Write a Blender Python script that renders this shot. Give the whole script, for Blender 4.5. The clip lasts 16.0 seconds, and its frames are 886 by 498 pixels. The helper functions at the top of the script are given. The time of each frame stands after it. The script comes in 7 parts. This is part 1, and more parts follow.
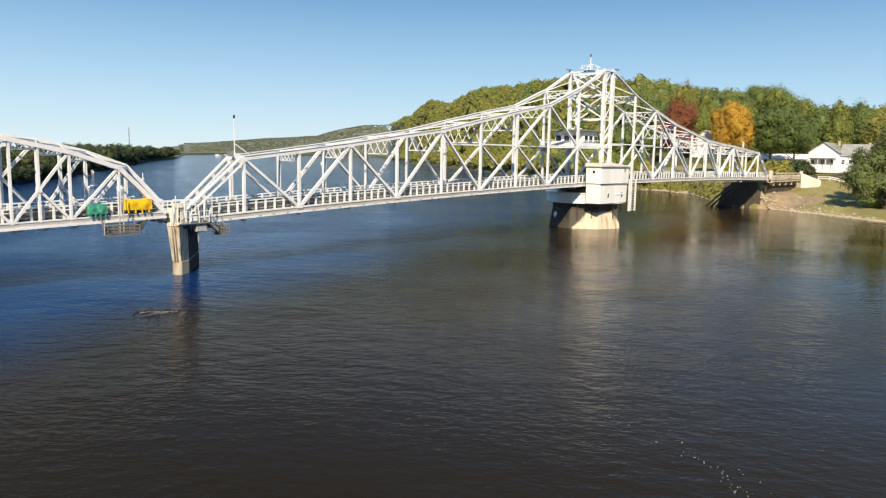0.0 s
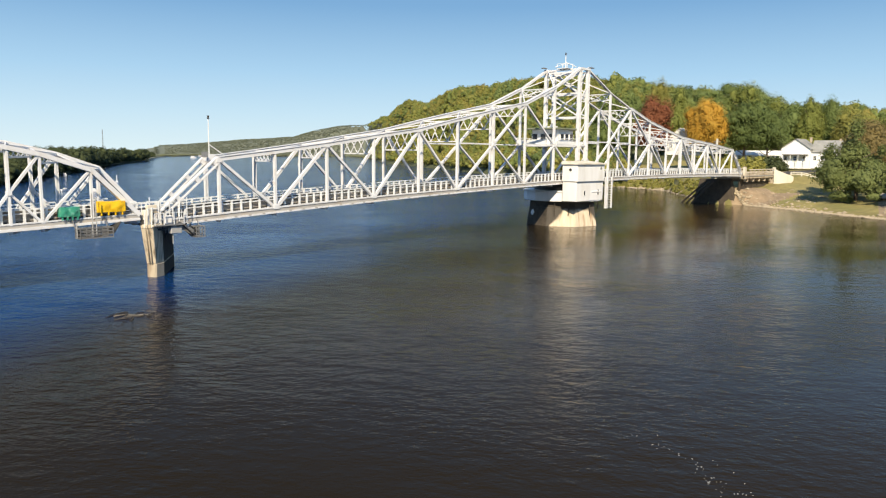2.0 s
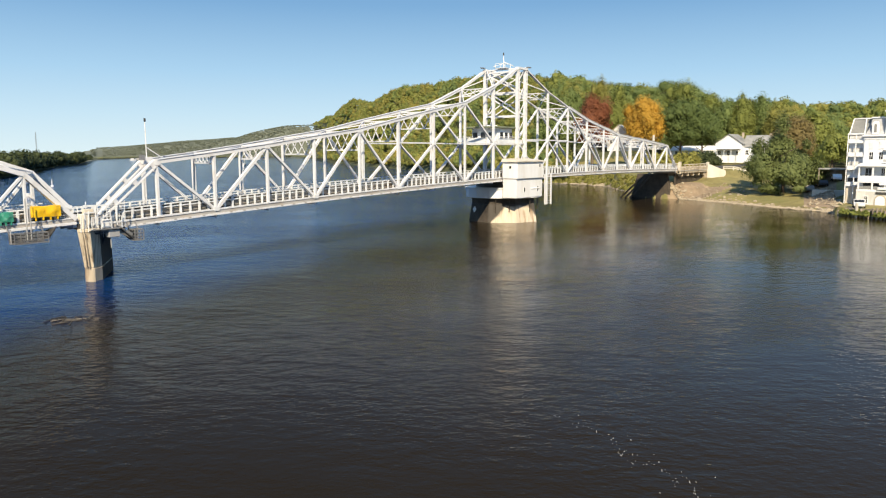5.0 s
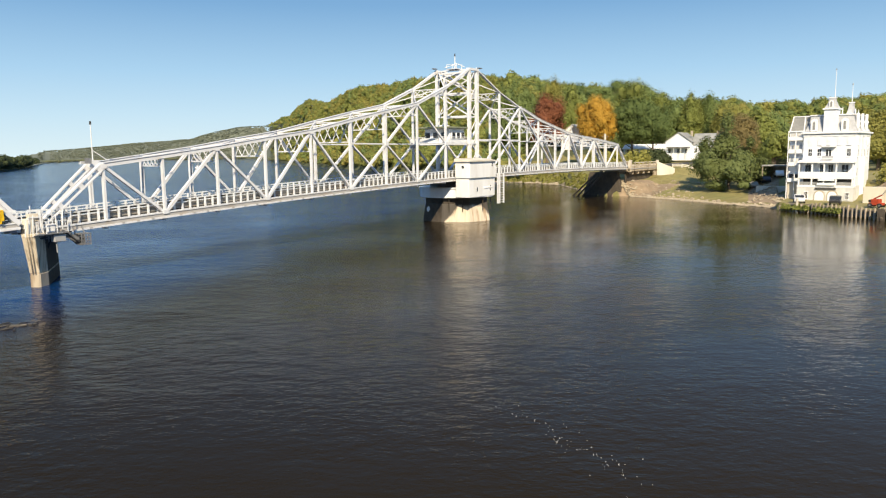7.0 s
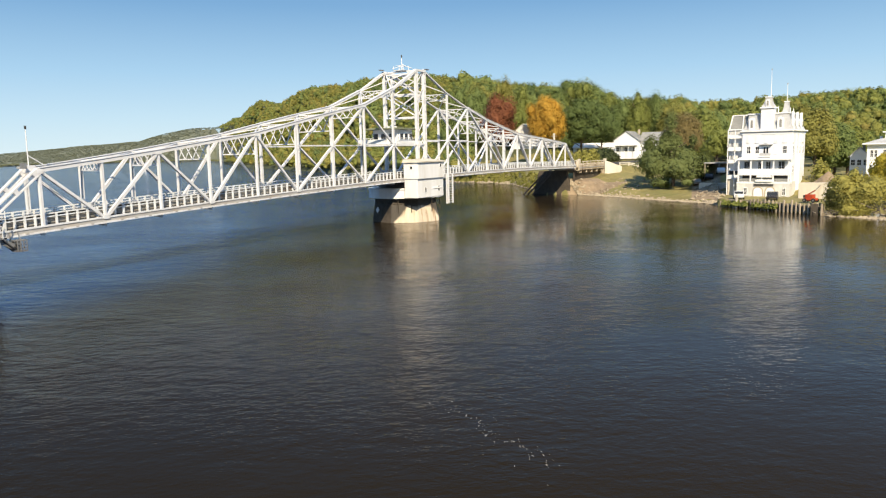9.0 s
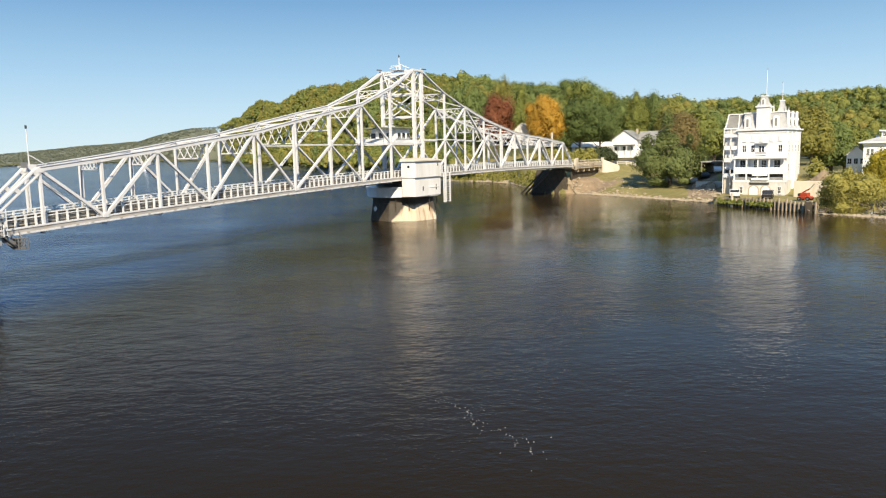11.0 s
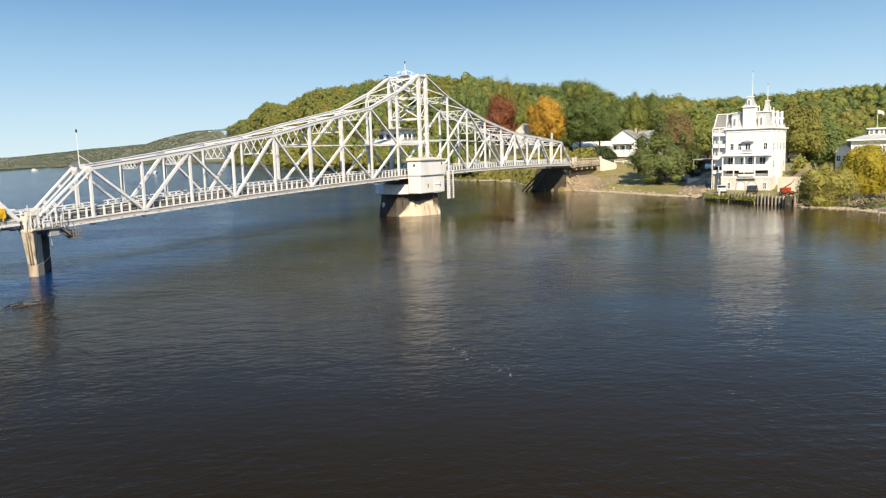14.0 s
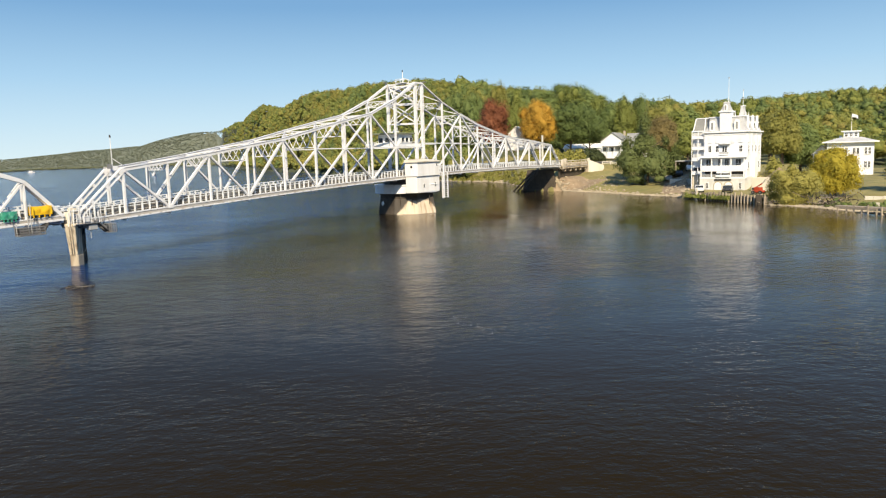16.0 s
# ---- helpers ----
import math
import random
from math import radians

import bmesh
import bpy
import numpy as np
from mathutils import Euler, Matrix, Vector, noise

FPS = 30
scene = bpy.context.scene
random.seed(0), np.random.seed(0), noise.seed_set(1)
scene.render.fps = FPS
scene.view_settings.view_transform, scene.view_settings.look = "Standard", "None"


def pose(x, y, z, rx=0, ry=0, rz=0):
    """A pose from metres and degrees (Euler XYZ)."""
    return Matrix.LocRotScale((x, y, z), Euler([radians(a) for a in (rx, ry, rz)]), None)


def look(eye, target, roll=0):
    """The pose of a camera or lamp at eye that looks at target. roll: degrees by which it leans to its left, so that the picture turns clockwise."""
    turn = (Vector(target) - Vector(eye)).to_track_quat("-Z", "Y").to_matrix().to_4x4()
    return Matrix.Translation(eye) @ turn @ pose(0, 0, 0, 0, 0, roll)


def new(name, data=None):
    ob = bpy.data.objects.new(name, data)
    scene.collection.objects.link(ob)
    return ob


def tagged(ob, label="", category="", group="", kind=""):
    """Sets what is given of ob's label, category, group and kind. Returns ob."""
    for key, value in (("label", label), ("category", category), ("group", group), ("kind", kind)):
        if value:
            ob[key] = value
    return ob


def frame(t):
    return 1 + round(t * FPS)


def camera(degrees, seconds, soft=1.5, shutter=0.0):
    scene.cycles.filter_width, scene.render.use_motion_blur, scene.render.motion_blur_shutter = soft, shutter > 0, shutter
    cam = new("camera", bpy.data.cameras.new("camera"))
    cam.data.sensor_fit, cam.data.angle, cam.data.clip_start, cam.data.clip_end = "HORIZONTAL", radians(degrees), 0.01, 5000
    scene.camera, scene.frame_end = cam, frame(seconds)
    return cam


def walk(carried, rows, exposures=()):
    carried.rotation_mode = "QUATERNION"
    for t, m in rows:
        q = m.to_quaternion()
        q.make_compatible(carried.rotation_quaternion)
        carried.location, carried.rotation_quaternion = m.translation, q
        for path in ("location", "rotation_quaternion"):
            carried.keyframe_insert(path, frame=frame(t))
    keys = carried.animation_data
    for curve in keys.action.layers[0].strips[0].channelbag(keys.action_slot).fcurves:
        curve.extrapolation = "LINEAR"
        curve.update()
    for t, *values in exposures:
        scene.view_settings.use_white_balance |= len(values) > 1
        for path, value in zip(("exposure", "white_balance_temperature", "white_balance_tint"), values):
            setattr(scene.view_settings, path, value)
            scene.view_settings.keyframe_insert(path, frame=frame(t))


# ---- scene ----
# ---- camera ----
cam = camera(62.2, 16.0, soft=1.2)
# seconds, eye x, y, z, yaw, pitch, roll
ROWS = [
    (0.0, -99.801, -58.682, 11.27, -47.204, -7.343, -1.107),
    (0.5, -99.813, -58.173, 11.164, -47.851, -7.292, -0.944),
    (1.0, -99.773, -58.125, 11.119, -48.327, -7.272, -0.804),
    (1.5, -99.744, -58.453, 11.138, -48.649, -7.29, -0.697),
    (2.0, -99.736, -58.829, 11.194, -48.91, -7.337, -0.604),
    (2.5, -99.791, -58.926, 11.217, -49.394, -7.362, -0.497),
    (3.0, -99.886, -59.168, 11.249, -50.026, -7.376, -0.39),
    (3.5, -99.945, -59.525, 11.261, -50.72, -7.39, -0.268),
    (4.0, -100.137, -59.835, 11.252, -51.44, -7.401, -0.135),
    (6.5, -100.586, -61.198, 11.3, -55.464, -7.449, 0.519),
    (7.0, -100.684, -61.535, 11.306, -56.267, -7.45, 0.63),
    (7.5, -100.679, -61.976, 11.355, -57.153, -7.47, 0.752),
    (8.0, -100.742, -62.171, 11.4, -58.113, -7.477, 0.906),
    (8.5, -100.716, -62.466, 11.414, -59.026, -7.491, 1.049),
    (9.0, -100.707, -62.82, 11.406, -59.745, -7.5, 1.165),
    (11.5, -101.804, -64.169, 11.268, -59.708, -7.553, 1.282),
    (12.0, -102.743, -65.002, 11.177, -59.28, -7.492, 1.342),
    (12.5, -103.966, -66.155, 11.056, -58.92, -7.44, 1.434),
    (13.0, -105.356, -66.997, 11.033, -59.001, -7.441, 1.509),
    (13.5, -106.881, -67.591, 11.074, -59.193, -7.458, 1.579),
    (14.0, -108.534, -68.204, 11.113, -59.365, -7.471, 1.612),
    (14.5, -110.314, -69.124, 11.152, -59.539, -7.479, 1.638),
    (15.0, -112.235, -70.274, 11.203, -59.673, -7.457, 1.658),
    (15.5, -114.279, -71.464, 11.232, -59.71, -7.412, 1.664),
    (16.0, -116.389, -72.869, 11.235, -59.742, -7.354, 1.664),
]
walk(cam, [(t, pose(x, y, z, 90 + pitch, roll, yaw)) for t, x, y, z, yaw, pitch, roll in ROWS], [(0.0, 0.54, 7550, 10), (16.0, 0.54, 7550, 10)])

# ---- world and sun ----
SUN_AZ, SUN_EL = radians(233), radians(37)  # clockwise from +y
world = bpy.data.worlds.new("sky")
scene.world = world
world.use_nodes = True
wn = world.node_tree.nodes
sky = wn.new("ShaderNodeTexSky")
sky.sky_type, sky.sun_disc = "NISHITA", False
sky.sun_elevation, sky.sun_rotation = SUN_EL, SUN_AZ
sky.air_density, sky.dust_density, sky.ozone_density, sky.altitude = 1.0, 0.05, 5.0, 1800
# a clear day: pale haze at the horizon, deepening evenly to the sky texture's blue higher up
where = wn.new("ShaderNodeTexCoord")
up = wn.new("ShaderNodeSeparateXYZ")
world.node_tree.links.new(where.outputs["Generated"], up.inputs[0])
haze = wn.new("ShaderNodeValToRGB")
steps = haze.color_ramp.elements
steps[0].position, steps[0].color = 0.0, (0.470, 0.620, 0.735, 1)
steps[1].position, steps[1].color = 0.35, (0.085, 0.225, 0.480, 1)
for at, c in ((0.05, (0.365, 0.550, 0.730)), (0.105, (0.255, 0.455, 0.690)), (0.19, (0.128, 0.295, 0.550))):
    steps.new(at).color = (*c, 1)
scale = wn.new("ShaderNodeVectorMath")
scale.operation = "SCALE"
scale.inputs["Scale"].default_value = 10.0
clear = wn.new("ShaderNodeMix")
clear.data_type = "RGBA"
high = wn.new("ShaderNodeMapRange")
high.inputs["From Min"].default_value, high.inputs["From Max"].default_value = 0.2, 0.6
blue = wn.new("ShaderNodeMix")
blue.data_type = "RGBA"
blue.inputs[0].default_value, blue.inputs[7].default_value = 0.35, (1.3, 3.15, 6.8, 1)
for a, b in ((up.outputs[2], haze.inputs[0]), (haze.outputs[0], scale.inputs[0]), (up.outputs[2], high.inputs[0]), (high.outputs[0], clear.inputs[0]), (sky.outputs[0], blue.inputs[6]),
             (scale.outputs[0], clear.inputs[6]), (blue.outputs[2], clear.inputs[7]), (clear.outputs[2], wn["Background"].inputs[0])):
    world.node_tree.links.new(a, b)
wn["Background"].inputs[1].default_value = 0.10
sun = new("sun", bpy.data.lights.new("sun", "SUN"))
sun.data.energy, sun.data.angle, sun.data.color = 5.0, radians(0.53), (1.0, 0.91, 0.75)
sun.matrix_world = look((0, 0, 0), (-math.sin(SUN_AZ) * math.cos(SUN_EL), -math.cos(SUN_AZ) * math.cos(SUN_EL), -math.sin(SUN_EL)))
sun.location = (-90, -60, 120)
# ---- materials ----
def mat(name, base, rough=0.6, metal=0.0, var=0.25, scale=2.0, bump=0.0, bscale=20.0, stain=None, stain_amt=0.0, stain_scale=0.6, stretch=(1, 1, 1), island=0.0, obj=0.0):
    """A principled surface: base colour, fine grain, broad patches and a stain colour, in object metres."""
    m = bpy.data.materials.new(name)
    m.use_nodes = True
    n, l = m.node_tree.nodes, m.node_tree.links
    b = n["Principled BSDF"]
    b.inputs["Roughness"].default_value, b.inputs["Metallic"].default_value = rough, metal
    geo = n.new("ShaderNodeNewGeometry")
    mp = n.new("ShaderNodeMapping")
    mp.inputs["Scale"].default_value = stretch
    l.new(geo.outputs["Position"], mp.inputs[0])
    fine = n.new("ShaderNodeTexNoise")
    fine.inputs["Scale"].default_value, fine.inputs["Detail"].default_value = scale, 6
    l.new(mp.outputs[0], fine.inputs["Vector"])
    broad = n.new("ShaderNodeTexNoise")
    broad.inputs["Scale"].default_value, broad.inputs["Detail"].default_value = scale * 0.13, 4
    l.new(mp.outputs[0], broad.inputs["Vector"])
    add = n.new("ShaderNodeMath")
    add.operation = "ADD"
    l.new(fine.outputs["Fac"], add.inputs[0])
    l.new(broad.outputs["Fac"], add.inputs[1])
    last = add.outputs[0]
    for amount, out in ((island, geo.outputs["Random Per Island"]), (obj, None)):
        if amount:
            if out is None:
                out = n.new("ShaderNodeObjectInfo").outputs["Random"]
            k = n.new("ShaderNodeMath")
            k.operation = "MULTIPLY_ADD"
            k.inputs[1].default_value = amount
            l.new(out, k.inputs[0])
            l.new(last, k.inputs[2])
            last = k.outputs[0]
    ramp = n.new("ShaderNodeMapRange")
    ramp.inputs["From Min"].default_value, ramp.inputs["From Max"].default_value = 0.65, 1.35 + island + obj
    l.new(last, ramp.inputs["Value"])
    mix = n.new("ShaderNodeMix")
    mix.data_type = "RGBA"
    mix.inputs[6].default_value = (*[c * (1 - var) for c in base], 1)
    mix.inputs[7].default_value = (*[min(1, c * (1 + var)) for c in base], 1)
    l.new(ramp.outputs[0], mix.inputs[0])
    col = mix.outputs[2]
    if stain:
        st = n.new("ShaderNodeTexNoise")
        st.inputs["Scale"].default_value, st.inputs["Detail"].default_value = stain_scale, 8
        l.new(mp.outputs[0], st.inputs["Vector"])
        r2 = n.new("ShaderNodeMapRange")
        r2.inputs["From Min"].default_value, r2.inputs["From Max"].default_value = 0.52, 0.70
        r2.inputs["To Max"].default_value = stain_amt
        l.new(st.outputs["Fac"], r2.inputs["Value"])
        m2 = n.new("ShaderNodeMix")
        m2.data_type = "RGBA"
        m2.inputs[7].default_value = (*stain, 1)
        l.new(r2.outputs[0], m2.inputs[0])
        l.new(col, m2.inputs[6])
        col = m2.outputs[2]
    l.new(col, b.inputs["Base Color"])
    if bump:
        bn = n.new("ShaderNodeTexNoise")
        bn.inputs["Scale"].default_value, bn.inputs["Detail"].default_value = bscale, 5
        l.new(geo.outputs["Position"], bn.inputs["Vector"])
        bp = n.new("ShaderNodeBump")
        bp.inputs["Strength"].default_value, bp.inputs["Distance"].default_value = 0.6, bump
        l.new(bn.outputs["Fac"], bp.inputs["Height"])
        l.new(bp.outputs[0], b.inputs["Normal"])
    return m


def leaf_mat(name, dark, light, accent=None, amount=0.0):
    """Foliage: leaf by leaf and branch by branch from dark to light, some light passing through."""
    m = bpy.data.materials.new(name)
    m.use_nodes = True
    n, l = m.node_tree.nodes, m.node_tree.links
    b = n["Principled BSDF"]
    b.inputs["Roughness"].default_value = 0.6
    b.inputs["Specular IOR Level"].default_value = 0.12
    geo = n.new("ShaderNodeNewGeometry")
    no = n.new("ShaderNodeTexNoise")
    no.inputs["Scale"].default_value, no.inputs["Detail"].default_value = 0.3, 3
    l.new(geo.outputs["Position"], no.inputs["Vector"])
    tone = n.new("ShaderNodeAttribute")
    tone.attribute_name = "tone"
    k = n.new("ShaderNodeMath")
    k.operation = "MULTIPLY_ADD"
    k.inputs[1].default_value, k.inputs[2].default_value = 0.4, -0.25
    l.new(no.outputs["Fac"], k.inputs[0])
    k2 = n.new("ShaderNodeMath")
    k2.operation = "MULTIPLY_ADD"
    k2.inputs[1].default_value = 0.75
    l.new(tone.outputs["Fac"], k2.inputs[0])
    l.new(k.outputs[0], k2.inputs[2])
    s = n.new("ShaderNodeMath")
    s.operation = "MULTIPLY_ADD"
    s.inputs[1].default_value = 0.12
    s.use_clamp = True
    l.new(geo.outputs["Random Per Island"], s.inputs[0])
    l.new(k2.outputs[0], s.inputs[2])
    mix = n.new("ShaderNodeMix")
    mix.data_type = "RGBA"
    mix.inputs[6].default_value, mix.inputs[7].default_value = (*dark, 1), (*light, 1)
    l.new(s.outputs[0], mix.inputs[0])
    col = mix.outputs[2]
    if accent:
        turned = n.new("ShaderNodeAttribute")
        turned.attribute_name = "turned"
        n2 = n.new("ShaderNodeMath")
        n2.operation = "MULTIPLY_ADD"
        n2.inputs[1].default_value = 0.15
        l.new(no.outputs["Fac"], n2.inputs[0])
        l.new(turned.outputs["Fac"], n2.inputs[2])
        r = n.new("ShaderNodeMapRange")
        r.inputs["From Min"].default_value, r.inputs["From Max"].default_value, r.inputs["To Max"].default_value = 0.55, 1.05, amount
        l.new(n2.outputs[0], r.inputs["Value"])
        m2 = n.new("ShaderNodeMix")
        m2.data_type = "RGBA"
        m2.inputs[7].default_value = (*accent, 1)
        l.new(r.outputs[0], m2.inputs[0])
        l.new(col, m2.inputs[6])
        col = m2.outputs[2]
    l.new(col, b.inputs["Base Color"])
    tr = n.new("ShaderNodeBsdfTranslucent")
    l.new(col, tr.inputs[0])
    ms = n.new("ShaderNodeMixShader")
    ms.inputs[0].default_value = 0.38
    l.new(b.outputs[0], ms.inputs[1])
    l.new(tr.outputs[0], ms.inputs[2])
    l.new(ms.outputs[0], n["Material Output"].inputs[0])
    return m


WATER = 0.55                     # level of the river


def water_mat():
    m = bpy.data.materials.new("river_water")
    m.use_nodes = True
    n, l = m.node_tree.nodes, m.node_tree.links
    b = n["Principled BSDF"]
    b.inputs["Roughness"].default_value, b.inputs["IOR"].default_value = 0.11, 1.33
    geo = n.new("ShaderNodeNewGeometry")
    # silty brown with broad drifting patches
    no = n.new("ShaderNodeTexNoise")
    no.inputs["Scale"].default_value, no.inputs["Detail"].default_value = 0.03, 3
    l.new(geo.outputs["Position"], no.inputs["Vector"])
    mix = n.new("ShaderNodeMix")
    mix.data_type = "RGBA"
    mix.inputs[6].default_value, mix.inputs[7].default_value = (0.0110, 0.0076, 0.0030, 1), (0.0185, 0.0127, 0.0046, 1)
    l.new(no.outputs["Fac"], mix.inputs[0])
    # brown body to the south and east; the sky's blue reflection painted in to the north-west
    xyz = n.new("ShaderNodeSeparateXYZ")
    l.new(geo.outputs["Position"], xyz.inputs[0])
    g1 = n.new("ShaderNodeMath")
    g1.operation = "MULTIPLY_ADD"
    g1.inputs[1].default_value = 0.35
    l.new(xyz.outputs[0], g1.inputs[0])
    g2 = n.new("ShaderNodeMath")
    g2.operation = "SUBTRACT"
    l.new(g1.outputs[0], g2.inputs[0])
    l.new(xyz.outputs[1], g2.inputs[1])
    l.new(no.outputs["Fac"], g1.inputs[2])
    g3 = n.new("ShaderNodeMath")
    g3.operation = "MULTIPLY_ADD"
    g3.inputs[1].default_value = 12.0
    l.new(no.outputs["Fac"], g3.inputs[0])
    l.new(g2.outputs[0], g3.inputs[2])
    brown_mask = n.new("ShaderNodeMapRange")
    brown_mask.interpolation_type = "SMOOTHSTEP"
    brown_mask.inputs["From Min"].default_value, brown_mask.inputs["From Max"].default_value = -17.0, -1.0
    l.new(g3.outputs[0], brown_mask.inputs["Value"])
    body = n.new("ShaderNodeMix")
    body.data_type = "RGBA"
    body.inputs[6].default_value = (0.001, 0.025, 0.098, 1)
    l.new(brown_mask.outputs[0], body.inputs[0])
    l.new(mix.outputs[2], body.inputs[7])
    # calmer water in the lee of the east bank, the hills' reflection painted in as a paler brown
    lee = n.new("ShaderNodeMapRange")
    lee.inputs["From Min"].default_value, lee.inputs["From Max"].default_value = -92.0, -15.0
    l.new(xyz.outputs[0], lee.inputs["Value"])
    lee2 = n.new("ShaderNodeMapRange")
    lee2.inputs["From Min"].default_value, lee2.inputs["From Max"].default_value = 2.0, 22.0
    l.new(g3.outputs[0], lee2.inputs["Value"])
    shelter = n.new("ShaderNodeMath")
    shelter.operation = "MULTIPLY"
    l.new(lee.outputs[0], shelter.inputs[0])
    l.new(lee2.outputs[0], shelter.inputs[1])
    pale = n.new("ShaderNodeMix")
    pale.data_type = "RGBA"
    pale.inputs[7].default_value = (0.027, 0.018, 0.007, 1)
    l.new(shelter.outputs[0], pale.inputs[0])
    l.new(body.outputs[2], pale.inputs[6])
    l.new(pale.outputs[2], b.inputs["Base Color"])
    # reflectivity set by position so the bank mirrors as seen from the camera
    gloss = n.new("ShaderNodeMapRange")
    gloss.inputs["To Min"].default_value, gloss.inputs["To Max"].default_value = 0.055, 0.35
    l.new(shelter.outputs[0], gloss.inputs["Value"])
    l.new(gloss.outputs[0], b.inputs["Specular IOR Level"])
    calm = n.new("ShaderNodeMapRange")
    calm.inputs["To Min"].default_value, calm.inputs["To Max"].default_value = 0.92, 0.27
    l.new(shelter.outputs[0], calm.inputs["Value"])
    smooth = n.new("ShaderNodeMapRange")
    smooth.inputs["To Min"].default_value, smooth.inputs["To Max"].default_value = 0.07, 0.06
    l.new(shelter.outputs[0], smooth.inputs["Value"])
    l.new(smooth.outputs[0], b.inputs["Roughness"])
    # gusts: the ripples come and go in broad patches, and are flattened round the camera to fit its view
    gust = n.new("ShaderNodeTexNoise")
    gust.inputs["Scale"].default_value, gust.inputs["Detail"].default_value = 0.055, 2
    l.new(geo.outputs["Position"], gust.inputs["Vector"])
    wind = n.new("ShaderNodeMapRange")
    wind.inputs["From Min"].default_value, wind.inputs["From Max"].default_value = 0.36, 0.60
    wind.inputs["To Min"].default_value, wind.inputs["To Max"].default_value = 0.45, 1.15
    l.new(gust.outputs["Fac"], wind.inputs["Value"])
    cam_dist = n.new("ShaderNodeVectorMath")
    cam_dist.operation = "DISTANCE"
    cam_dist.inputs[1].default_value = (-92, -50, WATER)
    l.new(geo.outputs["Position"], cam_dist.inputs[0])
    low = n.new("ShaderNodeMapRange")
    low.inputs["From Min"].default_value, low.inputs["From Max"].default_value = 14.0, 40.0
    low.inputs["To Min"].default_value, low.inputs["To Max"].default_value = 0.45, 1.0
    l.new(cam_dist.outputs["Value"], low.inputs["Value"])
    chop = calm.outputs[0]
    for more in (wind, low):
        q = n.new("ShaderNodeMath")
        q.operation = "MULTIPLY"
        l.new(chop, q.inputs[0])
        l.new(more.outputs[0], q.inputs[1])
        chop = q.outputs[0]
    prev = None
    turn = n.new("ShaderNodeMapping")
    turn.inputs["Rotation"].default_value = (0, 0, radians(56))
    l.new(geo.outputs["Position"], turn.inputs[0])
    for scale, stretch, dist in ((0.12, (0.6, 1.0, 1), 0.40), (0.95, (0.65, 1.0, 1), 0.16), (2.4, (0.65, 1.0, 1), 0.088), (6.0, (0.8, 1, 1), 0.036)):
        mp = n.new("ShaderNodeMapping")
        mp.inputs["Scale"].default_value = stretch
        l.new(turn.outputs[0], mp.inputs[0])
        w = n.new("ShaderNodeTexNoise")
        w.inputs["Scale"].default_value, w.inputs["Detail"].default_value = scale, 3
        l.new(mp.outputs[0], w.inputs["Vector"])
        bp = n.new("ShaderNodeBump")
        bp.inputs["Distance"].default_value = dist
        l.new(chop, bp.inputs["Strength"])
        l.new(w.outputs["Fac"], bp.inputs["Height"])
        if prev:
            l.new(prev.outputs[0], bp.inputs["Normal"])
        prev = bp
    l.new(prev.outputs[0], b.inputs["Normal"])
    return m


def glass_mat():
    m = bpy.data.materials.new("window_glass")
    m.use_nodes = True
    b = m.node_tree.nodes["Principled BSDF"]
    b.inputs["Base Color"].default_value = (0.03, 0.035, 0.04, 1)
    b.inputs["Roughness"].default_value = 0.06
    return m


M_STEEL = mat("white_bridge_paint", (0.640, 0.657, 0.690), 0.45, 0, 0.07, 1.5, stain=(0.52, 0.45, 0.38), stain_amt=0.35, stain_scale=0.9)
M_RAIL = mat("rail_paint", (0.64, 0.66, 0.68), 0.45, 0, 0.12, 3.0)
M_GUARD = mat("galvanised_guard_rail", (0.28, 0.265, 0.24), 0.6, 0.1, 0.3, 1.2, stain=(0.22, 0.14, 0.08), stain_amt=0.7, stain_scale=0.6)
# greyer and darker than the white flanges, with brown stains
M_CHORDWEB = mat("grey_chord_paint", (0.36, 0.35, 0.34), 0.6, 0, 0.2, 1.0, stain=(0.30, 0.23, 0.16), stain_amt=0.6, stain_scale=0.5)
M_GALV = mat("bright_galvanised_steel", (0.38, 0.385, 0.39), 0.45, 0.2, 0.15, 2.0)
M_GREYSTEEL = mat("grey_steel", (0.25, 0.25, 0.25), 0.5, 0.5, 0.25, 2.0)
M_DARKSTEEL = mat("dark_machinery_steel", (0.05, 0.05, 0.05), 0.55, 0.3, 0.3, 2.0)
M_ASPHALT = mat("asphalt", (0.055, 0.053, 0.05), 0.85, 0, 0.2, 3.0)
M_CONCRETE = mat("weathered_concrete", (0.42, 0.36, 0.28), 0.85, 0, 0.18, 1.2, bump=0.03, bscale=6, stain=(0.16, 0.10, 0.06), stain_amt=0.8, stain_scale=0.7, stretch=(1, 1, 0.25))
M_CONCRETE_LIGHT = mat("pale_concrete", (0.58, 0.55, 0.48), 0.85, 0, 0.15, 1.0, stain=(0.28, 0.23, 0.17), stain_amt=0.6, stain_scale=0.5, stretch=(1, 1, 0.3))
M_CREAM = mat("cream_concrete", (0.56, 0.51, 0.43), 0.85, 0, 0.12, 1.0, stain=(0.40, 0.32, 0.22), stain_amt=0.6, stain_scale=0.6, stretch=(1, 1, 0.4))
M_STUCCO = mat("pale_stucco", (0.60, 0.60, 0.585), 0.8, 0, 0.2, 1.6, stain=(0.40, 0.37, 0.32), stain_amt=0.6, stain_scale=0.5, stretch=(1, 1, 0.35))
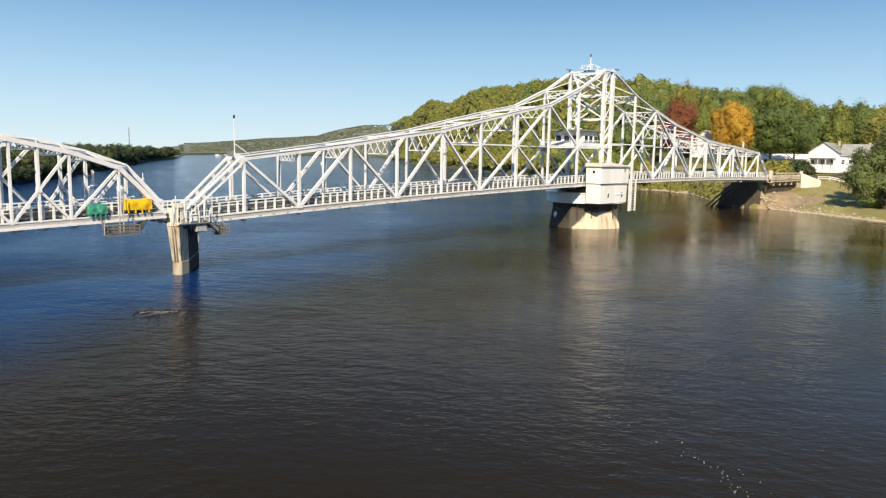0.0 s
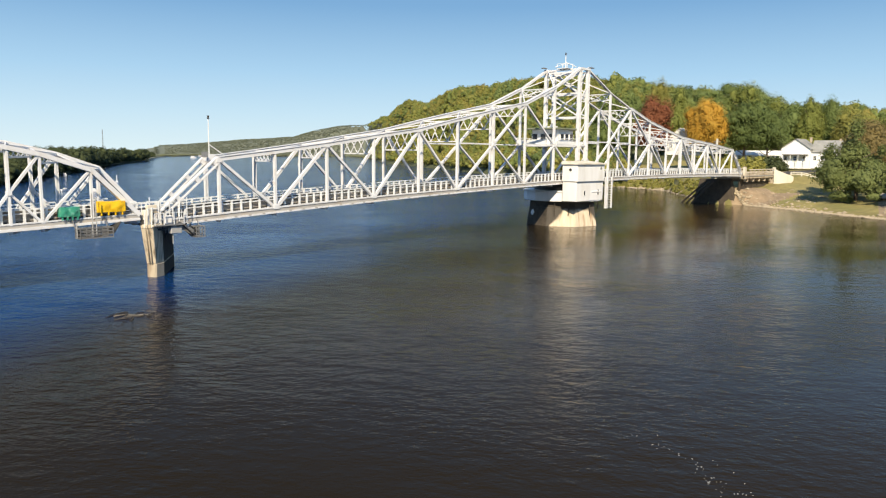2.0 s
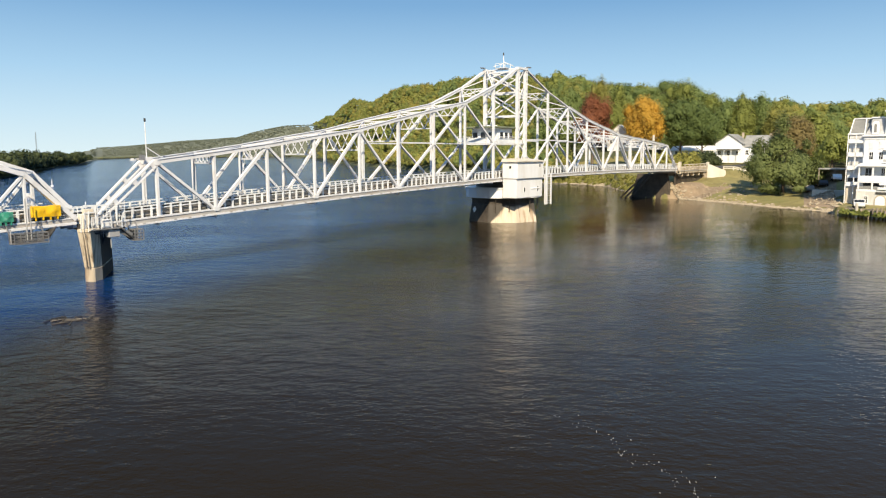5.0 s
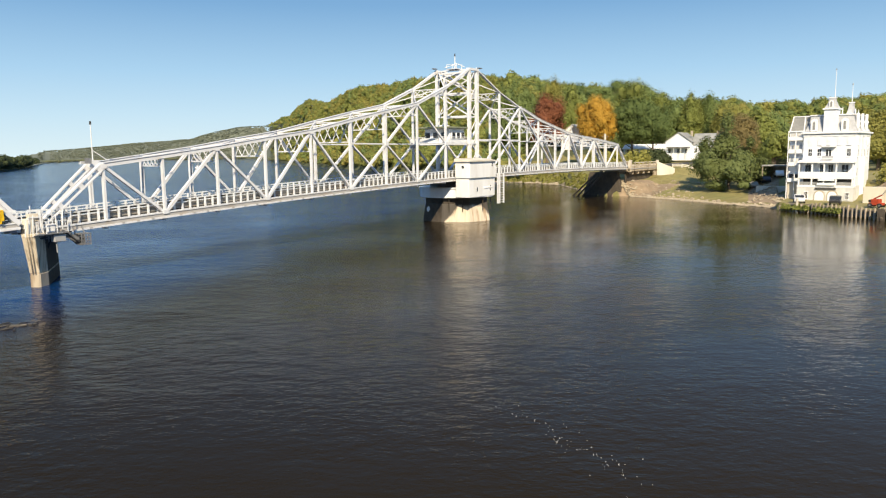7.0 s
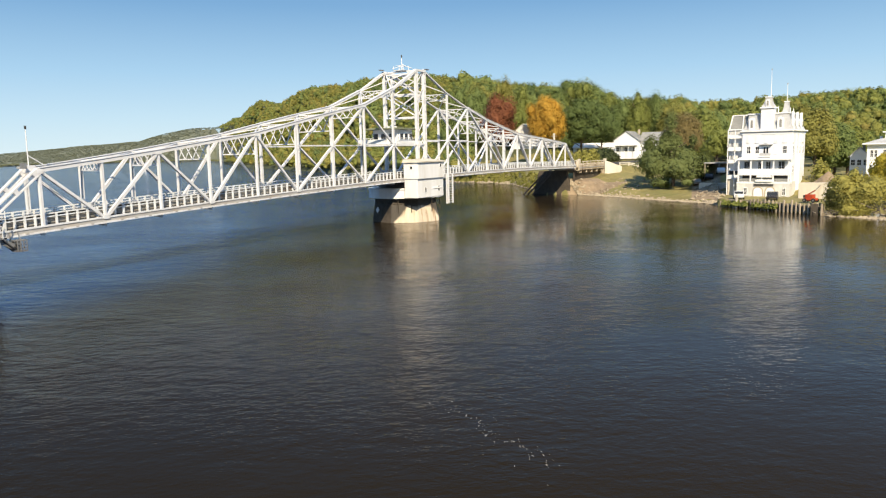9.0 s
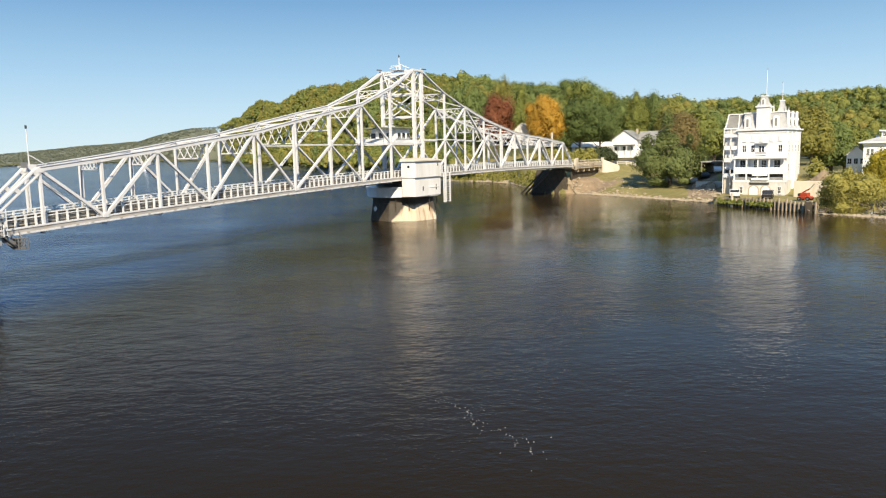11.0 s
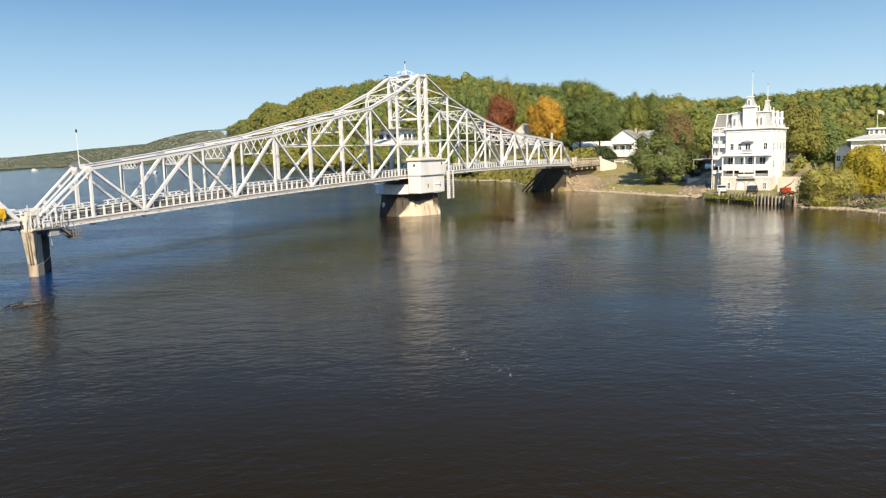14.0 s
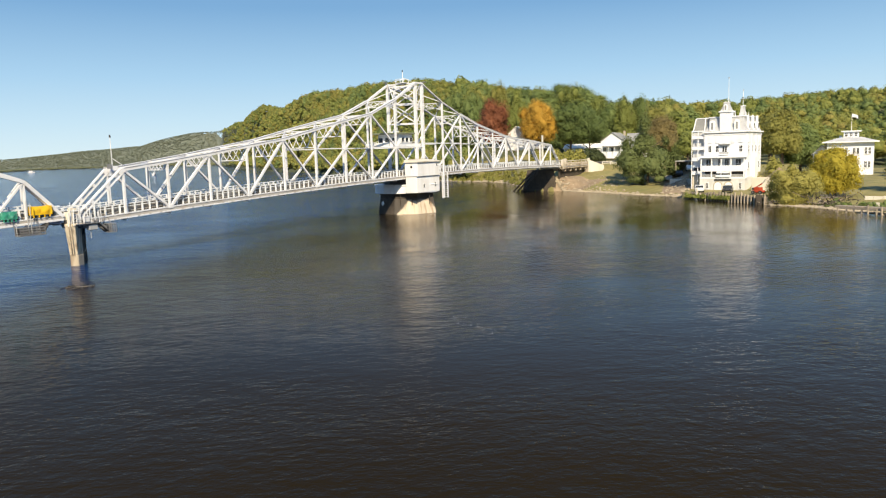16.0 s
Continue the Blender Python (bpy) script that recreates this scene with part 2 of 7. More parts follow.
M_PIERCREAM = mat("streaked_pier_concrete", (0.60, 0.52, 0.40), 0.85, 0, 0.3, 2.2, bump=0.05, bscale=5, stain=(0.14, 0.095, 0.06), stain_amt=0.95, stain_scale=1.9, stretch=(1.6, 1.6, 0.14))
# near-black stone, also painted on faces that lie in shade
M_STONESHADE = mat("dark_stone_and_shade", (0.060, 0.048, 0.036), 0.8, 0, 0.5, 1.5, bump=0.04, bscale=3)
M_WHITEWALL = mat("white_wall_paint", (0.75, 0.76, 0.77), 0.6, 0, 0.06, 1.0, stain=(0.55, 0.52, 0.46), stain_amt=0.5, stain_scale=0.4, stretch=(1, 1, 0.3))
M_CLAP = mat("white_clapboard", (0.74, 0.765, 0.80), 0.6, 0, 0.05, 1.0, stain=(0.62, 0.62, 0.61), stain_amt=0.3, stain_scale=0.3)
M_TRIM = mat("white_trim", (0.78, 0.79, 0.80), 0.55, 0, 0.05, 2.0)
M_SLATE = mat("grey_slate_roof", (0.25, 0.255, 0.25), 0.7, 0, 0.2, 3.0, stain=(0.42, 0.42, 0.4), stain_amt=0.5)
M_ROOFLIGHT = mat("pale_slate_roof", (0.41, 0.42, 0.435), 0.7, 0, 0.25, 3.0)
M_ROOFGREEN = mat("moss_green_roof", (0.16, 0.18, 0.12), 0.8, 0, 0.25, 2.0)
M_SHUTTER = mat("dark_shade", (0.05, 0.05, 0.05), 0.8, 0, 0.2, 2.0)
M_GLASS = glass_mat()
M_YELLOW = mat("yellow_tarp", (0.80, 0.48, 0.02), 0.45, 0, 0.15, 1.2, bump=0.03, bscale=1.5, stain=(0.50, 0.26, 0.02), stain_amt=0.9, stain_scale=3.0)
M_GREEN = mat("green_tarp", (0.03, 0.27, 0.18), 0.45, 0, 0.2, 1.2, bump=0.03, bscale=1.5, stain=(0.14, 0.38, 0.30), stain_amt=0.9, stain_scale=3.0)
M_WOOD = mat("old_timber", (0.31, 0.26, 0.20), 0.85, 0, 0.4, 1.2, obj=0.5)
M_WETWOOD = mat("wet_dark_wood", (0.035, 0.028, 0.02), 0.5, 0, 0.3, 2.0)
M_BARK = mat("bark", (0.12, 0.09, 0.07), 0.9, 0, 0.3, 3.0)
M_GRASS = mat("bank_grass", (0.225, 0.195, 0.075), 0.9, 0, 0.3, 0.6, bump=0.08, bscale=2.0, stain=(0.15, 0.155, 0.05), stain_amt=0.8, stain_scale=0.12)
M_FOREST = mat("forest_floor", (0.070, 0.080, 0.034), 0.95, 0, 0.35, 0.15, bump=0.3, bscale=0.4)
# paler copy of the forest floor, distance haze mixed into its colour
M_FARFLOOR = mat("hazed_forest_floor", (0.150, 0.168, 0.125), 0.95, 0, 0.12, 0.02)
M_EARTH = mat("bank_earth", (0.26, 0.195, 0.13), 0.95, 0, 0.3, 0.8, bump=0.08, bscale=2.5)
M_ROCK = mat("riprap_rock", (0.37, 0.31, 0.225), 0.85, 0, 0.4, 0.8, bump=0.05, bscale=4, obj=0.5, island=0.6)
M_RED = mat("red_paint", (0.42, 0.06, 0.025), 0.4, 0, 0.15, 2.0)
M_CARWHITE = mat("white_car_paint", (0.7, 0.7, 0.7), 0.25, 0, 0.05, 1.0)
M_CARDARK = mat("dark_car_paint", (0.03, 0.03, 0.035), 0.25, 0, 0.1, 1.0)
M_TYRE = mat("tyre_rubber", (0.02, 0.02, 0.02), 0.8, 0, 0.1, 4.0)
M_WATER = water_mat()
M_LEAF_GREEN = leaf_mat("green_leaves", (0.170, 0.200, 0.058), (0.345, 0.375, 0.112), (0.40, 0.32, 0.09), 0.25)
M_LEAF_DEEP = leaf_mat("deep_green_leaves", (0.120, 0.172, 0.064), (0.290, 0.350, 0.122))
M_LEAF_BANK = leaf_mat("shaded_green_leaves", (0.112, 0.148, 0.058), (0.285, 0.325, 0.125))
M_LEAF_OAK = leaf_mat("dark_oak_leaves", (0.080, 0.120, 0.044), (0.215, 0.270, 0.092))
M_LEAF_WILLOW = leaf_mat("willow_leaves", (0.28, 0.265, 0.075), (0.52, 0.475, 0.150), (0.55, 0.36, 0.07), 0.3)
M_LEAF_OLIVE = leaf_mat("olive_leaves", (0.215, 0.215, 0.062), (0.385, 0.365, 0.115), (0.40, 0.29, 0.09), 0.28)
M_LEAF_GOLD = leaf_mat("golden_leaves", (0.33, 0.275, 0.04), (0.57, 0.48, 0.08), (0.60, 0.40, 0.05), 0.3)
M_LEAF_YELLOW = leaf_mat("yellowing_leaves", (0.225, 0.222, 0.062), (0.43, 0.405, 0.120), (0.50, 0.30, 0.05), 0.25)
M_LEAF_ORANGE = leaf_mat("orange_leaves", (0.40, 0.23, 0.04), (0.84, 0.55, 0.12), (0.48, 0.38, 0.08), 0.4)
M_LEAF_RED = leaf_mat("red_leaves", (0.19, 0.082, 0.048), (0.42, 0.160, 0.085), (0.22, 0.18, 0.06), 0.7)
M_LEAF_RUST = leaf_mat("rust_leaves", (0.17, 0.142, 0.062), (0.38, 0.295, 0.135), (0.22, 0.23, 0.08), 0.7)
# far leaves greyed: the haze of distance is in this colour
M_LEAF_HAZE = leaf_mat("hazed_green_leaves", (0.172, 0.200, 0.152), (0.212, 0.238, 0.172))
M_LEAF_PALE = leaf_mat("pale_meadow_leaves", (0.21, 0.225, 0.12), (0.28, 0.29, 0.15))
M_LEAF_FIR = leaf_mat("blue_green_leaves", (0.050, 0.070, 0.036), (0.125, 0.150, 0.068))


def pier_mat():
    """Cream ashlar: black run-off stain at the sides, the drum's shadow painted black over the shoulder."""
    m = mat("stained_shaded_pier_stone", (0.60, 0.51, 0.40), 0.85, 0, 0.2, 1.5, bump=0.04, bscale=3, stain=(0.27, 0.16, 0.08), stain_amt=0.8, stain_scale=1.1, stretch=(1.5, 1.5, 0.16))
    n, l = m.node_tree.nodes, m.node_tree.links
    b = n["Principled BSDF"]
    col = b.inputs["Base Color"].links[0].from_socket
    geo = n.new("ShaderNodeNewGeometry")
    xyz = n.new("ShaderNodeSeparateXYZ")
    l.new(geo.outputs["Position"], xyz.inputs[0])
    no = n.new("ShaderNodeTexNoise")
    no.inputs["Scale"].default_value, no.inputs["Detail"].default_value = 0.55, 5
    l.new(geo.outputs["Position"], no.inputs["Vector"])

    def madd(a, k, c):
        q = n.new("ShaderNodeMath")
        q.operation = "MULTIPLY_ADD"
        l.new(a, q.inputs[0])
        q.inputs[1].default_value = k
        if isinstance(c, float):
            q.inputs[2].default_value = c
        else:
            l.new(c, q.inputs[2])
        return q.outputs[0]
    across = madd(xyz.outputs[0], 0.53, madd(xyz.outputs[1], -0.85, 0.44))
    wide = n.new("ShaderNodeMath")
    wide.operation = "ABSOLUTE"
    l.new(across, wide.inputs[0])
    side = madd(xyz.outputs[2], 0.95, madd(no.outputs["Fac"], 1.6, -5.3))
    both = n.new("ShaderNodeMath")
    l.new(wide.outputs[0], both.inputs[0])
    l.new(side, both.inputs[1])
    side = both.outputs[0]
    # drum's shadow on the shoulder, put into the colour
    top = madd(xyz.outputs[2], 1.0, madd(no.outputs["Fac"], 1.6, -3.75))
    big = n.new("ShaderNodeMath")
    big.operation = "MAXIMUM"
    l.new(side, big.inputs[0])
    l.new(top, big.inputs[1])
    r = n.new("ShaderNodeMapRange")
    r.inputs["From Min"].default_value, r.inputs["From Max"].default_value, r.inputs["To Max"].default_value = -0.15, 0.35, 0.94
    l.new(big.outputs[0], r.inputs["Value"])
    mix = n.new("ShaderNodeMix")
    mix.data_type = "RGBA"
    mix.inputs[7].default_value = (0.035, 0.032, 0.030, 1)
    l.new(r.outputs[0], mix.inputs[0])
    l.new(col, mix.inputs[6])
    l.new(mix.outputs[2], b.inputs["Base Color"])
    return m


M_PIER = pier_mat()
# ---- mesh helpers ----
def empty(name, at=(0, 0, 0), label="", category="", group="", kind=""):
    ob = new(name)
    ob.empty_display_size = 0.5
    ob.location = at
    return tagged(ob, label, category, group, kind)


def part(name, bm, material, parent=None, label=""):
    """Links a bmesh as one mesh object under a thing or a part, in world coordinates."""
    me = bpy.data.meshes.new(name)
    bm.to_mesh(me)
    bm.free()
    me.materials.append(material)
    ob = new(name, me)
    if parent:
        ob.parent = parent
        ob.matrix_parent_inverse = Matrix() if parent.parent else parent.matrix_basis.inverted()
    return tagged(ob, label)


def box(bm, x0, x1, y0, y1, z0, z1):
    v = [bm.verts.new((x, y, z)) for z in (z0, z1) for x, y in ((x0, y0), (x1, y0), (x1, y1), (x0, y1))]
    for f in ((3, 2, 1, 0), (4, 5, 6, 7), (0, 1, 5, 4), (1, 2, 6, 5), (2, 3, 7, 6), (3, 0, 4, 7)):
        bm.faces.new([v[i] for i in f])


def beam(bm, p, q, w, d=None, up=(0, 1, 0)):
    """A bar from p to q: w across in the plane at right angles to up, d along up."""
    d = d or w
    p, q, up = Vector(p), Vector(q), Vector(up)
    a = (q - p).normalized()
    s = a.cross(up)
    if s.length < 1e-4:
        s = a.cross(Vector((1, 0, 0)))
    s.normalize()
    u = s.cross(a).normalized()
    v = [bm.verts.new(c + s * (i * w / 2) + u * (j * d / 2)) for c in (p, q) for i, j in ((-1, -1), (1, -1), (1, 1), (-1, 1))]
    for f in ((0, 1, 2, 3), (7, 6, 5, 4), (0, 4, 5, 1), (1, 5, 6, 2), (2, 6, 7, 3), (3, 7, 4, 0)):
        bm.faces.new([v[i] for i in f])


def laced(bm, p, q, w, d, t=0.09, step=None, up=(0, 1, 0)):
    """A built-up member: two side channels joined by zigzag lacing bars on both faces."""
    p, q, up = Vector(p), Vector(q), Vector(up)
    a = q - p
    n = a.length
    a.normalize()
    s = a.cross(up).normalized()
    u = s.cross(a).normalized()
    for i in (-1, 1):
        beam(bm, p + s * (i * (w - t) / 2), q + s * (i * (w - t) / 2), t, d, u)
    k = max(2, round(n / (step or w)))
    for face in (-1, 1):
        o = u * (face * (d / 2 - 0.02))
        for j in range(k):
            i = 1 if j % 2 else -1
            beam(bm, p + a * (n * j / k) + s * (i * (w - t) / 2) + o, p + a * (n * (j + 1) / k) - s * (i * (w - t) / 2) + o, 0.08, 0.02, u)


def lattice(bm, p, q, depth, cells, w=0.09, xed=True):
    """A shallow lattice girder between p and q, hanging down by depth."""
    p, q = Vector(p), Vector(q)
    lo = Vector((0, 0, -depth))
    along = (q - p).normalized()
    beam(bm, p, q, 0.14, 0.14, (0, 0, 1))
    beam(bm, p + lo, q + lo, 0.14, 0.14, (0, 0, 1))
    for i in range(cells):
        a, b = p.lerp(q, i / cells), p.lerp(q, (i + 1) / cells)
        beam(bm, a, b + lo, w, 0.05, along.cross(lo))
        if xed:
            beam(bm, a + lo, b, w, 0.05, along.cross(lo))


def prism(bm, pts, z0, z1, top=1.0, centre=None):
    """An upright prism over a plan outline, its top scaled about the centre."""
    c = Vector(centre) if centre else sum((Vector(p) for p in pts), Vector((0, 0))) / len(pts)
    lo = [bm.verts.new((p[0], p[1], z0)) for p in pts]
    hi = [bm.verts.new((c[0] + (p[0] - c[0]) * top, c[1] + (p[1] - c[1]) * top, z1)) for p in pts]
    n = len(pts)
    for i in range(n):
        bm.faces.new((lo[i], lo[(i + 1) % n], hi[(i + 1) % n], hi[i]))
    bm.faces.new(lo[::-1])
    bm.faces.new(hi)


def tube(bm, p, q, r0, r1=None, sides=8):
    r1 = r0 if r1 is None else r1
    p, q = Vector(p), Vector(q)
    a = (q - p).normalized()
    s = a.cross(Vector((0, 0, 1)) if abs(a.z) < 0.9 else Vector((1, 0, 0))).normalized()
    u = s.cross(a)
    rings = []
    for c, r in ((p, r0), (q, r1)):
        rings.append([bm.verts.new(c + (s * math.cos(k * math.tau / sides) + u * math.sin(k * math.tau / sides)) * r) for k in range(sides)])
    for k in range(sides):
        bm.faces.new((rings[0][k], rings[0][(k + 1) % sides], rings[1][(k + 1) % sides], rings[1][k]))
    bm.faces.new(rings[0][::-1])
    bm.faces.new(rings[1])


def one(fn, *a, **k):
    bm = bmesh.new()
    fn(bm, *a, **k)
    return bm


def bevel(bm, w):
    bmesh.ops.bevel(bm, geom=bm.edges[:], offset=w, segments=1, affect="EDGES")
    return bm
# ---- ground, water ----
HUB = np.array((-101.0, -63.0))  # point beside the camera, about which the valley is laid out to fit its view
# azimuth (clockwise from +y), distance of the shoreline
SHORE = np.array([(-180, 320), (-120, 240), (-60, 200), (-20, 180), (4, 205), (16.3, 239), (19.5, 294), (23, 434), (26.8, 860), (27.3, 1050), (28, 1500), (31, 2100),
                  (41.5, 2300), (43.2, 1400), (44.4, 790), (47.7, 571), (52, 402), (60.2, 272), (63, 258), (65, 243), (66.1, 216), (67.5, 205), (68.6, 190), (69.5, 182), (70.8, 177), (73.3, 168), (76.6, 157), (79.6, 149), (80.4, 143),
                  (86.8, 127), (88, 126), (91, 122), (93, 117), (96, 110), (105, 125), (130, 190), (180, 320)])
# azimuth, ridge distance, ridge height of bare ground, start of the rise
RIDGE = np.array([(-180, 900, 30, 420), (-30, 900, 30, 400), (16, 800, 6, 320), (23, 900, 3, 500), (26.5, 1500, 8, 1150), (28, 2900, 29, 2300), (30, 2900, 36, 2300), (33.5, 2900, 57, 2300), (35.8, 2900, 61, 2300), (37.5, 2900, 68, 2300), (38.4, 2900, 86, 2350), (39.3, 2900, 100, 2400),
                  (41, 2900, 112, 2400), (42.8, 2900, 117, 2400), (43.2, 1750, 77, 1450), (44.6, 1390, 74, 1000), (45.4, 1100, 71, 790), (46.1, 990, 71, 700), (47.5, 840, 61, 620), (48.4, 770, 61, 570), (49.6, 680, 60, 500), (51.8, 610, 57, 430),
                  (53.7, 560, 56, 390), (58.9, 486, 51, 330), (60.7, 467, 46, 320), (62.9, 458, 41.5, 310), (65, 450, 36, 300), (70, 430, 31, 290),
                  (73, 450, 25, 300), (80, 520, 29, 310), (85, 560, 33, 290), (90, 580, 36, 280), (100, 600, 37, 280), (180, 900, 30, 420)])
# azimuth, height of the lot behind the shore, how far in it is reached
BANK = np.array([(-180, 3, 15), (16, 1.0, 10), (40, 2, 20), (55, 4, 18), (62, 5.0, 26), (66, 6.6, 24), (70, 7.0, 34), (75, 7.2, 56), (78, 5.8, 56), (79.6, 5.6, 36), (80.2, 5.0, 32), (80.4, 2.4, 34), (82, 2.2, 40), (96, 2.2, 44), (110, 3, 40), (180, 3, 15)])


def smooth(t):
    t = np.clip(t, 0, 1)
    return t * t * (3 - 2 * t)


def height(x, y):
    """Ground height at x, y (arrays)."""
    dx, dy = x - HUB[0], y - HUB[1]
    r, az = np.hypot(dx, dy), np.degrees(np.arctan2(dx, dy))
    d = r - np.interp(az, SHORE[:, 0], SHORE[:, 1])
    bank = np.interp(az, BANK[:, 0], BANK[:, 1]) * np.clip(d / np.interp(az, BANK[:, 0], BANK[:, 2]), -0.6, 1) ** 1.0
    dock = (az > 80.2) & (az < 86.9)
    bank = np.where(dock & (d > 0.6), 1.9 + 3.4 * smooth((d - 24) / 9), bank)
    # made ground round the bridge's east abutment
    cape = (4.5 + 2.6 * smooth((x - 93.5) / 3)) * smooth(1.6 - np.hypot(np.maximum(np.maximum(76.5 - x, x - 122), 0) / 6, np.maximum(np.abs(y - 3) - 1, 0) / (6.5 + 6 * smooth((x - 93) / 3))))
    rd, rh, r0 = (np.interp(az, RIDGE[:, 0], RIDGE[:, i]) for i in (1, 2, 3))
    top = np.maximum(bank, 0)
    hill = (rh - top) * smooth((r - r0) / (rd - r0))
    wob = 2.5 * np.sin(x * 0.021 + 1.3 * np.sin(y * 0.013)) * smooth((r - r0) / 120)
    land = np.where(d > 0, np.maximum(0.0, 0.0) + np.maximum(bank, 0.04 * np.clip(d, 0, 3)) + hill + wob, np.clip(d * 0.35, -5, 0))
    return np.where(r < r0, np.maximum(land, np.where(cape > 0.05, cape - 0.4, -5)), land)


def build_ground():
    az = np.radians(np.concatenate([np.linspace(-180, 10, 60), np.arange(11, 40, 0.6), np.arange(40, 66, 0.45), np.arange(66, 98, 0.22), np.linspace(99, 179, 40)]))
    k = 150
    f = np.concatenate([np.linspace(-40, -2, 6), np.linspace(-1.5, 30, 50), np.linspace(31, 120, 40), np.geomspace(125, 4800, k - 96)])
    rs = np.interp(np.degrees(az), SHORE[:, 0], SHORE[:, 1])
    r = np.minimum(rs[:, None] + f[None, :], 4900)
    x = HUB[0] + r * np.sin(az)[:, None]
    y = HUB[1] + r * np.cos(az)[:, None]
    z = height(x, y)
    rough = np.vectorize(lambda a, b: noise.fractal(Vector((a * 0.25, b * 0.25, 0)), 1, 2, 3))
    near = f[None, :] < 90
    z = z + np.where(near & (f[None, :] > 0.5), 0.22 * rough(x, y), 0)
    na, nf = len(az), len(f)
    v = np.stack([x, y, z], -1).reshape(-1, 3)
    centre = len(v)
    v = np.vstack([v, [[HUB[0], HUB[1], -5]]])
    faces = []
    for i in range(na):
        j = (i + 1) % na
        for q in range(nf - 1):
            faces.append((i * nf + q, i * nf + q + 1, j * nf + q + 1, j * nf + q))
        faces.append((centre, i * nf, j * nf))
    me = bpy.data.meshes.new("ground")
    me.from_pydata(v.tolist(), [], faces)
    me.validate()
    me.polygons.foreach_set("use_smooth", [True] * len(me.polygons))
    me.materials.append(M_GRASS)
    me.materials.append(M_EARTH)
    me.materials.append(M_FOREST)
    me.materials.append(M_FARFLOOR)
    for p in me.polygons:
        c = p.center
        if 60 < c.x < 81 and -6.5 - 0.25 * (c.x - 66) < c.y < 14 and 0 < c.z < 5.2:
            p.material_index = 1
        else:
            dx, dy = c.x - HUB[0], c.y - HUB[1]
            a, r = math.degrees(math.atan2(dx, dy)), math.hypot(dx, dy)
            if 78.4 < a < 80.35 and 7 < r - np.interp(a, SHORE[:, 0], SHORE[:, 1]) < 34:
                p.material_index = 1
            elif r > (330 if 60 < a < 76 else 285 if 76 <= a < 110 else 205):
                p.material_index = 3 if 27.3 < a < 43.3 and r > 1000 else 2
    ob = tagged(new("ground", me), "grassy river bank rising to low wooded hills", "ground", kind="structure")
    bm = bmesh.new()
    c = [bm.verts.new((HUB[0] + 4900 * math.cos(a), HUB[1] + 4900 * math.sin(a), WATER)) for a in np.linspace(0, math.tau, 64, endpoint=False)]
    bm.faces.new(c)
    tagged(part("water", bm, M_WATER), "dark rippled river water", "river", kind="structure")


build_ground()
# ---- swing bridge ----
W = 6.0                      # between the two trusses
XL = [-69.3, -62.95, -56.85, -50.4, -43.8, -36.6, -29.6, -22.3, -15.1, -7.8, -1.0]
XR = [70.4, 63.9, 57.0, 50.2, 43.5, 37.0, 30.4, 23.2, 15.8, 8.6, 1.3]
UL = [None, 10.55, 11.25, 12.05, 13.0, 13.97, 15.4, 16.85, 18.2, 20.9, 24.25]
UR = [None, 12.75, 13.35, 13.9, 14.3, 14.8, 15.9, 17.17, 19.05, 21.2, 24.25]


def zc(x):
    """Height of the lower chord's nodes, tilted and bowed to fit the camera's view."""
    return 7.6 + 0.0159 * x - 0.000248 * x * x


def sk(x):
    """The far truss's shift along the bridge, skewed at the west end to fit the camera's view."""
    return 0.08 * max(0.0, -x - 34)


def gusset(bm, x, y, z, w, h):
    box(bm, x - w / 2, x + w / 2, y - 0.225, y + 0.225, z - h / 2, z + h / 2)


def twin_post(span, p, q, w, d, t):
    """An inclined end post of two channels tied by batten plates."""
    p, q = Vector(p), Vector(q)
    s = (q - p).normalized().cross(Vector((0, 1, 0))).normalized() * ((w - t) / 2)
    post = part("end_post", one(beam, p - s, q - s, t, d), M_STEEL, span)
    part("channel", one(beam, p + s, q + s, t, d), M_STEEL, post)
    for k in (0.06, 0.36, 0.66, 0.94):
        c, a = p.lerp(q, k), (q - p).normalized() * 0.2
        part("batten", one(beam, c - a, c + a, w - t, d * 0.9), M_STEEL, post)


